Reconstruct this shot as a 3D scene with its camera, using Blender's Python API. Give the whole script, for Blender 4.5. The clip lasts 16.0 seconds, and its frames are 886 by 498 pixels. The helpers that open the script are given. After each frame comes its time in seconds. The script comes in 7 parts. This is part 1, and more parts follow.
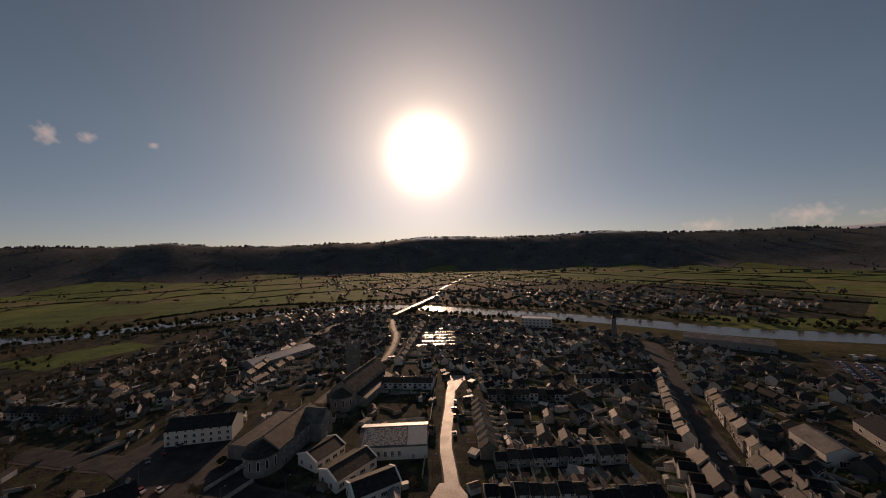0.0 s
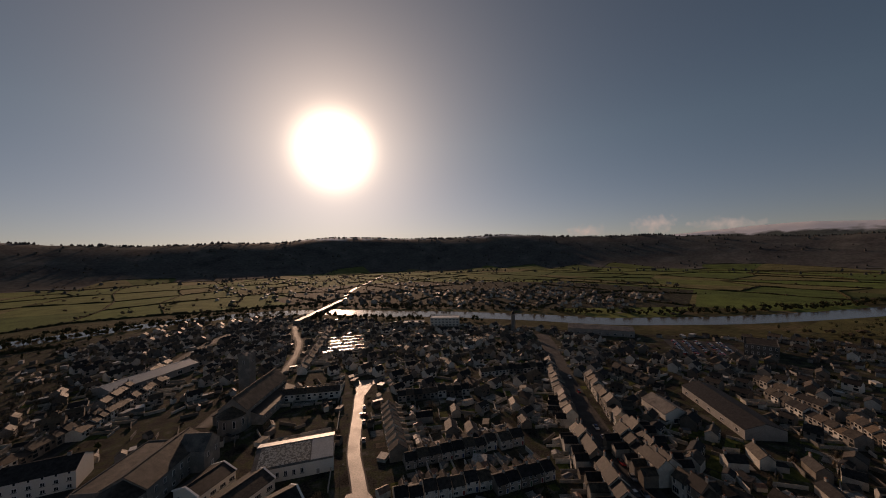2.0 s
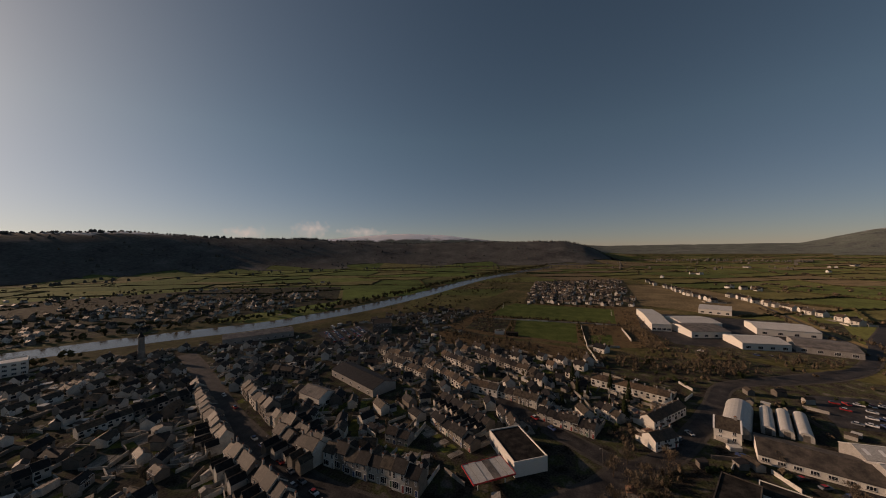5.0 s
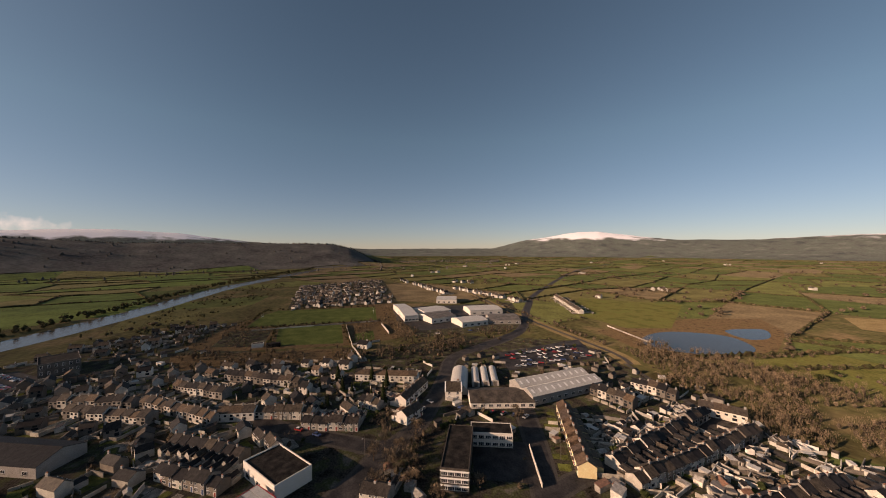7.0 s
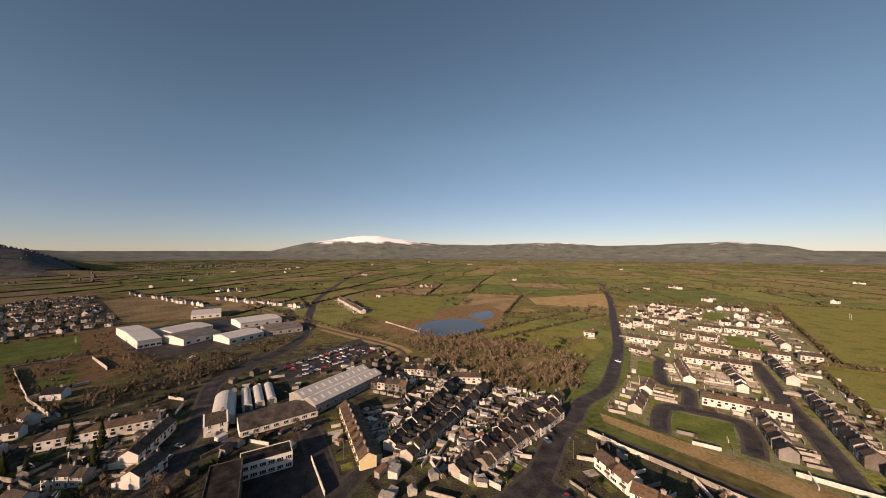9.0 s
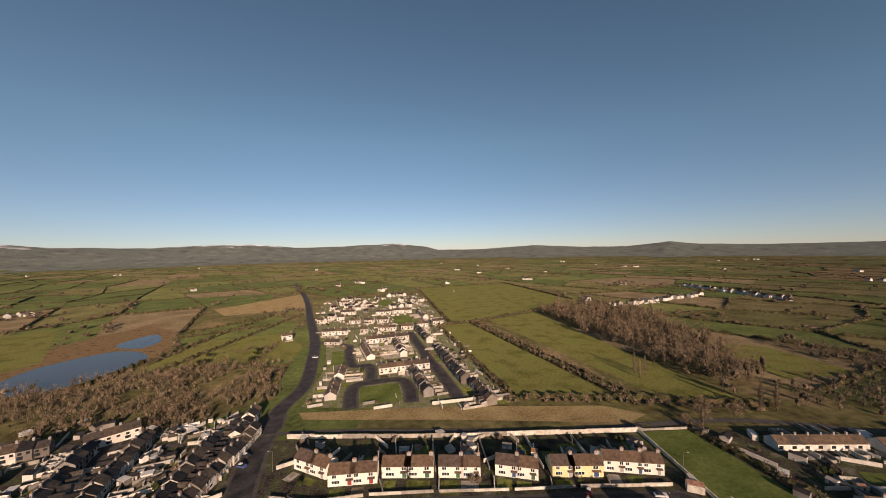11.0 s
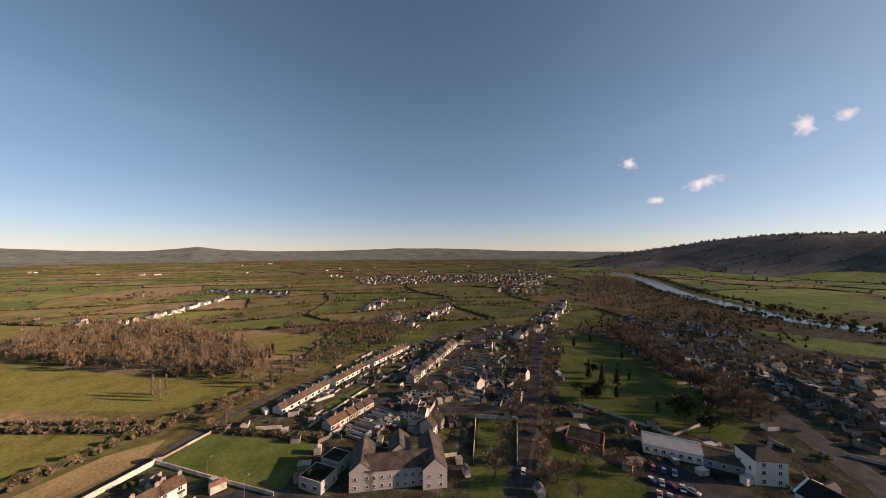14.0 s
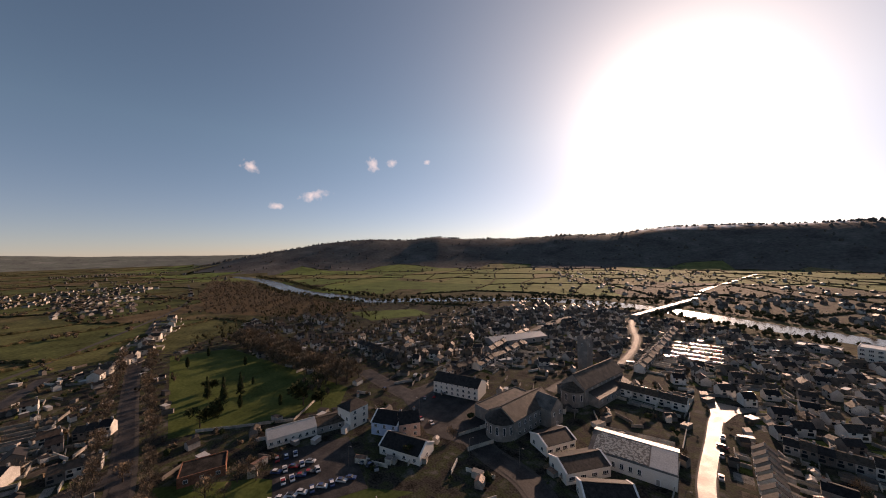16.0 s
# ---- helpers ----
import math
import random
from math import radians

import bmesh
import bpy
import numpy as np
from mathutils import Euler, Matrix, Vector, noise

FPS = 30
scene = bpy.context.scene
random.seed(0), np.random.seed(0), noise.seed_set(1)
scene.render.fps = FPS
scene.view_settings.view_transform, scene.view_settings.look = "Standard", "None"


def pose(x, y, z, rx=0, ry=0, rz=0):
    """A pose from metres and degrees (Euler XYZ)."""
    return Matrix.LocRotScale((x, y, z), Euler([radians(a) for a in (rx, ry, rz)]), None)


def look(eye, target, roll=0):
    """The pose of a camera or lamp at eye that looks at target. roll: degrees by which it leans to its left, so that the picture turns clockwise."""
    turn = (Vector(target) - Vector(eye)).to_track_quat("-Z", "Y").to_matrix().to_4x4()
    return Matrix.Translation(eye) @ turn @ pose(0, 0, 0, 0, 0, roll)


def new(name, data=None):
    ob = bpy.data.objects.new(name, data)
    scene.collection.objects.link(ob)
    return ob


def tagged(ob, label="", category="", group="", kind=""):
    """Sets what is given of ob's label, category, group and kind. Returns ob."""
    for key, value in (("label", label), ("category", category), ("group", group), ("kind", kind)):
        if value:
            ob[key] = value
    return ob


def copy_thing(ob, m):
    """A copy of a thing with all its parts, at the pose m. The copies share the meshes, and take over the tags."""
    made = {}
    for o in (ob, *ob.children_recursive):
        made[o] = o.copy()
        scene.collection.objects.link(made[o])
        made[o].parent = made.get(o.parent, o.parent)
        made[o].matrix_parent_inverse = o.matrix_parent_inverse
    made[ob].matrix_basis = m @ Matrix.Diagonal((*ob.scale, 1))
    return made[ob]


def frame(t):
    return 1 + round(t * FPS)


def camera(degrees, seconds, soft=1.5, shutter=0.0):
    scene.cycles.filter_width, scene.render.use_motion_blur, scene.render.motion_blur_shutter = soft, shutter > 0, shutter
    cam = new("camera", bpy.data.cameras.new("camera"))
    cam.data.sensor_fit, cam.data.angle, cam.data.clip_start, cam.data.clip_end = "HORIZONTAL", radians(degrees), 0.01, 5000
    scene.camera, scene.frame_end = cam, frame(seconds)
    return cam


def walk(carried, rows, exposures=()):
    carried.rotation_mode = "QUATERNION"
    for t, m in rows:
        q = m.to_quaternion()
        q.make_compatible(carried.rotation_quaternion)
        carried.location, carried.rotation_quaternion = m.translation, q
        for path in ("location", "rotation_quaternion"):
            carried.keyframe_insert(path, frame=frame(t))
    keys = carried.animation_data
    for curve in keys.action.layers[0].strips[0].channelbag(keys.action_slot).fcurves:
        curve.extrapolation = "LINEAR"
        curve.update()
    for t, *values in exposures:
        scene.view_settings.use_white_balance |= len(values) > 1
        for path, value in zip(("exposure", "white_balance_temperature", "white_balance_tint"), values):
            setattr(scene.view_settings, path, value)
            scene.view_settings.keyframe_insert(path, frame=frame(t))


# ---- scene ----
# camera: a small drone hovering over the town, turning once round
EYE = 88.0
cam = camera(106.0, 16.0, soft=1.0)
TURN = [
    (0.0, 0.0, 0.58, 1.7), (0.5, -0.75, 0.62, 1.67), (1.0, -3.0, 0.62, 1.6), (1.5, -6.69, 0.55, 1.54),
    (2.0, -15.22, 0.41, 1.47), (2.5, -24.35, 0.2, 1.43), (3.0, -33.5, 0.06, 1.43), (3.5, -40.78, -0.03, 1.36),
    (4.0, -50.22, -0.14, 1.21), (4.5, -58.32, -0.24, 1.0), (4.7, -62.56, -0.27, 0.96),
    (6.8, -104.11, -0.22, 0.2), (7.0, -107.55, -0.2, 0.15), (7.5, -115.43, -0.1, 0.1),
    (8.0, -125.01, 0.06, -0.1), (8.5, -132.98, 0.18, -0.25), (8.7, -136.88, 0.22, -0.25),
    (10.8, -187.87, 0.25, 1.0), (11.0, -192.3, 0.23, 1.05), (11.5, -201.87, 0.14, 0.95),
    (12.0, -213.22, 0.1, 0.82), (12.5, -221.76, 0.16, 0.66), (13.0, -234.06, 0.27, 0.35),
    (13.5, -246.52, 0.32, 0.25), (14.0, -262.8, 0.36, 0.2), (14.5, -273.38, 0.4, 0.22),
    (15.0, -286.88, 0.37, 0.4), (15.5, -300.82, 0.28, 0.75), (16.0, -321.77, 0.14, 1.15)]
walk(cam, [(t, pose(0, 0, EYE, 90 + pitch, roll, yaw)) for t, yaw, pitch, roll in TURN],
     exposures=[(0.0, -0.66, 8300, 36), (1.0, -0.72, 8300, 37), (1.8, -0.85, 8300, 37), (3.0, -0.85, 8200, 36), (4.7, -0.72, 7900, 31), (7.0, 0.17, 7900, 32), (8.5, 0.36, 7700, 32), (11.0, 0.22, 7150, 28), (12.5, 0.26, 6950, 26), (13.0, 0.35, 6850, 26), (13.5, 0.45, 7150, 30), (14.2, 0.72, 7600, 35), (14.5, 0.82, 7700, 36), (15.3, 0.8, 7700, 36), (16.0, 0.38, 7800, 38)])

# light: a low winter sun and a clear sky
SUN_TURN, SUN_HEIGHT = 2.5, 16.5
sun_way = Vector((-math.sin(radians(SUN_TURN)) * math.cos(radians(SUN_HEIGHT)),
                  math.cos(radians(SUN_TURN)) * math.cos(radians(SUN_HEIGHT)), math.sin(radians(SUN_HEIGHT))))
sun = new("sun", bpy.data.lights.new("sun", "SUN"))
sun.data.energy, sun.data.angle, sun.data.color = 5.0, radians(0.55), (1.0, 0.80, 0.58)
sun.matrix_world = look(sun_way * 900, (0, 0, 0))

world = bpy.data.worlds.new("clear_winter_sky")
scene.world = world
world.use_nodes = True
wn, wl = world.node_tree.nodes, world.node_tree.links
wn.clear()
sky = wn.new("ShaderNodeTexSky")
sky.sky_type, sky.sun_disc = "NISHITA", False
sky.sun_elevation, sky.sun_rotation = radians(SUN_HEIGHT), radians(-SUN_TURN)
sky.altitude, sky.air_density, sky.dust_density, sky.ozone_density = 100, 0.75, 0.0, 2.2
bg = wn.new("ShaderNodeBackground")
bg.inputs["Strength"].default_value = 0.088
tone = wn.new("ShaderNodeVectorMath")
tone.operation = "MULTIPLY"
tone.inputs[1].default_value = (0.845, 1.035, 0.88)
wl.new(sky.outputs["Color"], tone.inputs[0])
# the air is duller just over the land
level, dull, air = wn.new("ShaderNodeSeparateXYZ"), wn.new("ShaderNodeMapRange"), wn.new("ShaderNodeVectorMath")
wl.new(wn.new("ShaderNodeTexCoord").outputs["Generated"], level.inputs[0])
wl.new(level.outputs["Z"], dull.inputs["Value"])
dull.inputs["From Min"].default_value, dull.inputs["From Max"].default_value = 0.0, 0.3
air.operation = "MULTIPLY"
tint = wn.new("ShaderNodeMix")
tint.data_type = "RGBA"
tint.inputs["A"].default_value, tint.inputs["B"].default_value = (0.68, 0.61, 0.79, 1), (1, 1, 1, 1)
wl.new(dull.outputs["Result"], tint.inputs["Factor"])
wl.new(tone.outputs["Vector"], air.inputs[0])
wl.new(tint.outputs["Result"], air.inputs[1])
wl.new(air.outputs["Vector"], bg.inputs["Color"])
# the sun's own disc and the bright air round it
way = wn.new("ShaderNodeTexCoord")
dot = wn.new("ShaderNodeVectorMath")
dot.operation = "DOT_PRODUCT"
dot.inputs[1].default_value = sun_way
wl.new(way.outputs["Generated"], dot.inputs[0])
total = bg.outputs[0]
for power, strength in ((420, 8.0), (55, 0.8), (13, 0.42), (3, 0.07)):
    top = wn.new("ShaderNodeMath")
    top.operation = "MAXIMUM"
    top.inputs[1].default_value = 0.0
    wl.new(dot.outputs["Value"], top.inputs[0])
    lift = wn.new("ShaderNodeMath")
    lift.operation = "POWER"
    lift.inputs[1].default_value = power
    wl.new(top.outputs[0], lift.inputs[0])
    size = wn.new("ShaderNodeMath")
    size.operation = "MULTIPLY"
    size.inputs[1].default_value = strength
    wl.new(lift.outputs[0], size.inputs[0])
    glow = wn.new("ShaderNodeBackground")
    glow.inputs["Color"].default_value = (1.0, 0.96, 0.76, 1)
    wl.new(size.outputs[0], glow.inputs["Strength"])
    both = wn.new("ShaderNodeAddShader")
    wl.new(total, both.inputs[0])
    wl.new(glow.outputs[0], both.inputs[1])
    total = both.outputs[0]
# pale haze that lies along the horizon all round
split, low = wn.new("ShaderNodeSeparateXYZ"), wn.new("ShaderNodeMapRange")
wl.new(way.outputs["Generated"], split.inputs[0])
wl.new(split.outputs["Z"], low.inputs["Value"])
low.inputs["From Min"].default_value, low.inputs["From Max"].default_value = 0.0, 0.42
low.inputs["To Min"].default_value, low.inputs["To Max"].default_value = 1.0, 0.0
fall = wn.new("ShaderNodeMath")
fall.operation = "POWER"
fall.inputs[1].default_value = 3.0
wl.new(low.outputs["Result"], fall.inputs[0])
gain = wn.new("ShaderNodeMath")
gain.operation = "MULTIPLY"
gain.inputs[1].default_value = 0.04
wl.new(fall.outputs[0], gain.inputs[0])
haze = wn.new("ShaderNodeBackground")
haze.inputs["Color"].default_value = (0.95, 0.92, 1.0, 1)
wl.new(gain.outputs[0], haze.inputs["Strength"])
both = wn.new("ShaderNodeAddShader")
wl.new(total, both.inputs[0])
wl.new(haze.outputs[0], both.inputs[1])
total = both.outputs[0]
# the haze shines where it lies under the sun
near = wn.new("ShaderNodeMath")
near.operation = "MAXIMUM"
near.inputs[1].default_value = 0.0
wl.new(dot.outputs["Value"], near.inputs[0])
beam = wn.new("ShaderNodeMath")
beam.operation = "POWER"
beam.inputs[1].default_value = 5.0
wl.new(near.outputs[0], beam.inputs[0])
shine = wn.new("ShaderNodeMath")
shine.operation = "MULTIPLY"
wl.new(beam.outputs[0], shine.inputs[0])
wl.new(fall.outputs[0], shine.inputs[1])
amount = wn.new("ShaderNodeMath")
amount.operation = "MULTIPLY"
amount.inputs[1].default_value = 0.3
wl.new(shine.outputs[0], amount.inputs[0])
lit = wn.new("ShaderNodeBackground")
lit.inputs["Color"].default_value = (1.0, 0.93, 0.72, 1)
wl.new(amount.outputs[0], lit.inputs["Strength"])
both = wn.new("ShaderNodeAddShader")
wl.new(total, both.inputs[0])
wl.new(lit.outputs[0], both.inputs[1])
total = both.outputs[0]
wl.new(total, wn.new("ShaderNodeOutputWorld").inputs["Surface"])


# ---- materials ----
def material(name, colours, rough=0.8, scale=1.0, grain=0.15, bump=0.2, metal=0.0, per="none", spread=0.0, spec=0.5, matt=None):
    """A surface with two scales of variation. colours: one to five base colours, mixed by noise, or picked
    per object or per island. scale: metres of the broad stains."""
    m = bpy.data.materials.new(name)
    m.use_nodes = True
    n, l = m.node_tree.nodes, m.node_tree.links
    b = n["Principled BSDF"]
    geo = n.new("ShaderNodeNewGeometry")
    broad, fine = n.new("ShaderNodeTexNoise"), n.new("ShaderNodeTexNoise")
    for tex, s in ((broad, 1.0 / scale), (fine, 9.0 / scale)):
        tex.inputs["Scale"].default_value, tex.inputs["Detail"].default_value = s, 4
        l.new(geo.outputs["Position"], tex.inputs["Vector"])
    ramp = n.new("ShaderNodeValToRGB")
    while len(ramp.color_ramp.elements) < len(colours):
        ramp.color_ramp.elements.new(0.5)
    for i, c in enumerate(colours):
        e = ramp.color_ramp.elements[i]
        if per == "none":
            e.position = 0.32 + 0.36 * i / max(1, len(colours) - 1)
        else:
            e.position = i / len(colours)
        e.color = (*c, 1)
    if len(colours) == 1:
        ramp.color_ramp.elements[1].color = (*colours[0], 1)
    if per == "object":
        ramp.color_ramp.interpolation = "CONSTANT"
        l.new(n.new("ShaderNodeObjectInfo").outputs["Random"], ramp.inputs["Fac"])
    elif per == "island":
        ramp.color_ramp.interpolation = "CONSTANT"
        l.new(geo.outputs["Random Per Island"], ramp.inputs["Fac"])
    else:
        l.new(broad.outputs["Fac"], ramp.inputs["Fac"])
    stain = n.new("ShaderNodeMix")
    stain.data_type, stain.blend_type = "RGBA", "OVERLAY"
    stain.inputs["Factor"].default_value = min(1.0, grain * 3)
    mixv = n.new("ShaderNodeMath")
    mixv.operation = "MULTIPLY_ADD"
    mixv.inputs[1].default_value, mixv.inputs[2].default_value = 0.5, 0.25
    addn = n.new("ShaderNodeMath")
    l.new(broad.outputs["Fac"], addn.inputs[0])
    l.new(fine.outputs["Fac"], addn.inputs[1])
    l.new(addn.outputs[0], mixv.inputs[0])
    half = n.new("ShaderNodeCombineColor")
    for i in range(3):
        l.new(mixv.outputs[0], half.inputs[i])
    mixv.inputs[1].default_value, mixv.inputs[2].default_value = 1.6, -1.1
    l.new(ramp.outputs["Color"], stain.inputs["A"])
    l.new(half.outputs[0], stain.inputs["B"])
    l.new(stain.outputs["Result"], b.inputs["Base Color"])
    b.inputs["Roughness"].default_value, b.inputs["Metallic"].default_value = rough, metal
    b.inputs["Specular IOR Level"].default_value = spec
    b.inputs["Diffuse Roughness"].default_value = matt if matt is not None else 0.65 if spec < 0.1 else 0.4
    if spread:
        ro = n.new("ShaderNodeMath")
        ro.operation = "MULTIPLY_ADD"
        ro.inputs[1].default_value, ro.inputs[2].default_value = spread, rough - spread / 2
        l.new(broad.outputs["Fac"], ro.inputs[0])
        l.new(ro.outputs[0], b.inputs["Roughness"])
    if bump:
        bp = n.new("ShaderNodeBump")
        bp.inputs["Strength"].default_value, bp.inputs["Distance"].default_value = bump, 0.05 * scale
        l.new(fine.outputs["Fac"], bp.inputs["Height"])
        l.new(bp.outputs["Normal"], b.inputs["Normal"])
    return m


M = {}
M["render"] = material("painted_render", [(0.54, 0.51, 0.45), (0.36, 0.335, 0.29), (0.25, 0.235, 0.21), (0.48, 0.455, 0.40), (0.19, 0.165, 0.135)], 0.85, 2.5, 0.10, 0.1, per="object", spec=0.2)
# darker copy of the render, with the far walls' deep shade in its colour
M["render_far"] = material("shade_darkened_render", [(0.34, 0.32, 0.29), (0.21, 0.195, 0.175), (0.16, 0.145, 0.128), (0.54, 0.51, 0.46), (0.125, 0.108, 0.092)], 0.85, 3, 0.10, 0.1, per="island", spec=0.25)
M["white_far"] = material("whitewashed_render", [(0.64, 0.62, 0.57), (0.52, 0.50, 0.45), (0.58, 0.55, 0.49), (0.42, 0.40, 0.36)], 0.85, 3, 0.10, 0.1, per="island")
M["slate_far"] = material("old_slate_roof", [(0.019, 0.0185, 0.020), (0.031, 0.0285, 0.028), (0.047, 0.040, 0.035), (0.022, 0.021, 0.022), (0.074, 0.061, 0.048)], 0.62, 1.2, 0.2, 0.3, per="island", spec=0.13)
M["tile_far"] = material("weathered_tile_roof", [(0.095, 0.068, 0.047), (0.075, 0.056, 0.042), (0.118, 0.082, 0.055), (0.06, 0.05, 0.042)], 0.7, 1.2, 0.2, 0.3, per="island", spec=0.2)
M["moss"] = material("mossy_patched_roof", [(0.40, 0.38, 0.34), (0.12, 0.11, 0.09), (0.45, 0.43, 0.38), (0.18, 0.16, 0.12)], 0.5, 0.9, 0.3, 0.3, spec=0.2)
M["roof_brown"] = material("brown_roof_sheeting", [(0.058, 0.050, 0.043), (0.080, 0.067, 0.055)], 0.7, 3, 0.2, 0.2, spec=0.2)
M["white"] = material("white_render", [(0.70, 0.67, 0.61), (0.60, 0.57, 0.51)], 0.85, 3, 0.08, 0.1)
# white render greyed: the shade on the school's walls is in its colour
M["dull_white"] = material("shaded_white_render", [(0.40, 0.385, 0.36), (0.31, 0.30, 0.28)], 0.9, 3, 0.1, 0.1)
M["yellow"] = material("cream_yellow_render", [(0.68, 0.57, 0.32), (0.62, 0.52, 0.30)], 0.85, 3, 0.08, 0.1)
M["grey"] = material("grey_render", [(0.294, 0.280, 0.259), (0.238, 0.231, 0.217)], 0.9, 3, 0.12, 0.15)
M["pink"] = material("pink_render", [(0.60, 0.42, 0.34), (0.55, 0.38, 0.30)], 0.85, 3, 0.1, 0.1)
M["blue"] = material("pale_blue_render", [(0.40, 0.52, 0.66), (0.36, 0.48, 0.62)], 0.8, 3, 0.08, 0.1)
M["stone"] = material("grey_stone", [(0.24, 0.225, 0.205), (0.20, 0.19, 0.175), (0.27, 0.25, 0.225)], 0.9, 4, 0.08, 0.3, spec=0.04)
M["slate"] = material("slate_roof", [(0.0185, 0.018, 0.0195), (0.029, 0.027, 0.0265), (0.043, 0.037, 0.033), (0.021, 0.020, 0.021), (0.067, 0.055, 0.043)], 0.6, 1.2, 0.25, 0.4, per="object", spec=0.14)
M["tile"] = material("brown_tile_roof", [(0.099, 0.066, 0.045), (0.081, 0.060, 0.048), (0.118, 0.078, 0.051)], 0.7, 1.2, 0.2, 0.4, per="object", spec=0.25)
M["lead"] = material("flat_roof_felt", [(0.015, 0.0135, 0.0125), (0.028, 0.025, 0.022)], 0.85, 3, 0.25, 0.2, spread=0.15, spec=0.1)
M["sheet"] = material("pale_roof_sheeting", [(0.50, 0.49, 0.46), (0.38, 0.375, 0.355)], 0.45, 4, 0.12, 0.1, spread=0.2)
M["sheet_dark"] = material("weathered_roof_sheeting", [(0.105, 0.098, 0.092), (0.145, 0.132, 0.118)], 0.6, 4, 0.15, 0.2, spec=0.2)
M["brick"] = material("red_brick", [(0.28, 0.13, 0.08), (0.22, 0.11, 0.075)], 0.9, 1, 0.2, 0.3, spec=0.04)
M["glass"] = material("window_glass", [(0.02, 0.025, 0.03)], 0.12, 2, 0.05, 0.0)
M["frame"] = material("white_frame_paint", [(0.75, 0.75, 0.73)], 0.5, 1, 0.05, 0.0)
M["door"] = material("door_paint", [(0.25, 0.04, 0.03), (0.03, 0.06, 0.14), (0.04, 0.10, 0.05), (0.3, 0.28, 0.25)], 0.5, 1, 0.05, 0.0, per="object")
M["asphalt"] = material("worn_asphalt", [(0.027, 0.026, 0.027), (0.044, 0.041, 0.040)], 0.7, 6, 0.2, 0.15, spread=0.25, spec=0.15)
M["wet"] = material("damp_concrete_road", [(0.115, 0.104, 0.088), (0.085, 0.076, 0.065)], 0.55, 5.0, 0.15, 0.1, spread=0.25)
M["paving"] = material("concrete_paving", [(0.072, 0.067, 0.061), (0.052, 0.048, 0.044)], 0.85, 3, 0.2, 0.15, spec=0.15)
M["grass"] = material("grass", [(0.090, 0.099, 0.029), (0.108, 0.107, 0.035), (0.076, 0.090, 0.026)], 0.95, 16, 0.14, 0.06, spec=0.04)
M["pitch"] = material("mown_grass", [(0.063, 0.089, 0.025), (0.080, 0.099, 0.030)], 0.95, 14, 0.12, 0.06, spec=0.04)
M["scrub"] = material("dry_scrub", [(0.098, 0.069, 0.040), (0.128, 0.088, 0.049), (0.066, 0.055, 0.029)], 0.95, 5, 0.25, 0.3, spec=0.04)
M["gardens"] = material("lawns_and_paths", [(0.100, 0.116, 0.036), (0.155, 0.146, 0.116), (0.085, 0.102, 0.030), (0.060, 0.056, 0.048)], 0.95, 5, 0.2, 0.2, spec=0.04)
M["soil"] = material("stubble_field", [(0.20, 0.15, 0.075), (0.17, 0.135, 0.07)], 0.95, 12, 0.15, 0.3, spec=0.04)
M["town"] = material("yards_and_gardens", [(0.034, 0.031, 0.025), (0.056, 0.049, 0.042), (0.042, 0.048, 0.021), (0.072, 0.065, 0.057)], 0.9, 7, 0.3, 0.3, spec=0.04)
M["land"] = material("pasture_and_rough_ground", [(0.092, 0.080, 0.039), (0.077, 0.075, 0.032), (0.110, 0.083, 0.047)], 0.95, 45, 0.2, 0.3, spec=0.04)
M["fields"] = material("farm_fields", [(0.080, 0.097, 0.034), (0.110, 0.104, 0.044), (0.067, 0.086, 0.030), (0.142, 0.112, 0.067), (0.104, 0.112, 0.041)], 0.95, 30, 0.15, 0.06, per="island", spec=0.04)
M["rough_fields"] = material("rough_winter_fields", [(0.094, 0.083, 0.040), (0.076, 0.074, 0.032), (0.106, 0.079, 0.045), (0.066, 0.078, 0.029), (0.084, 0.088, 0.036)], 0.95, 30, 0.2, 0.1, per="island", spec=0.04)
M["lush"] = material("lush_pasture", [(0.088, 0.126, 0.037), (0.104, 0.130, 0.043), (0.070, 0.104, 0.033), (0.128, 0.122, 0.056)], 0.95, 30, 0.15, 0.06, per="island", spec=0.04, matt=0.15)
M["plots"] = material("garden_plots", [(0.12, 0.135, 0.036), (0.06, 0.05, 0.034), (0.24, 0.22, 0.19), (0.085, 0.095, 0.028), (0.13, 0.105, 0.075)], 0.95, 2.5, 0.25, 0.3, per="island", spec=0.04)
M["wall_far"] = material("weathered_garden_wall", [(0.36, 0.335, 0.29), (0.20, 0.185, 0.16), (0.46, 0.43, 0.37), (0.28, 0.255, 0.215)], 0.9, 2, 0.15, 0.2, per="island", spec=0.25)
M["hedge"] = material("winter_hedge", [(0.069, 0.053, 0.031), (0.050, 0.056, 0.025), (0.094, 0.065, 0.037)], 0.95, 4, 0.25, 0.3, spec=0.04)
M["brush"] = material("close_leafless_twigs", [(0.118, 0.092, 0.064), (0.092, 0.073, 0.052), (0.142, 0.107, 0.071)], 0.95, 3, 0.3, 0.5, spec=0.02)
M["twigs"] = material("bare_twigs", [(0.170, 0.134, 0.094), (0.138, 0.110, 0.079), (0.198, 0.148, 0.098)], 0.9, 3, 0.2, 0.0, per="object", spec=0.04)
M["bark"] = material("bark", [(0.10, 0.08, 0.06), (0.07, 0.055, 0.045)], 0.95, 0.6, 0.2, 0.4, spec=0.04)
M["evergreen"] = material("evergreen_leaves", [(0.026, 0.034, 0.014), (0.036, 0.046, 0.018)], 0.85, 2, 0.25, 0.0, spec=0.04)
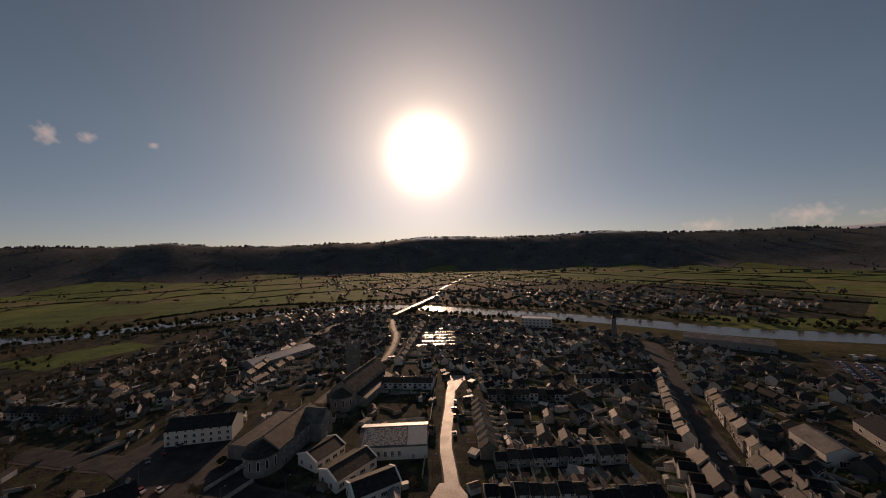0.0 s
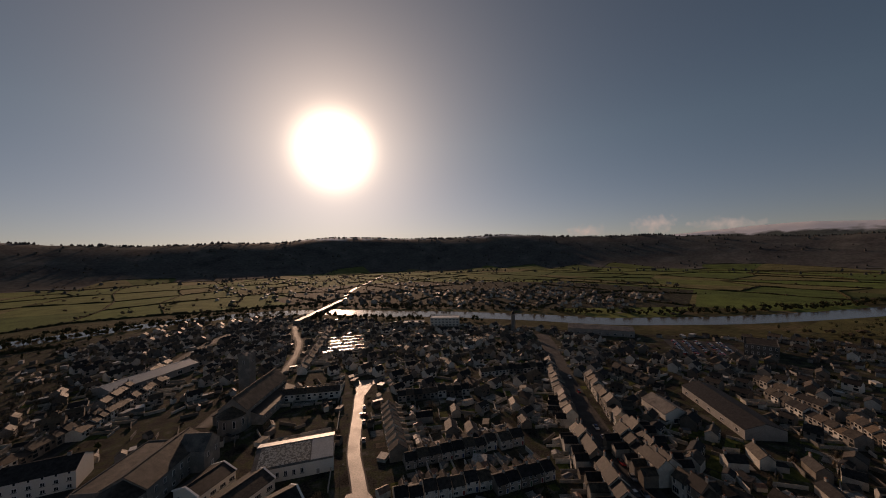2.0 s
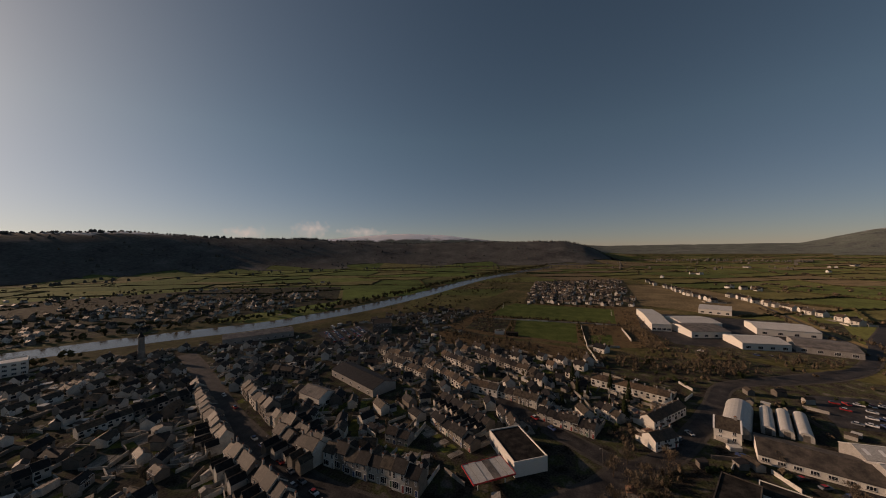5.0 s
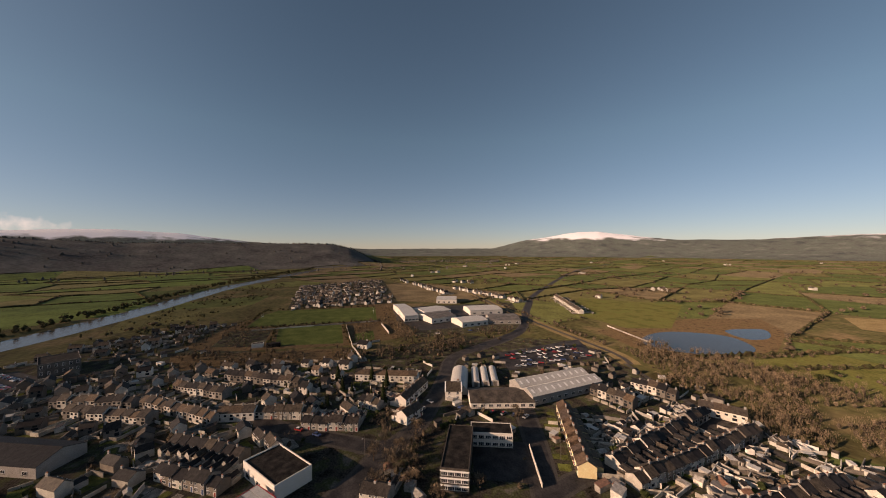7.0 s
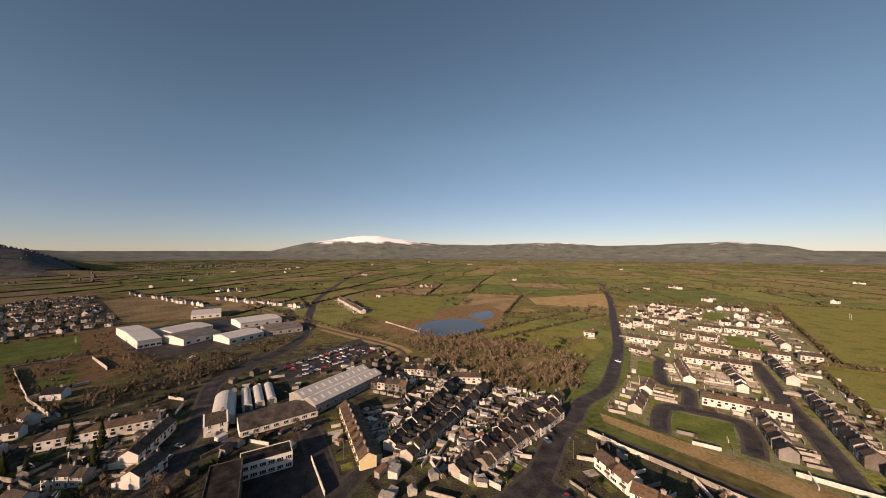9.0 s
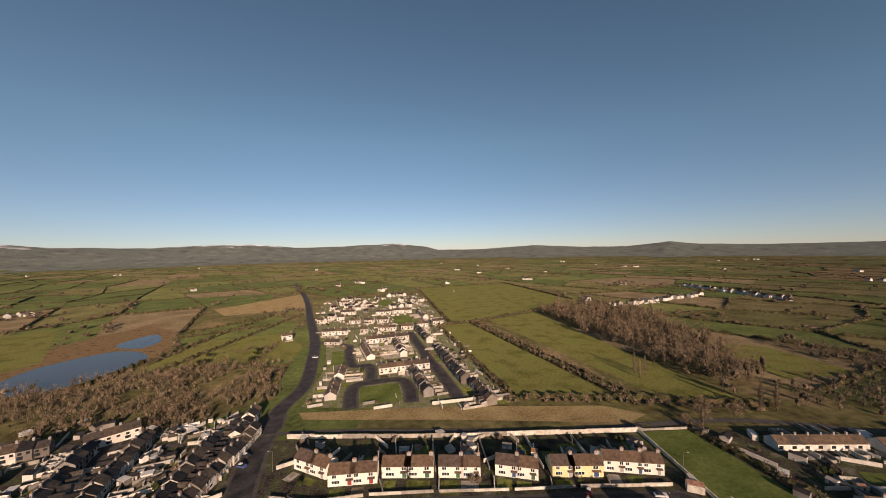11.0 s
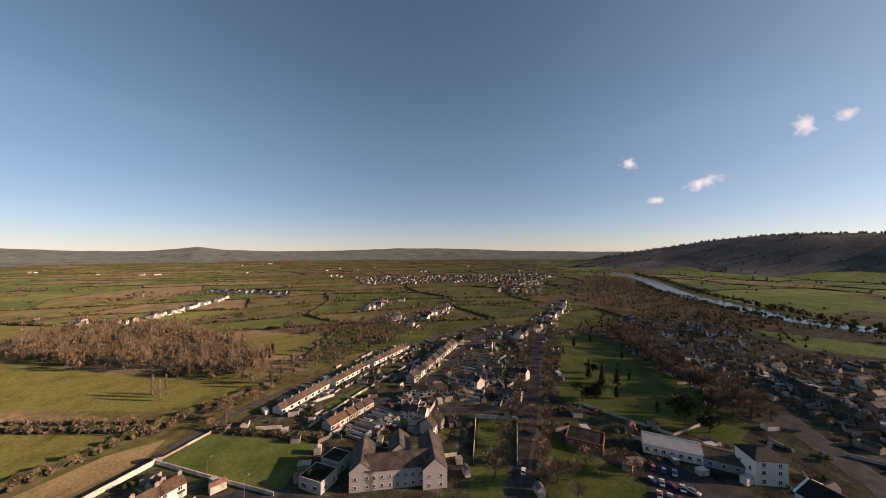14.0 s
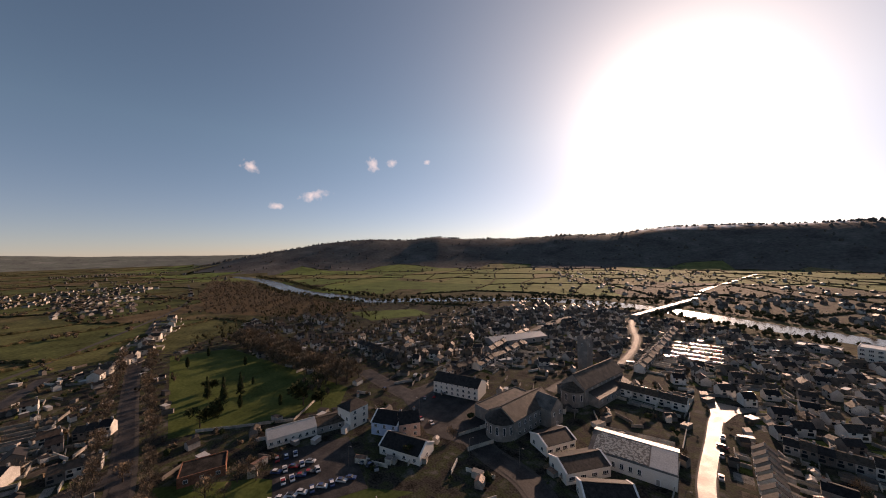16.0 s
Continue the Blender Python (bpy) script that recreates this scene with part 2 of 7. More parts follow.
M["wall"] = material("garden_wall_render", [(0.36, 0.33, 0.28), (0.46, 0.43, 0.37), (0.25, 0.23, 0.20), (0.53, 0.50, 0.44)], 0.9, 2, 0.15, 0.2, per="object")
M["rubber"] = material("tyre_rubber", [(0.02, 0.02, 0.02)], 0.9, 1, 0.1, 0.0)
M["car"] = material("car_paint", [(0.55, 0.56, 0.57), (0.03, 0.03, 0.035), (0.65, 0.65, 0.65), (0.30, 0.03, 0.03), (0.05, 0.08, 0.18), (0.2, 0.21, 0.22)], 0.25, 2, 0.04, 0.0, per="object")
M["red"] = material("red_fascia", [(0.45, 0.03, 0.03)], 0.5, 1, 0.06, 0.0)


def hill_material(name, colours, bump=0.4, grain=0.3):
    """Wooded and rough slopes, with snow high up."""
    m = material(name, colours, 0.95, 90, grain, bump, spec=0.02, matt=0.2)
    n, l = m.node_tree.nodes, m.node_tree.links
    b = n["Principled BSDF"]
    old = b.inputs["Base Color"].links[0].from_socket
    geo, sep = n.new("ShaderNodeNewGeometry"), n.new("ShaderNodeSeparateXYZ")
    l.new(geo.outputs["Position"], sep.inputs[0])
    tex = n.new("ShaderNodeTexNoise")
    tex.inputs["Scale"].default_value, tex.inputs["Detail"].default_value = 0.006, 6
    l.new(geo.outputs["Position"], tex.inputs["Vector"])
    add = n.new("ShaderNodeMath")
    add.operation = "MULTIPLY_ADD"
    add.inputs[1].default_value = 130
    l.new(tex.outputs["Fac"], add.inputs[0])
    l.new(sep.outputs["Z"], add.inputs[2])
    line = n.new("ShaderNodeMapRange")
    line.inputs["From Min"].default_value, line.inputs["From Max"].default_value = 232, 258
    l.new(add.outputs[0], line.inputs["Value"])
    mix = n.new("ShaderNodeMix")
    mix.data_type = "RGBA"
    l.new(line.outputs["Result"], mix.inputs["Factor"])
    l.new(old, mix.inputs["A"])
    mix.inputs["B"].default_value = (0.85, 0.86, 0.9, 1)
    l.new(mix.outputs["Result"], b.inputs["Base Color"])
    return m


def water_material():
    m = bpy.data.materials.new("river_water")
    m.use_nodes = True
    n, l = m.node_tree.nodes, m.node_tree.links
    b = n["Principled BSDF"]
    b.inputs["Base Color"].default_value = (0.070, 0.062, 0.048, 1)
    b.inputs["Roughness"].default_value, b.inputs["IOR"].default_value = 0.14, 1.30
    geo, tex, bp = n.new("ShaderNodeNewGeometry"), n.new("ShaderNodeTexNoise"), n.new("ShaderNodeBump")
    tex.inputs["Scale"].default_value, tex.inputs["Detail"].default_value = 0.5, 3
    l.new(geo.outputs["Position"], tex.inputs["Vector"])
    l.new(tex.outputs["Fac"], bp.inputs["Height"])
    bp.inputs["Strength"].default_value, bp.inputs["Distance"].default_value = 0.25, 0.3
    l.new(bp.outputs["Normal"], b.inputs["Normal"])
    return m


# hill and ridge wood colours lifted and cooled to stand for distance haze
M["hill"] = hill_material("haze_tinted_wooded_hillside", [(0.080, 0.080, 0.080), (0.096, 0.093, 0.090), (0.085, 0.088, 0.082), (0.104, 0.100, 0.095)], 0.12, 0.14)
M["far_wood"] = material("haze_tinted_leafless_wood", [(0.098, 0.093, 0.086), (0.086, 0.084, 0.076), (0.112, 0.104, 0.093)], 0.95, 60, 0.12, 0.1, spec=0.02, matt=0.2)
# moorland cooled towards grey: aerial haze mixed into its base colour
M["hazed_moor"] = hill_material("haze_tinted_moorland", [(0.104, 0.120, 0.116), (0.128, 0.140, 0.128), (0.112, 0.132, 0.116), (0.140, 0.148, 0.134)], 0.12, 0.12)
M["water"] = water_material()
M["shed_roof"] = material("shed_roofing", [(0.16, 0.15, 0.14), (0.35, 0.33, 0.30), (0.22, 0.12, 0.08), (0.28, 0.26, 0.23), (0.10, 0.10, 0.10)], 0.6, 1, 0.2, 0.2, per="object")


# ---- building helpers ----
class Geo:
    """Vertices, faces and material slots of one mesh."""

    def __init__(self):
        self.v, self.f, self.m = [], [], []

    def face(self, pts, mat=0):
        k = len(self.v)
        self.v.extend(tuple(p) for p in pts)
        self.f.append(tuple(range(k, k + len(pts))))
        self.m.append(mat)

    def box(self, x0, y0, z0, x1, y1, z1, mat=0):
        k = len(self.v)
        self.v.extend([(x0, y0, z0), (x1, y0, z0), (x1, y1, z0), (x0, y1, z0),
                       (x0, y0, z1), (x1, y0, z1), (x1, y1, z1), (x0, y1, z1)])
        for q in ((0, 3, 2, 1), (4, 5, 6, 7), (0, 1, 5, 4), (1, 2, 6, 5), (2, 3, 7, 6), (3, 0, 4, 7)):
            self.f.append(tuple(k + i for i in q))
            self.m.append(mat)

    def extrude_x(self, profile, x0, x1, mat=0):
        """A closed prism: the profile of (y, z) points drawn out from x0 to x1."""
        k, n = len(self.v), len(profile)
        self.v.extend((x0, y, z) for y, z in profile)
        self.v.extend((x1, y, z) for y, z in profile)
        for i in range(n):
            j = (i + 1) % n
            self.f.append((k + i, k + j, k + n + j, k + n + i))
            self.m.append(mat)
        self.f.append(tuple(k + i for i in reversed(range(n))))
        self.f.append(tuple(k + n + i for i in range(n)))
        self.m.extend([mat, mat])

    def tube(self, a, b, r0, r1, sides=6, mat=0):
        """A tapered round bar from a to b."""
        a, b = Vector(a), Vector(b)
        q = (b - a).to_track_quat("Z", "Y")
        k = len(self.v)
        for p, r in ((a, r0), (b, r1)):
            for i in range(sides):
                w = 2 * math.pi * i / sides
                self.v.append(tuple(p + q @ Vector((r * math.cos(w), r * math.sin(w), 0))))
        for i in range(sides):
            j = (i + 1) % sides
            self.f.append((k + i, k + j, k + sides + j, k + sides + i))
            self.m.append(mat)
        self.f.append(tuple(k + sides + i for i in range(sides)))
        self.m.append(mat)

    def hip(self, x0, y0, x1, y1, z0, z1, inset, mat=0, lip=0.15):
        """A hipped roof over a rectangle, its ridge along the longer side."""
        if x1 - x0 >= y1 - y0:
            ym = (y0 + y1) / 2
            r0, r1 = (x0 + inset, ym, z1), (x1 - inset, ym, z1)
        else:
            xm = (x0 + x1) / 2
            r0, r1 = (xm, y0 + inset, z1), (xm, y1 - inset, z1)
        c = [(x0, y0, z0), (x1, y0, z0), (x1, y1, z0), (x0, y1, z0)]
        self.box(x0, y0, z0 - lip, x1, y1, z0 - 0.004, mat)
        if x1 - x0 >= y1 - y0:
            self.face([c[0], c[1], r1, r0], mat)
            self.face([c[1], c[2], r1], mat)
            self.face([c[2], c[3], r0, r1], mat)
            self.face([c[3], c[0], r0], mat)
        else:
            self.face([c[1], c[2], r1, r0], mat)
            self.face([c[2], c[3], r1], mat)
            self.face([c[3], c[0], r0, r1], mat)
            self.face([c[0], c[1], r0], mat)

    def gable_roof(self, w, d, h, top, over=0.3, thick=0.16, mat=0, x0=None, x1=None, yc=0.0):
        """Two slabs that meet in a ridge along x."""
        x0 = -w / 2 - 0.08 if x0 is None else x0
        x1 = w / 2 + 0.08 if x1 is None else x1
        slope = (top - h) / (d / 2)
        for s in (-1, 1):
            e = s * (d / 2 + over)
            ze = h - slope * over
            prof = [(yc + e, ze), (yc, top), (yc, top + thick * 1.2), (yc + e, ze + thick)]
            self.extrude_x(prof if s < 0 else prof[::-1], x0, x1, mat)
        self.box(x0, yc - 0.14, top + thick * 0.9, x1, yc + 0.14, top + thick * 1.2 + 0.09, mat)

    def only(self, *mats):
        """The faces of some materials alone."""
        g = Geo()
        for f, m in zip(self.f, self.m):
            if m in mats:
                k = len(g.v)
                g.v.extend(self.v[i] for i in f)
                g.f.append(tuple(range(k, k + len(f))))
                g.m.append(0)
        return g

    def mesh(self, name, mats):
        me = bpy.data.meshes.new(name)
        me.from_pydata(self.v, [], self.f)
        for m in mats:
            me.materials.append(M[m])
        if len(mats) > 1:
            me.polygons.foreach_set("material_index", self.m)
        me.update()
        return me


def part(name, geo, mats, parent=None, label="", at=None):
    """One mesh object from a Geo (or from a mesh that is shared), under its thing."""
    ob = new(name, geo if isinstance(geo, bpy.types.Mesh) else geo.mesh(name, [mats] if isinstance(mats, str) else mats))
    if parent:
        ob.parent = parent
    if at:
        ob.matrix_basis = at
    if label:
        ob["label"] = label
    return ob


def thing(name, label, category, group="", m=None, kind=""):
    ob = new(name)
    ob.empty_display_size = 0.5
    if m:
        ob.matrix_basis = m
    return tagged(ob, label, category, group, kind)


def strip(points, width, z, steps=6):
    """A flat ribbon along a smooth line through the points: its Geo."""
    pts = [Vector((x, y, 0)) for x, y in points]
    line = []
    for i in range(len(pts) - 1):
        p0, p1, p2, p3 = pts[max(i - 1, 0)], pts[i], pts[i + 1], pts[min(i + 2, len(pts) - 1)]
        for s in range(steps):
            t = s / steps
            line.append(0.5 * (2 * p1 + (p2 - p0) * t + (2 * p0 - 5 * p1 + 4 * p2 - p3) * t * t + (3 * p1 - p0 - 3 * p2 + p3) * t ** 3))
    line.append(pts[-1])
    g = Geo()
    for i, p in enumerate(line):
        a = line[min(i + 1, len(line) - 1)] - line[max(i - 1, 0)]
        a.normalize()
        side = Vector((-a.y, a.x, 0)) * (width(i / (len(line) - 1)) if callable(width) else width) / 2
        g.v.append(tuple(p + side + Vector((0, 0, z))))
        g.v.append(tuple(p - side + Vector((0, 0, z))))
    for i in range(len(line) - 1):
        g.f.append((2 * i + 1, 2 * i + 3, 2 * i + 2, 2 * i))
        g.m.append(0)
    return g, line


# ---- ground ----
# the skyline as height above the horizon, in degrees, by the way looked (0 to the sun, then to the right)
RIDGE = [(-75, -2), (-68, -0.3), (-64, 0.35), (-60, 1.0), (-57, 1.4), (-53, 1.85), (-49, 1.9), (-44, 1.7), (-39.3, 2.3), (-34.6, 1.7), (-26, 1.6),
         (-19, 1.85), (-11.7, 1.9), (-2.9, 2.65), (8.4, 2.3), (14.5, 2.2), (25.7, 2.5), (34, 1.9), (44.5, 1.7), (55, 1.1),
         (64, 0.7), (72, 0.7), (80, 0.75), (88.9, 0.6), (92, 0.0), (96, -2)]
FAR = [(0, 0), (38, 0.0), (45, 1.2), (53, 1.8), (58.6, 2.25), (63.3, 2.4), (69.7, 2.0), (77, 1.0), (88, 0.2), (95, -0.2), (116, -0.15), (121, 1.1),
       (126.5, 1.95), (129.5, 2.4), (132.5, 2.5), (135, 2.05), (138.5, 1.5), (143, 1.05), (151, 0.95), (159, 1.35), (163, 1.35), (168.6, 0.8), (176, 0.95),
       (184, 1.3), (189.3, 0.7), (191.5, 0.1), (198, 0.05), (207.6, 0.6), (215, 0.15), (221, 0.1), (226.5, 0.7), (230, 0.25), (236, 0.05), (245, 0.1),
       (255, 0.5), (266, 0.4), (275, 0.0), (288, -0.2), (340, 0.0), (360, 0.0)]


def profile(table, a):
    return float(np.interp(a, [p[0] for p in table], [p[1] for p in table]))


def ground_z(x, y):
    r = math.hypot(x, y)
    if r < 1150:
        return 0.0
    a = math.degrees(math.atan2(x, y))
    rough = noise.noise(Vector((x * 0.004, y * 0.004, 3))) * 0.6 + noise.noise(Vector((x * 0.012, y * 0.012, 7))) * 0.35
    z = 0.0
    if -75 < a < 96:
        crest = EYE + 2130 * math.tan(radians(profile(RIDGE, a)))
        if crest > 0:
            s = min(1.0, max(0.0, (r - 1500) / 630))
            s = s * s * (3 - 2 * s)
            if r > 2130:
                s = max(0.75, 1 - (r - 2130) / 2500)
            z = crest * s + rough * 9 * s
    a360 = a % 360
    crest = EYE + 4300 * math.tan(radians(profile(FAR, a360)))
    s = min(1.0, max(0.0, (r - 3300) / 1000))
    s = s * s * (3 - 2 * s)
    far = max(0.0, crest) * s + rough * 9 * s
    return max(z, far)


def build_ground():
    g = Geo()
    n = 720
    rings = [30 * 1.056 ** i for i in range(94)]
    rings = [r for r in rings if r < 4820] + [4850]
    g.v.append((0, 0, 0))
    for r in rings:
        for i in range(n):
            w = 2 * math.pi * i / n
            x, y = r * math.sin(w), r * math.cos(w)
            g.v.append((x, y, ground_z(x, y)))
    for i in range(n):
        g.f.append((0, 1 + (i + 1) % n, 1 + i))
        g.m.append(0)
    for k in range(len(rings) - 1):
        for i in range(n):
            a, b = 1 + k * n + i, 1 + k * n + (i + 1) % n
            g.f.append((a, b, b + n, a + n))
            x, y, z = g.v[a]
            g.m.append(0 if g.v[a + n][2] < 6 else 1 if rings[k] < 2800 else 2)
    me = g.mesh("ground", ["land", "hill", "hazed_moor"])
    me.polygons.foreach_set("use_smooth", [True] * len(me.polygons))
    return tagged(new("ground", me), "flat green valley floor rising to dark wooded hills", "ground", kind="structure")


build_ground()


OPEN_GROUND = []
FRONT_GARDENS = [(42, -119), (-50, -102), (-107, -90), (-112, -108), (-50, -124), (40, -142)]
PATCHES = []


def patch(name, label, mat, z, points, category="field"):
    if category in ("square", "car park", "yard"):
        OPEN_GROUND.append(points)
    g = Geo()
    PATCHES.append(name)
    z += 0.0004 * len(PATCHES)
    pts = [Vector((x, y, z)) for x, y in points]
    area = sum(a.x * b.y - b.x * a.y for a, b in zip(pts, pts[1:] + pts[:1]))
    g.face(pts if area > 0 else pts[::-1])
    return tagged(part(name, g, mat), label, category, kind="structure")


def inside(x, y, poly):
    hit = False
    for (x0, y0), (x1, y1) in zip(poly, poly[1:] + poly[:1]):
        if (y0 > y) != (y1 > y) and x < (x1 - x0) * (y - y0) / (y1 - y0) + x0:
            hit = not hit
    return hit


RIVER = [(-2661, 760), (-2100, 700), (-1590, 545), (-1100, 480), (-765, 398), (-613, 388), (-470, 388), (-400, 437), (-253, 531), (-145, 560), (-69, 548), (-20, 528),
         (52, 485), (133, 446), (220, 388), (290, 334), (353, 308), (428, 284), (567, 262), (700, 252), (865, 234), (1020, 195), (1174, 156), (1500, 60)]
TOWN = [(-320, 147), (-273, 413), (-200, 500), (-80, 496), (13.3, 440), (147, 367), (307, 253), (385, 208), (440, 168), (442, 108), (345, 132), (325, 80), (287, -13.3), (313, -120), (260, -220),
        (167, -220), (47, -171), (-40, -155), (-127, -139), (-200, -117), (-313, -67), (-400, 0), (-387, 73)]
ESTATE = [(40, -204), (35, -270), (42, -331), (66, -419), (76, -546), (80, -640), (-93, -670), (-90, -400), (-74, -180), (-26.7, -184)]
QUARTER = [(827, 80), (933, -120), (533, -93), (513, 69)]
WORKS = [(387, -26.7), (493, -80), (480, -267), (320, -200), (320, -80)]
VILLAGE = [(-1107, -444), (-1316, 221), (-1000, 183), (-836, -320)]
TAKEN = [TOWN, ESTATE, QUARTER, WORKS]
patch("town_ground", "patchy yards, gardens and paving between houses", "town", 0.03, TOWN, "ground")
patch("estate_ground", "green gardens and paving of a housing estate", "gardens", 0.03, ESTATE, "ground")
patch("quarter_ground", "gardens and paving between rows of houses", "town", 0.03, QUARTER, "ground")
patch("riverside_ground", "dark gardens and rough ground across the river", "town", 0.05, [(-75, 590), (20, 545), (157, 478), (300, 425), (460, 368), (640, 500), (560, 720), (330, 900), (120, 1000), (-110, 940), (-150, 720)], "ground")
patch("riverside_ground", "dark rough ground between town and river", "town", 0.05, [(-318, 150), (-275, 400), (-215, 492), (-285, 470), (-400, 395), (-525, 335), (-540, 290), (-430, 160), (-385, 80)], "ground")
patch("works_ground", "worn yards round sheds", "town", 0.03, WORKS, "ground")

FIELDS = []
patch("rough_ground", "rough brown ground round the pitches", "scrub", 0.045, [(312, -20), (330, -75), (500, -78), (535, -88), (522, 75), (458, 106), (345, 132), (325, 80)], "ground")
patch("works_yard", "worn asphalt yard between works sheds", "asphalt", 0.09, [(345, -85), (400, -68), (480, -75), (488, -110), (470, -225), (415, -228), (345, -210)], "yard")


def field(name, label, mat, points, z=0.06):
    FIELDS.append(points)
    return patch(name, label, mat, z, points)


field("sports_pitch", "mown green sports pitch with pale lines", "pitch", [(519, 92), (505, -53), (414, -46), (419, 97)])
field("training_pitch", "mown green training pitch", "pitch", [(408, 62), (400, -4), (322, -5), (332, 54)])
field("all_weather_pitch", "dark all-weather pitch beside a green one", "town", [(345, 108), (333, 64), (402, 68), (405, 108)], 0.07)
field("walled_lawn", "small lawn behind pale walls", "pitch", [(323, -14), (353, -17), (362, -36), (326, -34)], 0.08)
field("meadow", "wide smooth green meadow", "grass", [(-108, -777), (-341, -813), (-333, -501), (-217, -433), (-93, -391)])
field("meadow", "long green meadow beside an estate", "grass", [(-79, -381), (-121, -388), (-140, -163), (-85, -185)])
field("meadow", "long green meadow beside a wood", "grass", [(-143, -396), (-219, -423), (-204, -136), (-164, -168)])
field("playing_field", "green playing field beside a school", "pitch", [(-121, -136), (-147, -132), (-144, -75), (-112, -75)])
field("stubble_field", "brown stubble field", "soil", [(244, -597), (143, -759), (100, -565), (204, -531)])
field("estate_green", "small lawn between houses", "pitch", [(8, -224), (-17, -225), (-17, -198), (8, -199)])
field("estate_lawn", "green lawn beside an estate road", "pitch", [(34, -309), (24, -311), (21, -274), (31, -272)])
field("estate_lawn", "wide lawn between estate houses", "pitch", [(-28, -457), (-62, -455), (-55, -405), (-27, -406)])
field("estate_lawn", "lawn between distant bungalows", "pitch", [(-14, -615), (-38, -616), (-33, -549), (-13, -552)])
field("garden_lawn", "shaded lawn beside a school drive", "pitch", [(-137, -7), (-138, 9), (-117, 6), (-117, -6)])
field("street_green", "strip of lawn in front of a long terrace", "pitch", [(-182, -92), (-214, -79), (-205, -73), (-176, -86)])
field("park_lawn", "green park lawn with long tree shadows", "pitch", [(-367, 80), (-348, 121), (-184, 131), (-165, 111), (-204, 43)])
field("park_lawn", "green lawn beside a car park", "pitch", [(-167, 29.3), (-139, 57), (-85, 88), (-120, 21.3)])
field("garden_lawn", "walled green lawn", "pitch", [(-177, -4), (-175, 16), (-139, 12), (-143, -4)])
patch("rough_ground", "brown bushy ground under a thicket", "land", 0.05, [(203, -203), (253, -253), (200, -287), (120, -296), (64, -287), (59, -220), (100, -189), (160, -200)], "ground")
field("rough_ground", "brown scrub with dry grass", "scrub", [(328, 131), (305, -12), (268, -5.3), (285, 115)])
field("railway_bank", "strip of dry golden brown grass", "soil", [(40, -197), (-40, -184), (-125, -163), (-140, -149), (-125, -144), (-40, -169), (36, -188)])
field("riverside_meadow", "bright green meadow beside the river", "lush", [(-410, 296), (-345, 366), (-298, 348), (-335, 276)])
field("riverside_meadow", "bright green meadow across the river", "lush", [(-693, 480), (-507, 560), (-453, 693), (-747, 693)])
field("riverside_meadow", "rough meadow between river and houses", "land", [(475, 167), (587, 127), (800, 107), (787, 88), (513, 80), (460, 107)])
field("reed_bed", "brown reeds and scrub along the river", "scrub", [(-1300, 400), (-1090, 430), (-826, 362), (-537, 338), (-420, 345), (-415, 300), (-393, 262), (-461, 223), (-591, 173), (-871, 240)])
field("meadow", "green slope with dark bushes above a thicket", "grass", [(176, -292), (165, -385), (90, -395), (62, -330), (66, -296), (120, -300)])
field("meadow", "olive green field beside a pond", "grass", [(482, -400), (374, -499), (270, -345), (285, -300), (365, -298)])
field("clearing", "green clearing inside a leafless wood", "grass", [(-292, -250), (-330, -222), (-322, -160), (-262, -166)])
field("marsh", "brown marsh round the pond", "scrub", [(287, -260), (300, -413), (273, -493), (220, -440), (180, -347), (187, -267), (227, -247)], 0.05)


def water(name, label, points, z=0.1):
    g = Geo()
    pts = [Vector((x, y, z)) for x, y in points]
    smooth = []
    n = len(pts)
    for i in range(n):
        p0, p1, p2, p3 = pts[i - 1], pts[i], pts[(i + 1) % n], pts[(i + 2) % n]
        for s in range(6):
            t = s / 6
            smooth.append(0.5 * (2 * p1 + (p2 - p0) * t + (2 * p0 - 5 * p1 + 4 * p2 - p3) * t * t + (3 * p1 - p0 - 3 * p2 + p3) * t ** 3))
    area = sum(a.x * b.y - b.x * a.y for a, b in zip(smooth, smooth[1:] + smooth[:1]))
    g.face(smooth if area > 0 else smooth[::-1])
    return tagged(part(name, g, "water"), label, "water", kind="structure")


g, RIVER_LINE = strip(RIVER, lambda t: 41, 0.12, 8)
tagged(part("river", g, "water"), "broad grey river reflecting the sky", "water", kind="structure")
water("pond", "blue pond among brown reeds", [(238, -268), (258, -300), (258, -335), (230, -366), (194, -345), (186, -308), (208, -272)])
water("pond", "narrow pond among reeds", [(246, -390), (236, -432), (212, -398), (216, -372)])


def off_river(x, y, room):
    return all((x - p.x) ** 2 + (y - p.y) ** 2 > room ** 2 for p in RIVER_LINE)


# ---- roads ----
ROADS = []


def road(name, label, width, *points, mat="asphalt", pavement=1.6, z=0.16):
    z += 0.0013 * len(ROADS)
    g, line = strip(points, width, z)
    ROADS.append((line, width))
    ob = tagged(part(name, g, mat), label, "road", kind="structure")
    if pavement:
        g, line = strip(points, width + 2 * pavement, z - 0.08)
        tagged(part("pavement", g, "paving"), "pale concrete pavement along a road", "pavement", kind="structure")
    return ob


road("road", "pale damp concrete street shining in the sun", 5.4, (9, 238), (3, 218), (1, 190), (-1.3, 156), (0, 137), (1.3, 120), (2.7, 93), mat="wet", z=0.2, pavement=0.7)
road("road", "grey town main street with parked cars", 10, (187, 307), (165, 256), (140, 204), (124, 169), (111, 136), (101, 107), (96, 81), (96, 53), (104, 20), (120, 0))
road("road", "dark asphalt road between houses", 8, (217, 83), (200, 51), (177, 24), (159, -1.3), (148, -20), (161, -37), (191, -56), (219, -71), (251, -87), (271, -117), (308, -181), z=0.17)
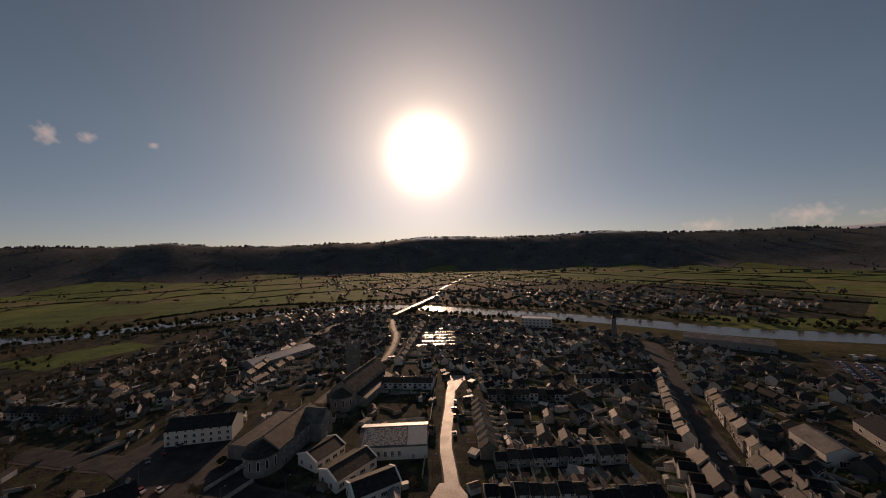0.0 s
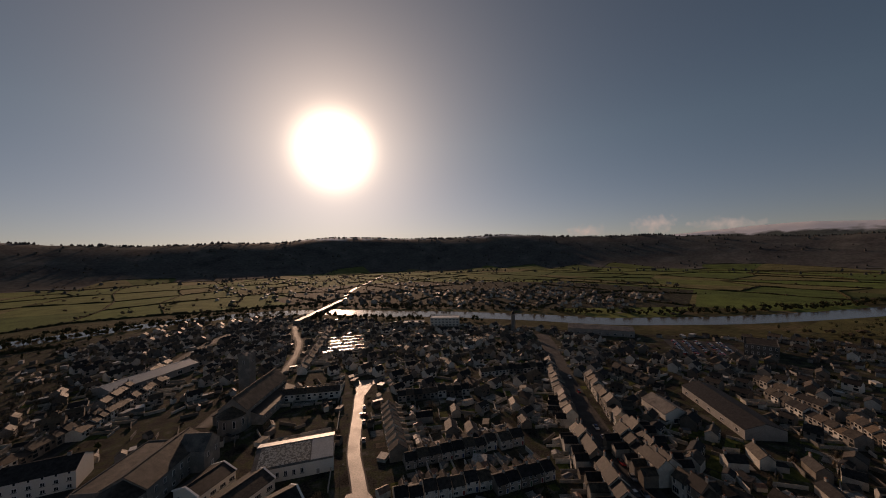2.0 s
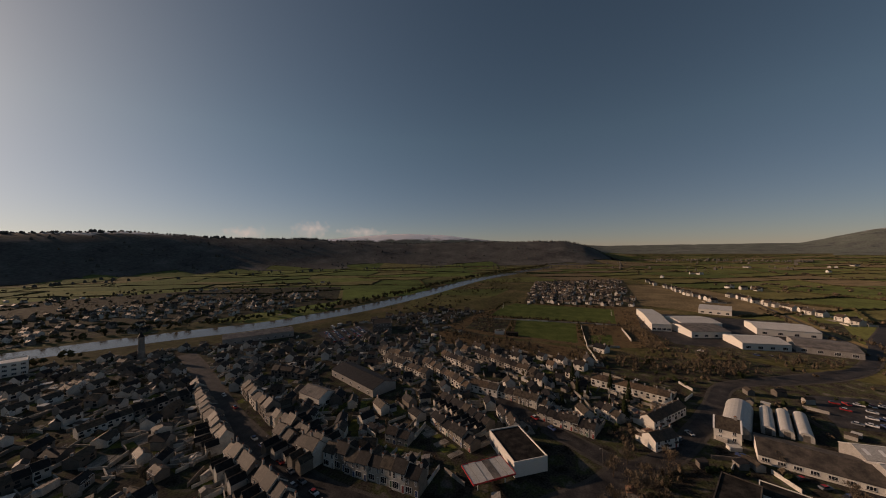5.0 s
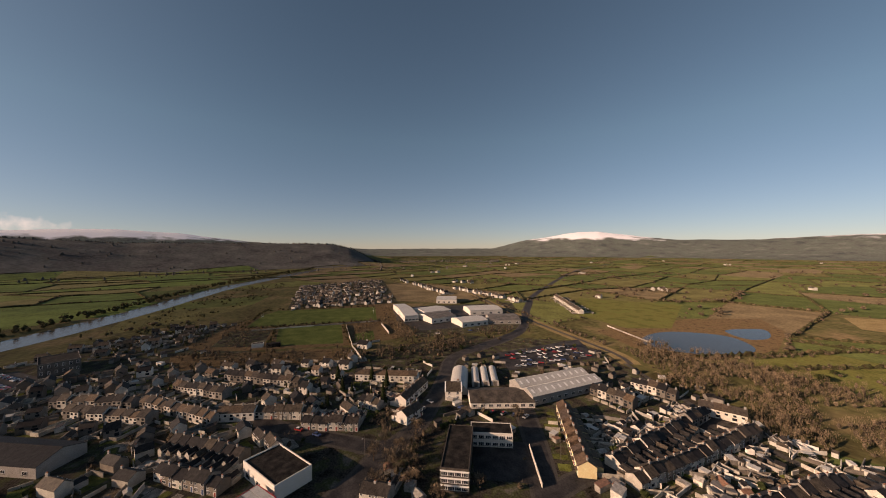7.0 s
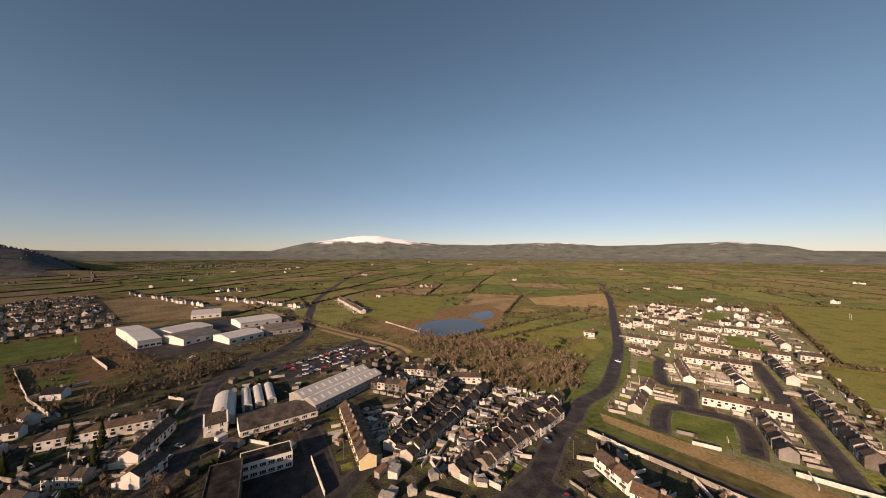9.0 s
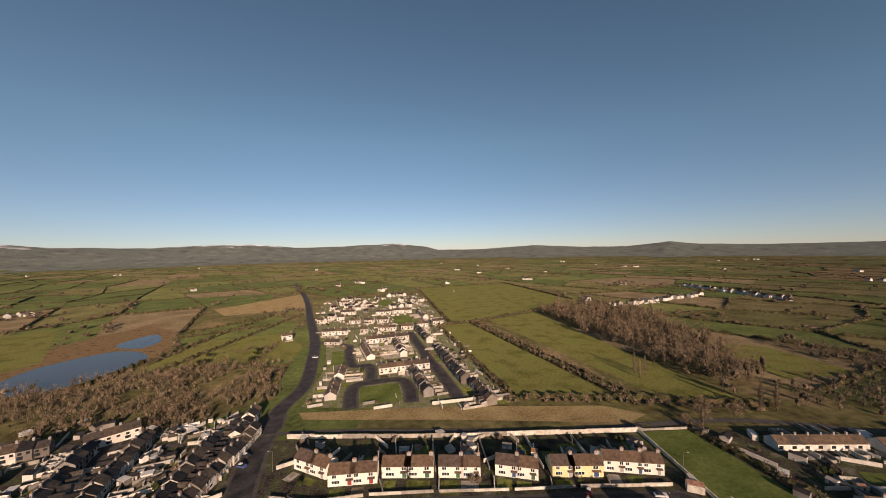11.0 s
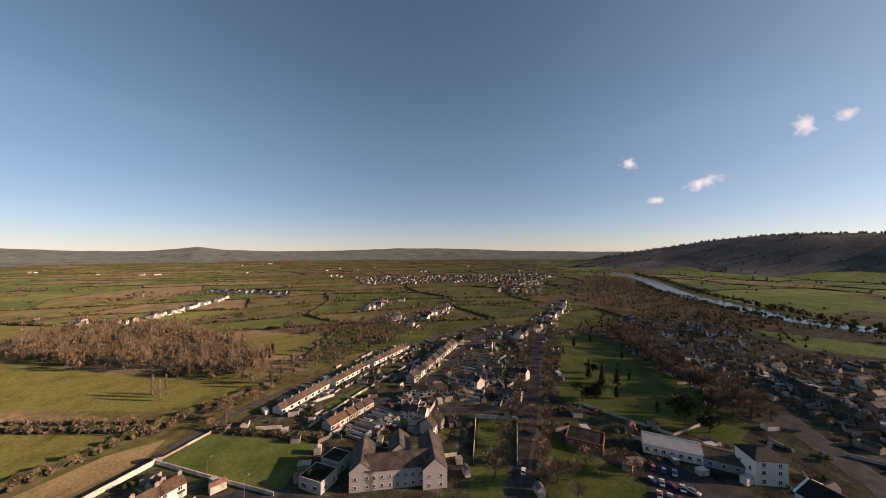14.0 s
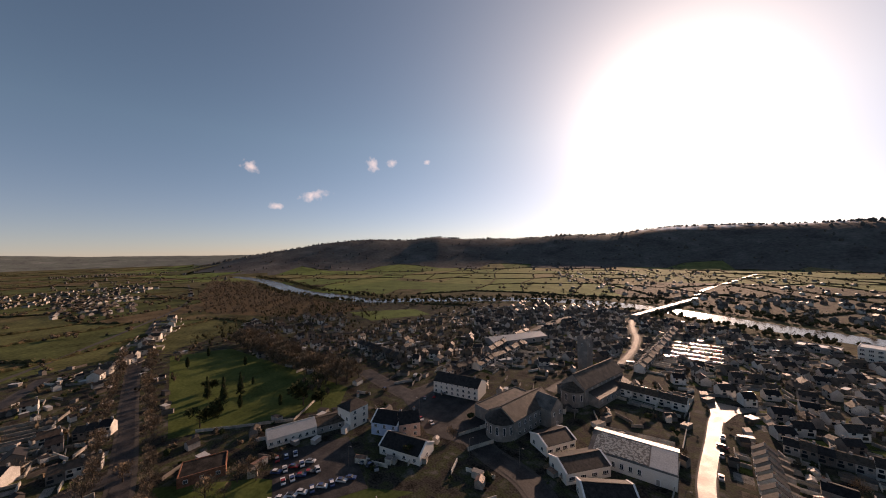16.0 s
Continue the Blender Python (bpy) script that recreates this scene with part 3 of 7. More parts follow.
road("road", "dark asphalt street", 9, (151, -22.7), (132, -9.3), (120, 2.7), (104, 20), z=0.18)
road("road", "dark asphalt road out of town", 8, (265, -112), (312, -184), (433, -268), (600, -404), (1085, -899), (1463, -1433), z=0.15)
road("road", "dark asphalt street beside a school", 8, (161, -97), (129, -84), (112, -76), (97, -69), (80, -73), z=0.16)
road("road", "narrow asphalt estate street", 6, (101, -72), (105, -87), (107, -112), (117, -168), (123, -203), z=0.19)
road("road", "broad dark brown street", 9, (51, -195), (51, -160), (49, -140), (48, -123), (56, -93), (80, -73), mat="asphalt")
road("road", "dark asphalt country road", 8, (215, -1048), (121, -679), (81, -480), (56, -357), (47, -284), (44, -235), (51, -203), (49, -181), z=0.18, pavement=1.0)
road("road", "dark asphalt residential street", 8, (50, -125), (37, -121), (21, -117), (4, -116), (-21, -112), (-50, -106), (-72, -102), (-95, -97), (-107, -92), (-109, -67), (-93, -26.7))
road("road", "tree lined avenue", 6, (-583, 115), (-401, 65), (-280, 41), (-221, 31), (-176, 22.7), (-144, 14.7), (-113, 9.3), (-80, 0))
road("road", "dark asphalt road through a square", 9, (-200, 156), (-160, 148), (-128, 143), (-97, 135), (-75, 124), (-53, 117), (-26.7, 96), (2.7, 93), z=0.18)
road("road", "grey town street", 9, (-143, 140), (-139, 173), (-137, 228), (-144, 312), (-139, 417), (-111, 536), z=0.17)
road("road", "narrow town street beside a church", 4, (-77, 200), (-71, 229), (-52, 280), (-52, 353), (-62, 400), (-72, 458), z=0.17)
road("road", "asphalt estate street round a small green", 6, (12, -194), (13, -215), (10, -228), (-4, -231), (-19, -230), (-23, -214), (-22, -194), z=0.14)
road("road", "narrow estate street", 5, (1, -230), (2, -264), (15, -268), (20, -308), (22, -326), (48, -345), z=0.15)
road("road", "asphalt estate street", 4, (68, -396), (0, -394), (-84, -400), z=0.14, pavement=0)
road("road", "asphalt estate street", 4, (76, -498), (0, -502), (-82, -498), z=0.14, pavement=0)
road("road", "narrow estate street", 6, (-40, -362), (-43, -305), (-45, -265), (-48, -232), (-50, -188), z=0.15)
road("road", "narrow street between terraces", 6, (-147, -61), (-187, -59), (-208, -47), (-227, -37), (-257, -26.7), (-295, -21.3), (-379, 10.7))
road("road", "narrow street between terraces", 6, (-181, -83), (-181, -53), (-183, -25.3), (-185, -5.3), (-187, 24), z=0.17)
road("road", "grey road along the edge of town", 4.5, (-133, -140), (-181, -132), (-236, -105), (-307, -68), (-372, -28), (-515, 65), (-776, 200), (-1200, 307), mat="paving", pavement=0)
road("road", "pale road running straight away from the bridge", 7, (-17, 652), (-8, 800), (40, 1010), (114, 1320), mat="wet", pavement=0)
road("railway_bank", "strip of dry grass along a railway", 15, (700, -262), (436, -227), (315, -221), (225, -219), (196, -210), mat="soil", pavement=0, z=0.07)
road("railway", "dark ballast of a railway line", 4, (700, -262), (436, -227), (315, -221), (225, -219), (196, -210), mat="paving", pavement=0, z=0.12)
road("path", "pale gravel path along a railway bank", 3, (199, -207), (99, -179), (33, -175), (-37, -159), (-91, -145), (-132, -141), mat="paving", pavement=0)
patch("junction", "flared pale junction at a street's end", "wet", 0.215, [(-3, 239), (20, 238), (11, 228), (6, 214), (1, 214), (0, 228)], "road")
patch("junction", "flared pale junction at a street's end", "wet", 0.215, [(-14, 112), (17, 110), (8, 118), (3, 128), (-4, 128), (-8, 119)], "road")
patch("square", "wide asphalt town square", "asphalt", 0.13, [(-141, 139), (-131, 176), (-88, 153), (-80, 124), (-107, 120)], "square")
patch("car_park", "asphalt car park beside a club", "asphalt", 0.12, [(-151, 68), (-135, 96), (-100, 79), (-115, 51)], "car park")
patch("car_park", "asphalt car park full of cars", "asphalt", 0.12, [(-27, 372), (13, 370), (11, 310), (-25, 311)], "car park")
patch("works_yard", "asphalt yard full of stored things", "asphalt", 0.12, [(252, -124), (265, -219), (217, -197), (213, -117)], "yard")
patch("car_park", "asphalt car park between houses", "asphalt", 0.12, [(281, 252), (320, 220), (290, 180), (250, 206)], "car park")
patch("school_yard", "dark asphalt school yard", "asphalt", 0.12, [(144, -60), (132, -80), (107, -72), (117, -49)], "yard")


def off_road(x, y, room):
    for line, width in ROADS:
        for p in line:
            if (x - p.x) ** 2 + (y - p.y) ** 2 < (width / 2 + room) ** 2:
                return False
    return True


# ---- farmland ----
def farmland():
    rng = random.Random(5)
    turn = radians(24)
    cw, ch = 100, 165
    cs, sn = math.cos(turn), math.sin(turn)
    node = {}
    nx, ny = 38, 24

    def at(i, j):
        if (i, j) not in node:
            u, v = i * cw + rng.uniform(-0.3, 0.3) * cw, j * ch + rng.uniform(-0.3, 0.3) * ch
            node[(i, j)] = (u * cs - v * sn, u * sn + v * cs)
        return node[(i, j)]

    def free(x, y, room=0):
        r = math.hypot(x, y)
        if r < 200 or r > 3350 or ground_z(x, y) > 5:
            return False
        if any(inside(x, y, p) for p in TAKEN + FIELDS) or not off_river(x, y, 34):
            return False
        return True

    g, north, west, edges = Geo(), Geo(), Geo(), {}
    for i in range(-nx, nx):
        for j in range(-ny, ny):
            q = [at(i, j), at(i + 1, j), at(i + 1, j + 1), at(i, j + 1)]
            mid = (sum(p[0] for p in q) / 4, sum(p[1] for p in q) / 4)
            if free(*mid):
                (north if mid[1] > 330 else west if abs(mid[1]) < -0.75 * mid[0] else g).face([(p[0], p[1], max(ground_z(*p), 0) + 0.02) for p in q])
                for a, b in zip(q, q[1:] + q[:1]):
                    edges[tuple(sorted((a, b)))] = 1
    tagged(part("farm_fields", g, "fields"), "patchwork of green and brown farm fields", "farmland", kind="stuff")
    tagged(part("farm_fields", west, "rough_fields"), "brown and olive winter fields west of the town", "farmland", kind="stuff")
    tagged(part("farm_fields", north, "lush"), "lush green pastures across the river", "farmland", kind="stuff")
    return list(edges)


EDGES = farmland()


def hedge_line(g, a, b, rng, height=2.6, width=2.6, step=5.0):
    """A ragged hedge from a to b added to g."""
    a, b = Vector((*a, 0)), Vector((*b, 0))
    n = max(2, int((b - a).length / step))
    along = (b - a).normalized()
    side = Vector((-along.y, along.x, 0))
    k = len(g.v)
    for i in range(n + 1):
        p = a.lerp(b, i / n) + side * rng.uniform(-0.7, 0.7)
        w, h = width * rng.uniform(0.5, 1.3) / 2, height * rng.uniform(0.35, 1.35)
        z = ground_z(p.x, p.y)
        for s, zz in ((-1, 0), (-0.9, 0.6), (rng.uniform(-0.4, 0.4), 1), (0.9, 0.6), (1, 0)):
            q = p + side * s * w
            g.v.append((q.x, q.y, z + zz * h))
    for i in range(n):
        for j in range(4):
            c = k + 5 * i + j
            g.f.append((c, c + 5, c + 6, c + 1))
            g.m.append(0)


def hedges():
    rng = random.Random(8)
    near, far = Geo(), Geo()
    for a, b in EDGES:
        mid = ((a[0] + b[0]) / 2, (a[1] + b[1]) / 2)
        if rng.random() < (0.12 if math.hypot(*mid) < 900 else 0.3) or any(inside(*p, q) for q in TAKEN + FIELDS for p in (a, b, mid)) or not off_river(*mid, 44) or not off_river(*a, 34) or not off_river(*b, 34):
            continue
        r = math.hypot(*a)
        hedge_line(near if r < 800 else far, a, b, rng, 2.8 if r < 800 else 2.2, 3.2 if r < 800 else 3.0, 4 if r < 800 else 22)
    for line in ([(-117, -389), (-131, -267), (-147, -165)], [(-77, -381), (-79, -267), (-83, -187)], [(-85, -184), (-157, -163), (-213, -139)], [(-80, -384), (-133, -396), (-220, -431)],
                 [(-224, -433), (-336, -507), (-341, -813)], [(-93, -393), (-108, -777), (-341, -816)], [(-149, -133), (-148, -75)], [(193, -273), (163, -400), (133, -520)], [(157, -293), (127, -400), (96, -507)], [(200, -403), (120, -440)]):
        for a, b in zip(line, line[1:]):
            hedge_line(near, a, b, rng, 3.0, 3.4, 2.5)
    tagged(part("hedgerow", near, "hedge"), "ragged brown winter hedges between fields", "hedge", kind="stuff")
    tagged(part("far_hedgerow", far, "hedge"), "dark lines of distant winter hedges", "hedge", kind="stuff")


hedges()


# ---- houses ----
def framed(name, w, h, t, mats, bars=0, sill=0.0, proud=0.07):
    """One closed casing against a wall (its face to -y), with a recessed panel, split by upright bars."""
    g = Geo()
    cols = [(-w / 2, -w / 2 + t)]
    for i in range(bars):
        x = -w / 2 + (i + 1) * w / (bars + 1)
        cols.append((x - t / 3, x + t / 3))
    cols.append((w / 2 - t, w / 2))
    lines = [c for pair in cols for c in pair]
    zs = [0, t, h - t, h]
    bm = bmesh.new()
    grid = [[bm.verts.new((x, -proud, z)) for x in lines] for z in zs]
    back = [bm.verts.new((x, 0.02, z)) for x, z in ((-w / 2, 0), (w / 2, 0), (w / 2, h), (-w / 2, h))]
    panes = []
    for j in range(3):
        for i in range(len(lines) - 1):
            f = bm.faces.new((grid[j][i], grid[j][i + 1], grid[j + 1][i + 1], grid[j + 1][i]))
            if j == 1 and i % 2 == 1:
                panes.append(f)
    bm.faces.new(grid[0][::-1] + [back[0], back[1]])
    bm.faces.new(grid[3] + [back[2], back[3]])
    bm.faces.new([grid[j][0] for j in range(4)] + [back[3], back[0]])
    bm.faces.new([grid[j][-1] for j in (3, 2, 1, 0)] + [back[1], back[2]])
    made = bmesh.ops.inset_individual(bm, faces=panes, thickness=0.012, depth=-0.05)
    for f in panes:
        f.material_index = 1
    me = bpy.data.meshes.new(name)
    bm.to_mesh(me)
    bm.free()
    for m in mats:
        me.materials.append(M[m])
    return me


def window_mesh(w=1.1, h=1.3, bars=1):
    return framed("window", w, h, 0.1, ["frame", "glass"], bars)


def door_mesh(w=1.15, h=2.15):
    return framed("door", w, h, 0.12, ["frame", "door"], 0)


def chimney_mesh(w=0.9, d=0.6, h=1.8):
    """A stack with a proud cap, all of one piece."""
    g = Geo()
    rings = [(w, d, 0), (w, d, h - 0.3), (w + 0.16, d + 0.16, h - 0.25), (w + 0.16, d + 0.16, h - 0.1), (w - 0.1, d - 0.1, h), (w - 0.3, d - 0.24, h), (w - 0.36, d - 0.3, h + 0.35)]
    for a, b, z in rings:
        g.v.extend([(-a / 2, -b / 2, z), (a / 2, -b / 2, z), (a / 2, b / 2, z), (-a / 2, b / 2, z)])
    for k in range(len(rings) - 1):
        for i in range(4):
            j = (i + 1) % 4
            g.f.append((4 * k + i, 4 * k + j, 4 * k + 4 + j, 4 * k + 4 + i))
            g.m.append(1 if k > 3 else 0)
    k = 4 * (len(rings) - 1)
    g.f.append((k, k + 1, k + 2, k + 3))
    g.m.append(1)
    return g.mesh("chimney", ["grey", "brick"])


SHARED = {"window": window_mesh(), "big_window": window_mesh(1.9, 1.3, 2), "tall_window": window_mesh(1.0, 1.9, 1), "small_window": window_mesh(0.7, 0.9, 0),
          "door": door_mesh(), "chimney": chimney_mesh(), "shop_window": window_mesh(2.6, 2.0, 2), "chapel_window": window_mesh(0.9, 3.4, 0)}


def sill_mesh(w):
    g = Geo()
    g.extrude_x([(-0.2, -0.12), (0.0, -0.12), (0.0, 0.0), (-0.2, -0.03)], -w / 2, w / 2)
    return g.mesh("sill", ["paving"])


SILLS = {"big_window": sill_mesh(2.1), "tall_window": sill_mesh(1.2), "window": sill_mesh(1.3)}


def put(kind, parent, x, y, z, turn=0):
    name = {"big_window": "window", "tall_window": "window", "small_window": "window", "chapel_window": "window"}.get(kind, kind)
    ob = part(name, SHARED[kind], None, parent, at=pose(x, y, z, 0, 0, turn))
    if kind in SILLS and not parent.name.startswith("house"):
        part("sill", SILLS[kind], None, ob, "pale window sill")
    return ob


HOUSES = {
    # width, depth, eaves, ridge, walls, roof, label
    "terrace": (4.9, 6.2, 4.4, 6.4, "render", "slate", "two-storey terraced house with a slate roof and chimney"),
    "white": (6, 6.8, 4.6, 6.7, "white", "tile", "two-storey white house with a brown tiled roof"),
    "yellow": (6, 6.8, 4.6, 6.7, "yellow", "tile", "two-storey yellow house with a brown tiled roof"),
    "shop": (5.6, 7.2, 5.3, 7.5, "render", "slate", "two-storey town house over a shop front"),
    "bungalow": (5.6, 6.6, 3.0, 5.0, "render", "tile", "low cream cottage with a brown tiled roof"),
    "gable": (6, 7.5, 4.6, 7.4, "render", "slate", "two-storey rendered house beside the street"),
    "far": (9, 7, 4.6, 7.0, "white", "slate", "white two-storey house with a dark roof"),
    "plain": (6.8, 6.0, 3.9, 5.9, "render", "slate", "plain rendered house with a dark slate roof"),
}


def build_house(kind):
    w, d, h, top, wall, roof, label = HOUSES[kind]
    root = thing("house", label, "house")
    g = Geo()
    g.extrude_x([(-d / 2, 0), (d / 2, 0), (d / 2, h), (0, top), (-d / 2, h)], -w / 2, w / 2)
    part("wall", g, wall, root)
    g = Geo()
    g.gable_roof(w, d, h, top)
    part("roof", g, roof, root)
    if kind in ("far", "plain"):
        put("chimney", root, w / 2 - 0.6, 0, top - 0.5)
        put("big_window", root, -w / 4, -d / 2, 3.0)
        put("big_window", root, w / 4, -d / 2, 3.0)
        put("shop_window", root, 0, -d / 2, 0.7)
        return root
    put("chimney", root, w / 2 - 0.5, 0, top - 0.5)
    if kind == "shop":
        put("shop_window", root, -1.2, -d / 2, 0.6)
        put("door", root, 1.9, -d / 2, 0.0)
        for x in (-1.7, 1.7):
            put("tall_window", root, x, -d / 2, 3.3)
        put("window", root, 2.2, d / 2, 3.4, 180)
        g = Geo()
        g.extrude_x([(-1.6, 0), (1.6, 0), (1.6, 3.6), (0, 4.9), (-1.6, 3.6)], 0, 6.5)
        part("rear_wing", g, "render", root, "narrow rear wing", at=pose(-1.2, d / 2 - 0.1, 0, 0, 0, 90))
        g = Geo()
        g.gable_roof(6.5, 3.2, 3.6, 4.9, 0.2, 0.12, x0=-0.1, x1=6.7)
        part("wing_roof", g, "slate", root, at=pose(-1.2, d / 2 - 0.1, 0.01, 0, 0, 90))
    elif kind == "bungalow":
        put("big_window", root, -1.4, -d / 2, 1.0)
        put("door", root, 1.4, -d / 2, 0.0)
        put("window", root, 0, d / 2, 1.0, 180)
    else:
        put("big_window", root, -1.3, -d / 2, 0.9)
        put("door", root, 1.7, -d / 2, 0.0)
        for x in (-1.6, 1.6):
            put("window", root, x, -d / 2, 3.0)
            put("window", root, x, d / 2, 3.0, 180)
        if kind == "terrace":
            g = Geo()
            g.extrude_x([(-1.2, 0), (1.2, 0), (1.2, 3.4), (0, 4.5), (-1.2, 3.4)], 0, 4.2)
            part("rear_wing", g, wall, root, "narrow gabled rear wing", at=pose(w / 2 - 1.25, d / 2 - 0.1, 0, 0, 0, 90))
            g = Geo()
            g.gable_roof(4.2, 2.4, 3.4, 4.5, 0.15, 0.12, x0=-0.1, x1=4.35)
            part("wing_roof", g, roof, root, at=pose(w / 2 - 1.25, d / 2 - 0.1, 0.01, 0, 0, 90))
        g = Geo()
        g.extrude_x([(d / 2 - 0.1, 0), (d / 2 + 3.4, 0), (d / 2 + 3.4, 2.3), (d / 2 - 0.1, 3.1)], -w / 2 + 0.02, 0.4, 0)
        g.extrude_x([(d / 2 + 3.6, 2.26), (d / 2 + 3.6, 2.38), (d / 2 - 0.05, 3.26), (d / 2 - 0.05, 3.14)], -w / 2, 0.5, 1)
        part("extension", g, [wall, roof], root, "low rear extension")
    if kind in ("white", "yellow"):
        g = Geo()
        g.extrude_x([(-d / 2 - 0.9, 2.3), (-d / 2 - 0.02, 2.3), (-d / 2 - 0.02, 2.75), (-d / 2 - 0.9, 2.4)], 0.9, 2.5)
        part("porch", g, roof, root, "small porch canopy")
    return root


PLACES, WANTED, YARDS = [], [], []


def row(p, q, n, face, kind, yard=True):
    """A row of houses whose fronts stand on the line from p to q, towards the middle of the town (c) or away from it (a)."""
    p, q = Vector((*p, 0)), Vector((*q, 0))
    length = (q - p).length
    w, d, h, top = HOUSES[kind][:4]
    along = (q - p).normalized()
    out = Vector((-along.y, along.x, 0))
    if (out.dot(-(p + q) / 2) < 0) == (face == "c"):
        out = -out
    if kind not in ("white", "yellow") or n > 2:
        n = max(1, round(length / (w if kind != "far" else 12)))
    step = length / n
    rng = random.Random(int(p.x * 7 + p.y * 3))
    turn = math.degrees(math.atan2(out.x, -out.y))
    for i in range(n):
        c = p + along * step * (i + 0.5) - out * d / 2
        if not off_river(c.x, c.y, 31):
            continue
        veer = 0.0
        if kind == "far":
            if rng.random() < 0.15:
                continue
            c += out * rng.uniform(-5, 5) + along * rng.uniform(-2, 2)
            veer = rng.choice((0, 0, 90)) + rng.uniform(-14, 14)
        s = step / w * (0.74 if kind == "gable" else 1.0) if kind != "far" else 1.0
        hs = rng.uniform(0.72, 1.22) if kind == "shop" else rng.uniform(0.86, 1.14) if kind == "terrace" else 1.0
        ds = rng.uniform(0.82, 1.15) if kind == "shop" else rng.uniform(0.88, 1.12) if kind == "terrace" else 1.0
        WANTED.append((c.length, kind, pose(c.x, c.y, 0.02, 0, 0, turn + veer) @ Matrix.Diagonal((s, ds, hs, 1)), "houses of a row"))
        PLACES.append((c.x, c.y, 6))
        if yard and c.length < 640:
            YARDS.append((c - out * (d / 2), out, along, step, rng.random()))


# rows of houses along the streets
row((18.7, 135), (60, 137), 9, 'c', 'terrace')
row((61, 136), (73, 137), 2, 'c', 'terrace')
row((12, 115), (48, 115), 9, 'c', 'terrace')
row((48, 111), (73, 113), 5, 'c', 'terrace')
row((24, 197), (67, 193), 8, 'c', 'terrace')
row((84, 217), (135, 211), 8, 'c', 'terrace')
row((-48, 219), (-9.3, 215), 5, 'c', 'white')
row((13.3, 187), (13.3, 141), 5, 'c', 'gable')
row((143, 219), (105, 140), 7, 'a', 'shop')
row((101, 132), (84, 77), 7, 'a', 'shop')
row((147, 192), (121, 136), 5, 'c', 'shop')
row((120, 132), (109, 99), 5, 'c', 'shop')
row((108, 95), (105, 51), 9, 'c', 'shop')
row((179, 67), (159, 35), 6, 'a', 'terrace')
row((195, 59), (191, 41), 3, 'c', 'white')
row((229, 133), (207, 88), 6, 'a', 'terrace')
row((245, 97), (223, 64), 5, 'c', 'terrace')
row((255, 72), (227, 24), 7, 'c', 'terrace')
row((171, 9.3), (165, -9.3), 4, 'c', 'terrace')
row((193, 41), (183, 13.3), 5, 'c', 'terrace')
row((131, 80), (131, 68), 3, 'c', 'terrace')
row((173, 195), (176, 169), 4, 'c', 'terrace')
row((228, -10.7), (212, -49), 9, 'c', 'white')
row((175, 17.3), (165, -6.7), 5, 'c', 'terrace')
row((191, -10.7), (181, -20), 2, 'c', 'terrace')
row((153, 67), (136, 41), 4, 'c', 'terrace')
row((240, 152), (225, 108), 4, 'c', 'terrace')
row((225, 104), (191, 60), 6, 'c', 'terrace')
row((112, 96), (119, 125), 5, 'a', 'shop')
row((119, -6.7), (113, -16), 2, 'c', 'terrace')
row((151, -111), (107, -88), 6, 'c', 'yellow')
row((109, -103), (127, -180), 11, 'a', 'terrace')
row((92, -103), (101, -185), 13, 'c', 'terrace')
row((77, -107), (75, -176), 12, 'a', 'terrace')
row((64, -116), (53, -179), 12, 'c', 'terrace')
row((127, -181), (111, -192), 4, 'c', 'white')
row((164, -175), (141, -183), 5, 'c', 'terrace')
row((164, -144), (141, -152), 5, 'c', 'terrace')
row((60, -173), (59, -199), 3, 'c', 'terrace')
row((499, -361), (367, -304), 7, 'c', 'white')
row((667, -239), (469, -276), 12, 'c', 'far')
row((887, -155), (595, -197), 10, 'c', 'far')
row((31, -146), (19, -137), 2, 'c', 'white')
row((16, -132), (0, -130), 2, 'c', 'white')
row((-4, -132), (-21.3, -128), 2, 'c', 'white')
row((-25.3, -127), (-40, -123), 2, 'c', 'white')
row((-47, -123), (-60, -117), 2, 'c', 'white')
row((-67, -117), (-84, -113), 2, 'c', 'yellow')
row((-89, -115), (-108, -108), 3, 'c', 'white')
row((-63, -100), (-76, -96), 3, 'a', 'terrace')
row((-83, -91), (-93, -87), 3, 'a', 'terrace')
row((-5, -243), (-42, -246), 6, 'c', 'white')
row((-32, -241), (-36, -199), 7, 'a', 'terrace')
row((-60, -288), (-63, -212), 11, 'a', 'terrace')
row((-67, -208), (-69, -179), 5, 'a', 'terrace')
row((-25, -318), (-29, -279), 6, 'a', 'terrace')
row((-53, -367), (-57, -314), 8, 'a', 'terrace')
row((11, -318), (4, -278), 5, 'c', 'bungalow')
row((25, -260), (26, -241), 3, 'a', 'bungalow')
row((27, -233), (28, -209), 4, 'a', 'bungalow')
row((-69, -468), (-71, -422), 6, 'a', 'terrace')
row((5, -326), (-36, -331), 6, 'c', 'white')
row((-7, -373), (-26, -370), 3, 'c', 'white')
row((-32, -374), (-45, -371), 2, 'c', 'white')
row((-51, -380), (-64, -380), 2, 'c', 'white')
row((-71, -389), (-84, -390), 2, 'c', 'white')
row((51, -371), (25, -369), 4, 'c', 'white')
row((12, -372), (4, -371), 1, 'c', 'white')
row((44, -335), (30, -330), 2, 'c', 'bungalow')
row((66, -438), (58, -433), 1, 'c', 'white')
row((26, -422), (14, -420), 2, 'c', 'white')
row((9, -420), (-3, -418), 2, 'c', 'white')
row((-7, -418), (-20, -416), 2, 'c', 'white')
row((-6, -472), (-26, -469), 3, 'c', 'white')
row((-29, -476), (-56, -474), 4, 'c', 'white')
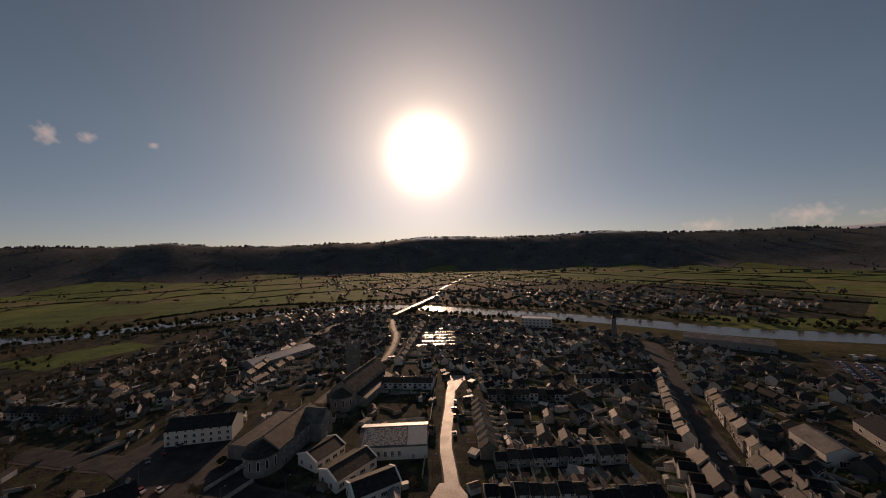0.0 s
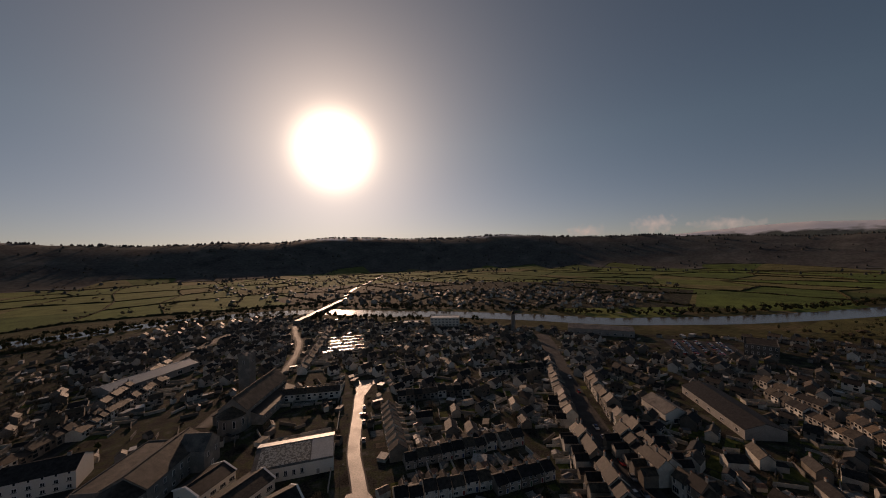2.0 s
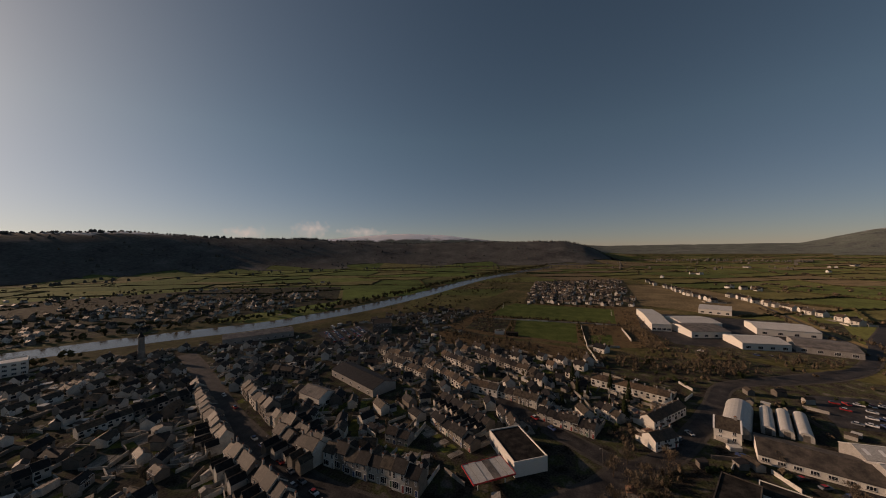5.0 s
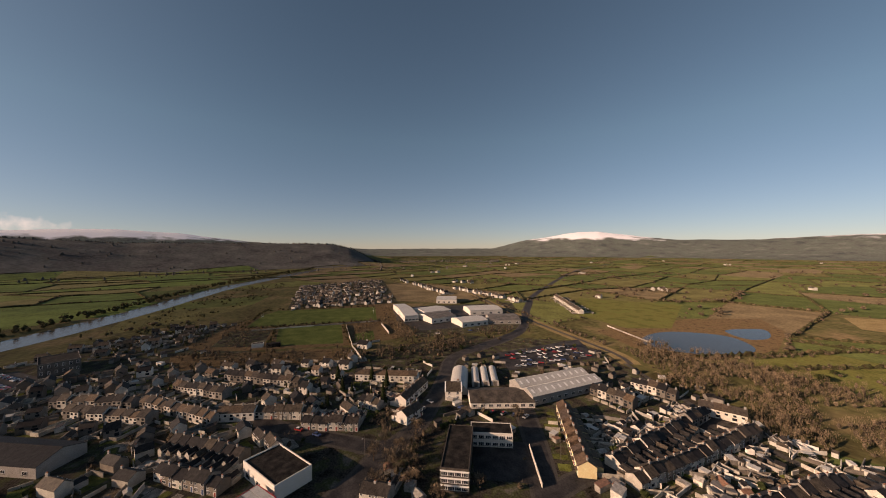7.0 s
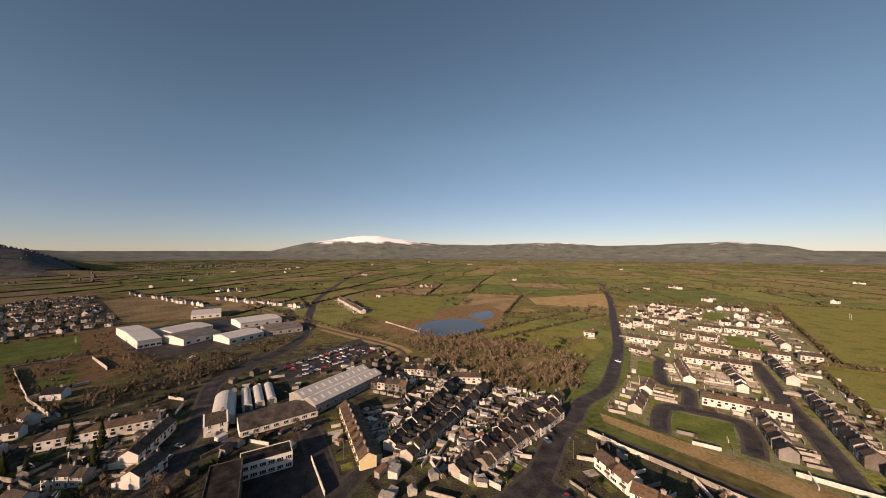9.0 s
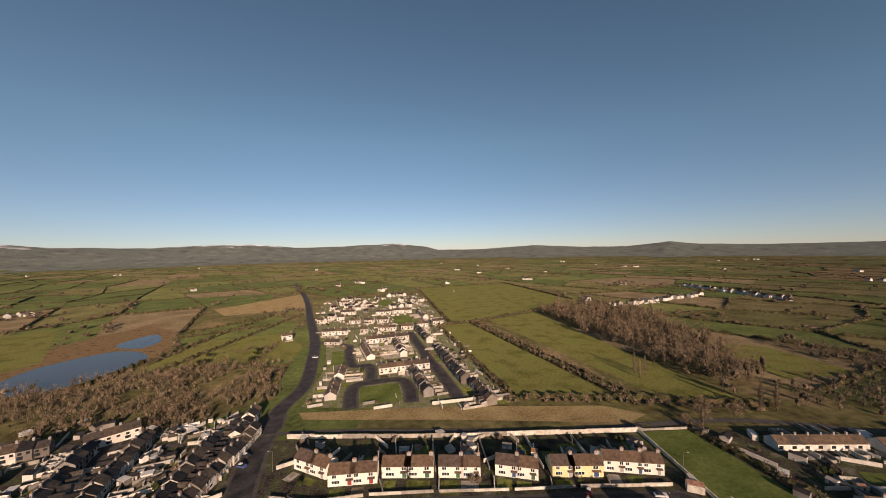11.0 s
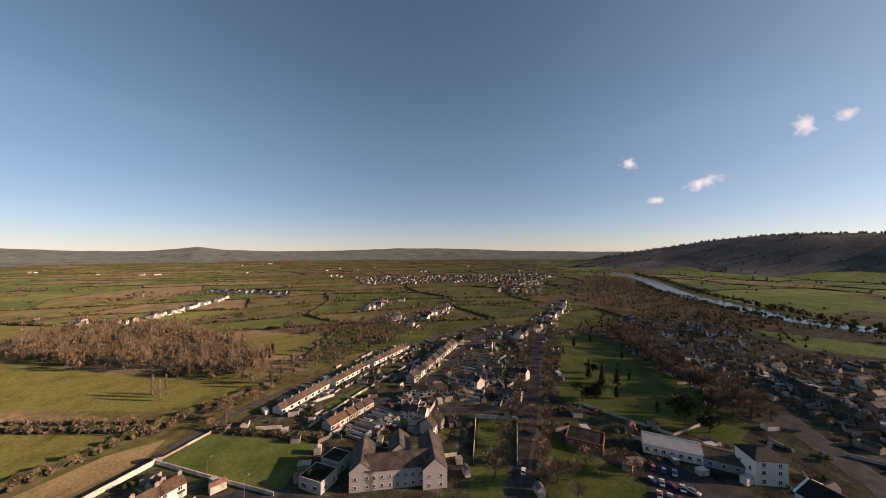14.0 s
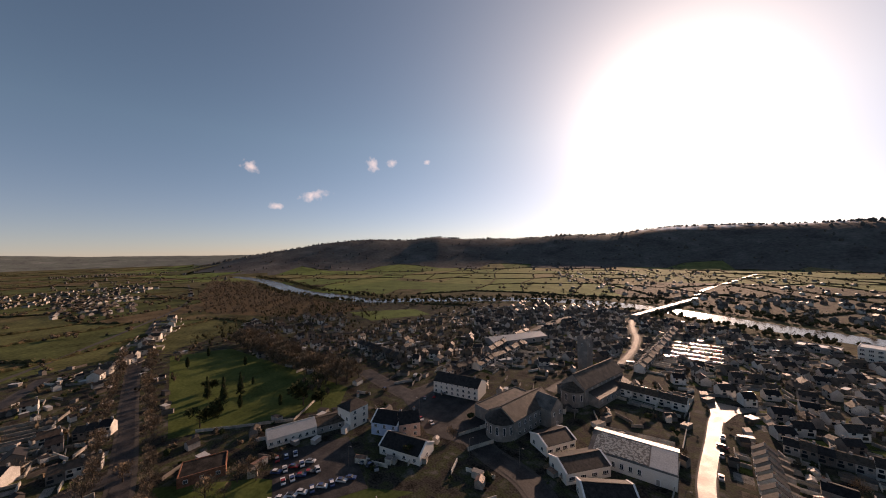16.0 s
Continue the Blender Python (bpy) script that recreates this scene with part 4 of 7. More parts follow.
row((41, -485), (22, -483), 3, 'c', 'white')
row((54, -534), (-4, -547), 7, 'c', 'far')
row((-28, -514), (-67, -525), 4, 'c', 'far')
row((58, -455), (30, -452), 3, 'c', 'far')
row((54, -611), (18, -620), 4, 'c', 'far')
row((64, -574), (4, -588), 6, 'c', 'far')
row((-46, -588), (-88, -566), 5, 'c', 'far')
row((-16, -642), (-72, -652), 5, 'c', 'far')
row((-168, -109), (-205, -100), 7, 'c', 'bungalow')
row((-208, -97), (-244, -87), 7, 'c', 'bungalow')
row((-248, -85), (-295, -68), 7, 'c', 'bungalow')
row((-155, -75), (-183, -63), 6, 'c', 'bungalow')
row((-349, -429), (-600, -484), 16, 'c', 'far')
row((-667, -604), (-632, -391), 10, 'c', 'far')
row((-481, -169), (-565, -169), 5, 'c', 'far')
row((-397, -115), (-440, -112), 3, 'c', 'far')
row((-379, -81), (-515, -55), 9, 'c', 'far')
row((-219, -53), (-312, -32), 10, 'a', 'terrace')
row((-196, -49), (-203, -16), 9, 'c', 'terrace')
row((-173, -49), (-171, -31), 5, 'c', 'terrace')
row((-155, -25.3), (-168, -20), 2, 'c', 'gable')
row((-239, 14.7), (-231, 26.7), 2, 'c', 'terrace')
row((-223, -14.7), (-213, -5.3), 2, 'c', 'terrace')
row((-201, 5.3), (-197, 20), 2, 'c', 'terrace')
row((-140, 181), (-133, 227), 7, 'c', 'terrace')
row((-141, 241), (-144, 324), 8, 'c', 'terrace')
row((-136, 205), (-132, 279), 7, 'a', 'terrace')
row((-41, 265), (-29.3, 404), 9, 'a', 'terrace')
row((-397, 75), (-337, 31), 5, 'c', 'far')
row((-573, 136), (-400, 68), 7, 'c', 'far')
row((-188, 183), (-253, 191), 7, 'c', 'terrace')
row((181, -36), (203, -54), 4, 'c', 'white')
row((163, -33), (170, -42), 2, 'c', 'white')
row((79, -366), (88, -363), 1, 'c', 'white')


# room for the larger buildings
PLACES.extend([(-24, 151, 18.7), (-55, 215, 29.3), (-69, 249, 8), (-75, 155, 24), (-88, 163, 18.7), (-121, -33, 26.7), (131, -51, 24), (180, -88, 21.3), (171, -129, 29.3),
               (207, -87, 18.7), (140, 24, 17), (123, 30, 12), (314, 190, 24), (188, 140, 20), (178, 118, 17), (228, 300, 22), (254, 278, 22), (272, 232, 22), (295, 212, 22), (104, 387, 21.3), (-137, 284, 26.7), (-123, 157, 18.7), (-120, 107, 18.7)])


def zone(*args):
    """Loose houses over a stretch of ground, in rough rows. The last number tells how dense they stand."""
    poly, dense = [tuple(a) for a in args[:-1]], args[-1]
    xs, ys = [p[0] for p in poly], [p[1] for p in poly]
    rng = random.Random(int(xs[0] * 3 + ys[0]))
    turn = rng.choice((10, 25, 60, 80, 100))
    mx, my = sum(xs) / len(xs), sum(ys) / len(ys)
    cs, sn = math.cos(radians(turn)), math.sin(radians(turn))
    size = max(max(xs) - min(xs), max(ys) - min(ys))
    u = -size
    while u < size:
        v = -size
        while v < size:
            x, y = mx + u * cs - v * sn + rng.uniform(-5, 5), my + u * sn + v * cs + rng.uniform(-5, 5)
            if rng.random() < dense and inside(x, y, poly) and off_river(x, y, 36) and off_road(x, y, 6) \
                    and all((x - a) ** 2 + (y - b) ** 2 > (c + 4.5) ** 2 for a, b, c in PLACES) and not any(inside(x, y, f) for f in OPEN_GROUND + FIELDS):
                facing = turn + rng.choice((0, 0, 0, 90, 180)) + rng.uniform(-6, 6)
                s = rng.uniform(0.8, 1.35)
                shape = Matrix.Diagonal((s, rng.uniform(0.8, 1.1), rng.uniform(0.8, 1.15) * (1 if math.hypot(x, y) < 700 else 0.78), 1))
                WANTED.append((math.hypot(x, y), "plain", pose(x, y, 0.02, 0, 0, facing) @ shape, "scattered houses"))
                PLACES.append((x, y, 5))
                if math.hypot(x, y) < 520:
                    f = radians(facing)
                    YARDS.append((Vector((x - 4 * math.sin(f), y + 4 * math.cos(f), 0)), Vector((math.sin(f), -math.cos(f), 0)), Vector((math.cos(f), math.sin(f), 0)), 9 * s, rng.random() * 0.6))
            v += 13.5
        u += 9.5


zone((-269, 407), (-87, 520), (-47, 296), (-81, 264), (-169, 267), 0.9)
zone((-261, 519), (-81, 539), (-76, 456), (-211, 416), 0.6)
zone((52, 364), (159, 332), (152, 237), (89, 240), (32, 225), 0.5)
zone((20, 188), (123, 189), (96, 140), (18.7, 149), 0.35)
zone((-432, 1213), (-12, 1364), (-6.7, 699), (-232, 647), 0.07)
zone((87, 768), (532, 516), (368, 355), (157, 467), 0.2)
zone((249, 217), (292, 107), (188, 73), (205, 168), 0.5)
zone((149, 115), (193, 48), (169, 14.7), (149, 43), (123, 89), 0.3)
zone((815, 76), (927, -109), (531, -87), (524, 65), 0.5)
zone((303, 97), (285, 10), (248, -13), (215, 8), (230, 78), 0.85)
zone((272, 109), (281, -14.7), (241, -12), (227, 93), 0.5)
zone((-1107, -444), (-1316, 221), (-1000, 183), (-836, -320), 0.27)
zone((-1029, 39), (-955, 161), (-689, 107), (-724, 28), 0.4)
zone((-469, 173), (-400, 283), (-261, 185), (-297, 125), 0.5)
zone((-296, 209), (-233, 287), (-163, 203), (-209, 164), 0.4)
zone((-216, 1487), (723, 589), (460, 376), (225, 585), 0.06)


zone((62, -500), (-40, -490), (-84, -610), (66, -625), 0.16)
zone((-60, 610), (150, 510), (440, 395), (540, 475), (380, 640), (150, 760), (-55, 790), 0.2)
# the rest of the town's houses
zone((-200, 173), (-160, 427), (-53, 480), (26.7, 427), (160, 347), (287, 247), (300, 80), (200, -26.7), (147, 13.3), (80, 160), (13.3, 220), (-53, 273), (-127, 220), 0.7)
zone((-200, -53), (-307, -26.7), (-373, 60), (-193, 20), 0.12)
zone((330, 240), (390, 205), (436, 166), (436, 112), (345, 138), 0.5)
zone((533, 60), (800, 67), (907, -107), (533, -83), 0.3)


def farmhouses():
    """Single pale farmhouses and barns over the plain."""
    rng = random.Random(83)
    for _ in range(62):
        a, r = radians(rng.uniform(100, 285)), 560 * 5 ** rng.random()
        x, y = r * math.sin(a), r * math.cos(a)
        if ground_z(x, y) > 5 or any(inside(x, y, p) for p in TAKEN + FIELDS[:18] + [VILLAGE]) or not off_river(x, y, 45) or not off_road(x, y, 8):
            continue
        for _ in range(rng.choice((1, 1, 2, 3))):
            WANTED.append((math.hypot(x, y), "far", pose(x + rng.uniform(-14, 14), y + rng.uniform(-14, 14), 0.02, 0, 0, rng.uniform(0, 360)) @ Matrix.Diagonal((rng.uniform(0.8, 1.6), 1, 1, 1)), "scattered houses"))


farmhouses()


def garden_plots():
    """Lawns, beds and paved yards behind the houses, with low walls between them."""
    rng = random.Random(29)
    plots, walls = Geo(), Geo()
    for back, out, along, step, luck in YARDS:
        depth = 8 + 8 * luck
        front = -9.5 - rng.uniform(2, 6)
        for a0, a1, d0, d1 in ((-0.5, 0.5, 0.2, depth * rng.uniform(0.3, 0.6)), (-0.5, rng.uniform(-0.1, 0.5), depth * 0.6, depth), (-0.5, rng.uniform(0, 0.5), front, -8.2)):
            q = [back + along * step * a - out * d for a, d in ((a0, d0), (a1, d0), (a1, d1), (a0, d1))]
            m = (q[0] + q[2]) / 2
            if not off_road(m.x, m.y, 3.5) or not off_river(m.x, m.y, 32):
                continue
            n = (q[1] - q[0]).cross(q[2] - q[0]).z
            z = rng.uniform(0.035, 0.055)
            plots.face([(p.x, p.y, z) for p in (q if n > 0 else q[::-1])])
        if back.length < 170:
            continue
        for a, b in (((0.5, 0), (0.5, depth)), ((-0.5, depth), (0.5, depth)), ((-0.5, front), (0.3, front)), ((0.5, front), (0.5, -8.2))):
            p, r = (back + along * step * s - out * d for s, d in (a, b))
            m = (p + r) / 2
            if rng.random() < 0.3 or not off_road(m.x, m.y, 4) or not off_river(m.x, m.y, 32):
                continue
            one = Geo()
            long, h = (r - p).length, rng.uniform(1.0, 1.8)
            one.extrude_x([(-0.14, 0), (0.14, 0), (0.14, h), (0.2, h), (0.2, h + 0.1), (-0.2, h + 0.1), (-0.2, h), (-0.14, h)], -long / 2, long / 2)
            w = pose(m.x, m.y, 0.02, 0, 0, math.degrees(math.atan2(r.y - p.y, r.x - p.x)))
            k = len(walls.v)
            walls.v.extend(tuple(w @ Vector(v)) for v in one.v)
            walls.f.extend(tuple(k + i for i in f) for f in one.f)
            walls.m.extend(one.m)
    tagged(part("garden_plots", plots, "plots"), "small lawns, beds and paved yards", "gardens", kind="stuff")
    tagged(part("plot_walls", walls, "wall_far"), "pale low walls between back gardens", "walls", kind="stuff")


# long back gardens side by side behind the terraces
for i in range(15):
    t = i / 14
    a, b = Vector((-204 - 80 * t, -31 + 15 * t, 0)), Vector((-196 - 80 * t, -3 + 15 * t, 0))
    side = Vector((-80, 15, 0))
    YARDS.append((a, (a - b).normalized(), side.normalized(), 5.8, 2.6))
    PLACES.extend(((a.lerp(b, s).x, a.lerp(b, s).y, 3.5) for s in (0.2, 0.5, 0.8)))
for i in range(11):
    t = i / 10
    a, b = Vector((-152 - 30 * t, -70 + 12 * t, 0)), Vector((-146 - 30 * t, -52 + 12 * t, 0))
    YARDS.append((a, (a - b).normalized(), Vector((-0.93, 0.37, 0)), 3.2, 1.0))
garden_plots()


def outbuildings():
    """Low sheds, lean-tos and walls behind the houses, too many to count."""
    rng = random.Random(77)
    g = Geo()
    spread = []
    for poly, n in ((TOWN, 4600), (ESTATE, 620), (QUARTER, 500), (WORKS, 80), ([(60, -108), (132, -100), (138, -190), (52, -205)], 520), ([(-200, -45), (-310, -30), (-300, 20), (-195, 20)], 40)):
        xs, ys = [p[0] for p in poly], [p[1] for p in poly]
        for _ in range(n):
            x, y = rng.uniform(min(xs), max(xs)), rng.uniform(min(ys), max(ys))
            if not inside(x, y, poly) or not off_road(x, y, 4) or math.hypot(x, y) < 82 or (x > 248 and -225 < y < 2) or any(inside(x, y, f) for f in OPEN_GROUND + FIELDS + [FRONT_GARDENS]) \
                    or any((x - a) ** 2 + (y - b) ** 2 < c * c for a, b, c in PLACES) or not off_river(x, y, 34):
                continue
            one = Geo()
            kind = rng.random()
            w, d, h = rng.uniform(2.2, 6.0), rng.uniform(2.0, 4.0), rng.uniform(1.9, 3.0)
            pale = 0
            if poly is ESTATE or poly[0] == (60, -108):
                w, d, h, pale = w * 0.7, d * 0.8, h * 0.85, rng.choice((0, 0, 3))
                kind = kind if kind < 0.3 else 0.3 + kind
            if kind < 0.14:
                one.box(-w / 2, -d / 2, 0, w / 2, d / 2, h * 0.85, 0)
                one.box(-w / 2 - 0.1, -d / 2 - 0.1, h * 0.85, w / 2 + 0.1, d / 2 + 0.1, h * 0.85 + 0.12, 2)
            elif kind < 0.45:
                one.extrude_x([(-d / 2, 0), (d / 2, 0), (d / 2, h), (0, h + d * 0.28), (-d / 2, h)], -w / 2, w / 2, 0)
                one.gable_roof(w, d, h, h + d * 0.28, 0.12, 0.08, mat=1)
            elif kind < 0.72:
                one.extrude_x([(-d / 2, 0), (d / 2, 0), (d / 2, h * 0.8), (-d / 2, h)], -w / 2, w / 2, 0)
                one.extrude_x([(-d / 2 - 0.1, h + 0.02), (d / 2 + 0.1, h * 0.8 - 0.0), (d / 2 + 0.1, h * 0.8 + 0.1), (-d / 2 - 0.1, h + 0.12)], -w / 2 - 0.1, w / 2 + 0.1, 1)
            else:
                long = rng.uniform(5, 13)
                one.extrude_x([(-0.12, 0), (0.12, 0), (0.12, 1.5), (0.17, 1.5), (0.17, 1.6), (-0.17, 1.6), (-0.17, 1.5), (-0.12, 1.5)], -long / 2, long / 2, 0)
            m = pose(x, y, 0.02, 0, 0, (rng.choice((15, 105, 20, 110, 60, 150)) + rng.uniform(-8, 8)) if poly is not ESTATE else rng.choice((8, 98, 98)) + rng.uniform(-6, 6))
            spread.append((math.hypot(x, y), len(spread), one, m, pale, kind >= 0.72))
    spread.sort(key=lambda s: s[:2])
    for _, _, one, m, pale, is_wall in spread[:210]:
        if is_wall:
            ob = tagged(part("yard_wall", one, "wall"), "low rendered yard wall behind houses", "wall", "yard walls")
        else:
            ob = tagged(part("outbuilding", one.only(0), "wall"), "small rendered outbuilding in a back yard", "outbuilding", "outbuildings")
            part("roof", one.only(1, 2), "shed_roof", ob)
        ob.matrix_basis = m
    for _, _, one, m, pale, _ in spread[210:]:
        k = len(g.v)
        g.v.extend(tuple(m @ Vector(v)) for v in one.v)
        g.f.extend(tuple(k + i for i in f) for f in one.f)
        g.m.extend(i or pale for i in one.m)
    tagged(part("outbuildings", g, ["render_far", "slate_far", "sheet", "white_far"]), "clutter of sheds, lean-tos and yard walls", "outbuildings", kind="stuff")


outbuildings()


def settle_houses():
    """The nearest houses are things with their parts; the rest of the town stands as one mass of small houses."""
    WANTED.sort(key=lambda h: h[0])
    made = {}
    for _, kind, m, group in WANTED[:228]:
        if kind not in made:
            made[kind] = build_house(kind)
            made[kind].matrix_basis = m
            made[kind]["group"] = group
        else:
            copy_thing(made[kind], m)["group"] = group
    g = Geo()
    rng = random.Random(3)
    for _, kind, m, group in WANTED[228:]:
        w, d, h, top = HOUSES[kind][:4]
        one = Geo()
        one.extrude_x([(-d / 2, 0), (d / 2, 0), (d / 2, h), (0, top), (-d / 2, h)], -w / 2, w / 2, 1 if kind in ("far", "white", "bungalow") or rng.random() < (0.25 if m.translation.length < 700 else 0.08) else 0)
        one.gable_roof(w, d, h, top, mat=5 if kind in ("white", "yellow", "bungalow") or rng.random() < 0.3 else 2)
        one.box(w / 2 - 1.1, -0.3, top - 0.4, w / 2 - 0.3, 0.3, top + 1.2, 3)
        for side in (-1, 1):
            y = side * (d / 2 + 0.03)
            if m.translation.length > 900:
                continue
            for x in (-w / 4, w / 4):
                one.box(x - 0.6, y - 0.04, 2.7, x + 0.6, y + 0.04, min(3.7, h - 0.2), 4)
            one.box(-w / 4 - 0.9, y - 0.04, 0.9, -w / 4 + 0.9, y + 0.04, 2.2, 4)
        k = len(g.v)
        g.v.extend(tuple(m @ Vector(v)) for v in one.v)
        g.f.extend(tuple(k + i for i in f) for f in one.f)
        g.m.extend(one.m)
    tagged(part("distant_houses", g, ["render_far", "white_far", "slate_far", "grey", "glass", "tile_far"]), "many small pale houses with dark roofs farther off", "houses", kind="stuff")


settle_houses()


# ---- larger buildings ----
SIZE = 1.3
GROWN = Matrix.Diagonal((SIZE, SIZE, 1.08, 1))


def front(p, q, depth, face="c"):
    """Pose and width of a building whose front stands on the line from p to q and looks to the town's middle (c) or away (a)."""
    p, q = Vector((*p, 0)), Vector((*q, 0))
    along = (q - p).normalized()
    out = Vector((-along.y, along.x, 0))
    if (out.dot(-(p + q) / 2) < 0) == (face == "c"):
        out = -out
    c = (p + q) / 2 - out * depth * SIZE / 2
    return pose(c.x, c.y, 0.02, 0, 0, math.degrees(math.atan2(out.x, -out.y))) @ GROWN, (q - p).length / SIZE


def windows(root, side, w, d, n, z, kind, span=None, at=0.0):
    """n windows evenly along one side: f front, b back, l left end, r right end."""
    span = span or (w if side in "fb" else d)
    for i in range(n):
        u = at - span / 2 + (i + 0.5) * span / n
        x, y, turn = {"f": (u, -d / 2, 0), "b": (u, d / 2, 180), "l": (-w / 2, u, -90), "r": (w / 2, u, 90)}[side]
        put(kind, root, x, y, z, turn)


def building(name, label, category, place, depth, h, top=None, wall="white", roof="slate", rows=(), chimneys=(), flat=False, hip=False, parapet=0.5, verge=False):
    """A plain building of one body: gabled, hipped or flat. rows: (side, count, height, kind)."""
    m, w = place
    d = depth
    root = thing(name, label, category, m=m)
    g = Geo()
    if flat:
        g.box(-w / 2, -d / 2, 0, w / 2, d / 2, h)
        part("wall", g, wall, root)
        g = Geo()
        g.box(-w / 2 + 0.25, -d / 2 + 0.25, h, w / 2 - 0.25, d / 2 - 0.25, h + 0.12)
        part("roof", g, roof, root)
        for x0, y0, x1, y1 in ((-w / 2, -d / 2, w / 2, -d / 2 + 0.25), (-w / 2, d / 2 - 0.25, w / 2, d / 2),
                               (-w / 2, -d / 2 + 0.25, -w / 2 + 0.25, d / 2 - 0.25), (w / 2 - 0.25, -d / 2 + 0.25, w / 2, d / 2 - 0.25)):
            g = Geo()
            g.box(x0, y0, h, x1, y1, h + parapet)
            part("parapet", g, wall, root)
    elif hip:
        g.box(-w / 2, -d / 2, 0, w / 2, d / 2, h)
        part("wall", g, wall, root)
        g = Geo()
        g.hip(-w / 2 - 0.35, -d / 2 - 0.35, w / 2 + 0.35, d / 2 + 0.35, h + 0.16, top, min(w, d) * 0.45)
        part("roof", g, roof, root)
    else:
        g.extrude_x([(-d / 2, 0), (d / 2, 0), (d / 2, h), (0, top), (-d / 2, h)], -w / 2, w / 2)
        part("wall", g, wall, root)
        g = Geo()
        g.gable_roof(w, d, h, top)
        part("roof", g, roof, root)
        if verge:
            e, low = d / 2 + 0.36, h - (top - h) / (d / 2) * 0.36
            for s in (-1, 1):
                g = Geo()
                a, b = sorted((s * (w / 2 - 0.3), s * (w / 2 + 0.2)))
                for y0, z0, y1, z1 in ((-e, low, 0, top), (0, top, e, low)):
                    g.extrude_x([(y0, z0 - 0.1), (y1, z1 - 0.1), (y1, z1 + 0.34), (y0, z0 + 0.34)], a, b)
                part("verge", g, "frame", root, "white verge board")
    for side, n, z, kind in rows:
        windows(root, side, w, d, n, z, kind)
    for x in chimneys:
        put("chimney", root, x * w, 0, (top or h) - 0.5)
    return root


def hall():
    m, w = front((-39, 143), (-9.3, 144), 12.5)
    d, h = 12.5, 5.2
    root = thing("hall", "white hall with a pale ridge and a patched mossy roof slope", "hall", m=m)
    g = Geo()
    g.extrude_x([(-d / 2, 0), (d / 2, 0), (d / 2, 5.8), (2.4, 7.8), (-d / 2, h)], -w / 2, w / 2)
    part("wall", g, "white", root)
    g = Geo()
    g.extrude_x([(-d / 2 - 0.4, h - 0.02), (2.2, 7.86), (2.2, 8.0), (-d / 2 - 0.4, h + 0.14)], -w / 2 - 0.2, w / 2 + 0.2)
    part("roof", g, "sheet_dark", root, "front roof slope")
    g = Geo()
    g.extrude_x([(2.24, 7.9), (d / 2 + 0.4, 6.6), (d / 2 + 0.4, 6.75), (2.24, 8.15)], -w / 2 - 0.3, w / 2 + 0.3)
    part("roof", g, "sheet", root, "pale bright rear roof slope")
    g = Geo()
    s = (8.0 - h - 0.14) / (d / 2 + 2.6)
    g.extrude_x([(-d / 2 + 0.3, h + 0.16 + s * 0.7), (1.8, 8.0 - s * 0.4 + 0.02), (1.8, 8.0 - s * 0.4 + 0.1), (-d / 2 + 0.3, h + 0.24 + s * 0.7)], -w / 2 + 1.2, w / 2 - 7)
    part("roof_covering", g, "moss", root, "patched mossy covering")
    g = Geo()
    g.extrude_x([(-d / 2 + 0.1, h + 0.16 + s * 0.5), (2.0, 8.0 - s * 0.2 + 0.02), (2.0, 8.0 - s * 0.2 + 0.1), (-d / 2 + 0.1, h + 0.24 + s * 0.5)], w / 2 - 6.6, w / 2)
    part("roof_covering", g, "sheet", root, "plain pale sheeting")
    windows(root, "f", w, d, 6, 1.6, "tall_window", w * 0.6, -w * 0.15)
    put("door", root, w * 0.3, -d / 2, 0)
    windows(root, "b", w, d, 5, 1.6, "tall_window")


def round_end(root, x, r, h, top, wall, roof, turn=0, n=12, wins=5):
    """A half-round end with a half cone roof at the local point x on the axis, turned towards -x."""
    g = Geo()
    ring = [(x - r * math.sin(math.pi * i / n), -r * math.cos(math.pi * i / n)) for i in range(n + 1)]
    k = len(g.v)
    for a, b in ring:
        g.v.extend([(a, b, 0), (a, b, h)])
    for i in range(n):
        g.f.append((2 * i, 2 * i + 1, 2 * i + 3, 2 * i + 2))
        g.m.append(0)
    part("wall", g, wall, root, "rounded end wall")
    g = Geo()
    g.v.append((x, 0, top))
    for a, b in ring:
        g.v.append((x + (a - x) * 1.07, b * 1.07, h - 0.05))
    for i in range(n):
        g.f.append((0, i + 2, i + 1))
        g.m.append(0)
    part("roof", g, roof, root, "half cone roof")
    for i in range(wins):
        w = math.pi * (i + 0.5) / wins
        a, b = x - r * math.sin(w), -r * math.cos(w)
        put("chapel_window", root, a, b, h - 4.6, math.degrees(math.atan2(b, a - x)) + 90)


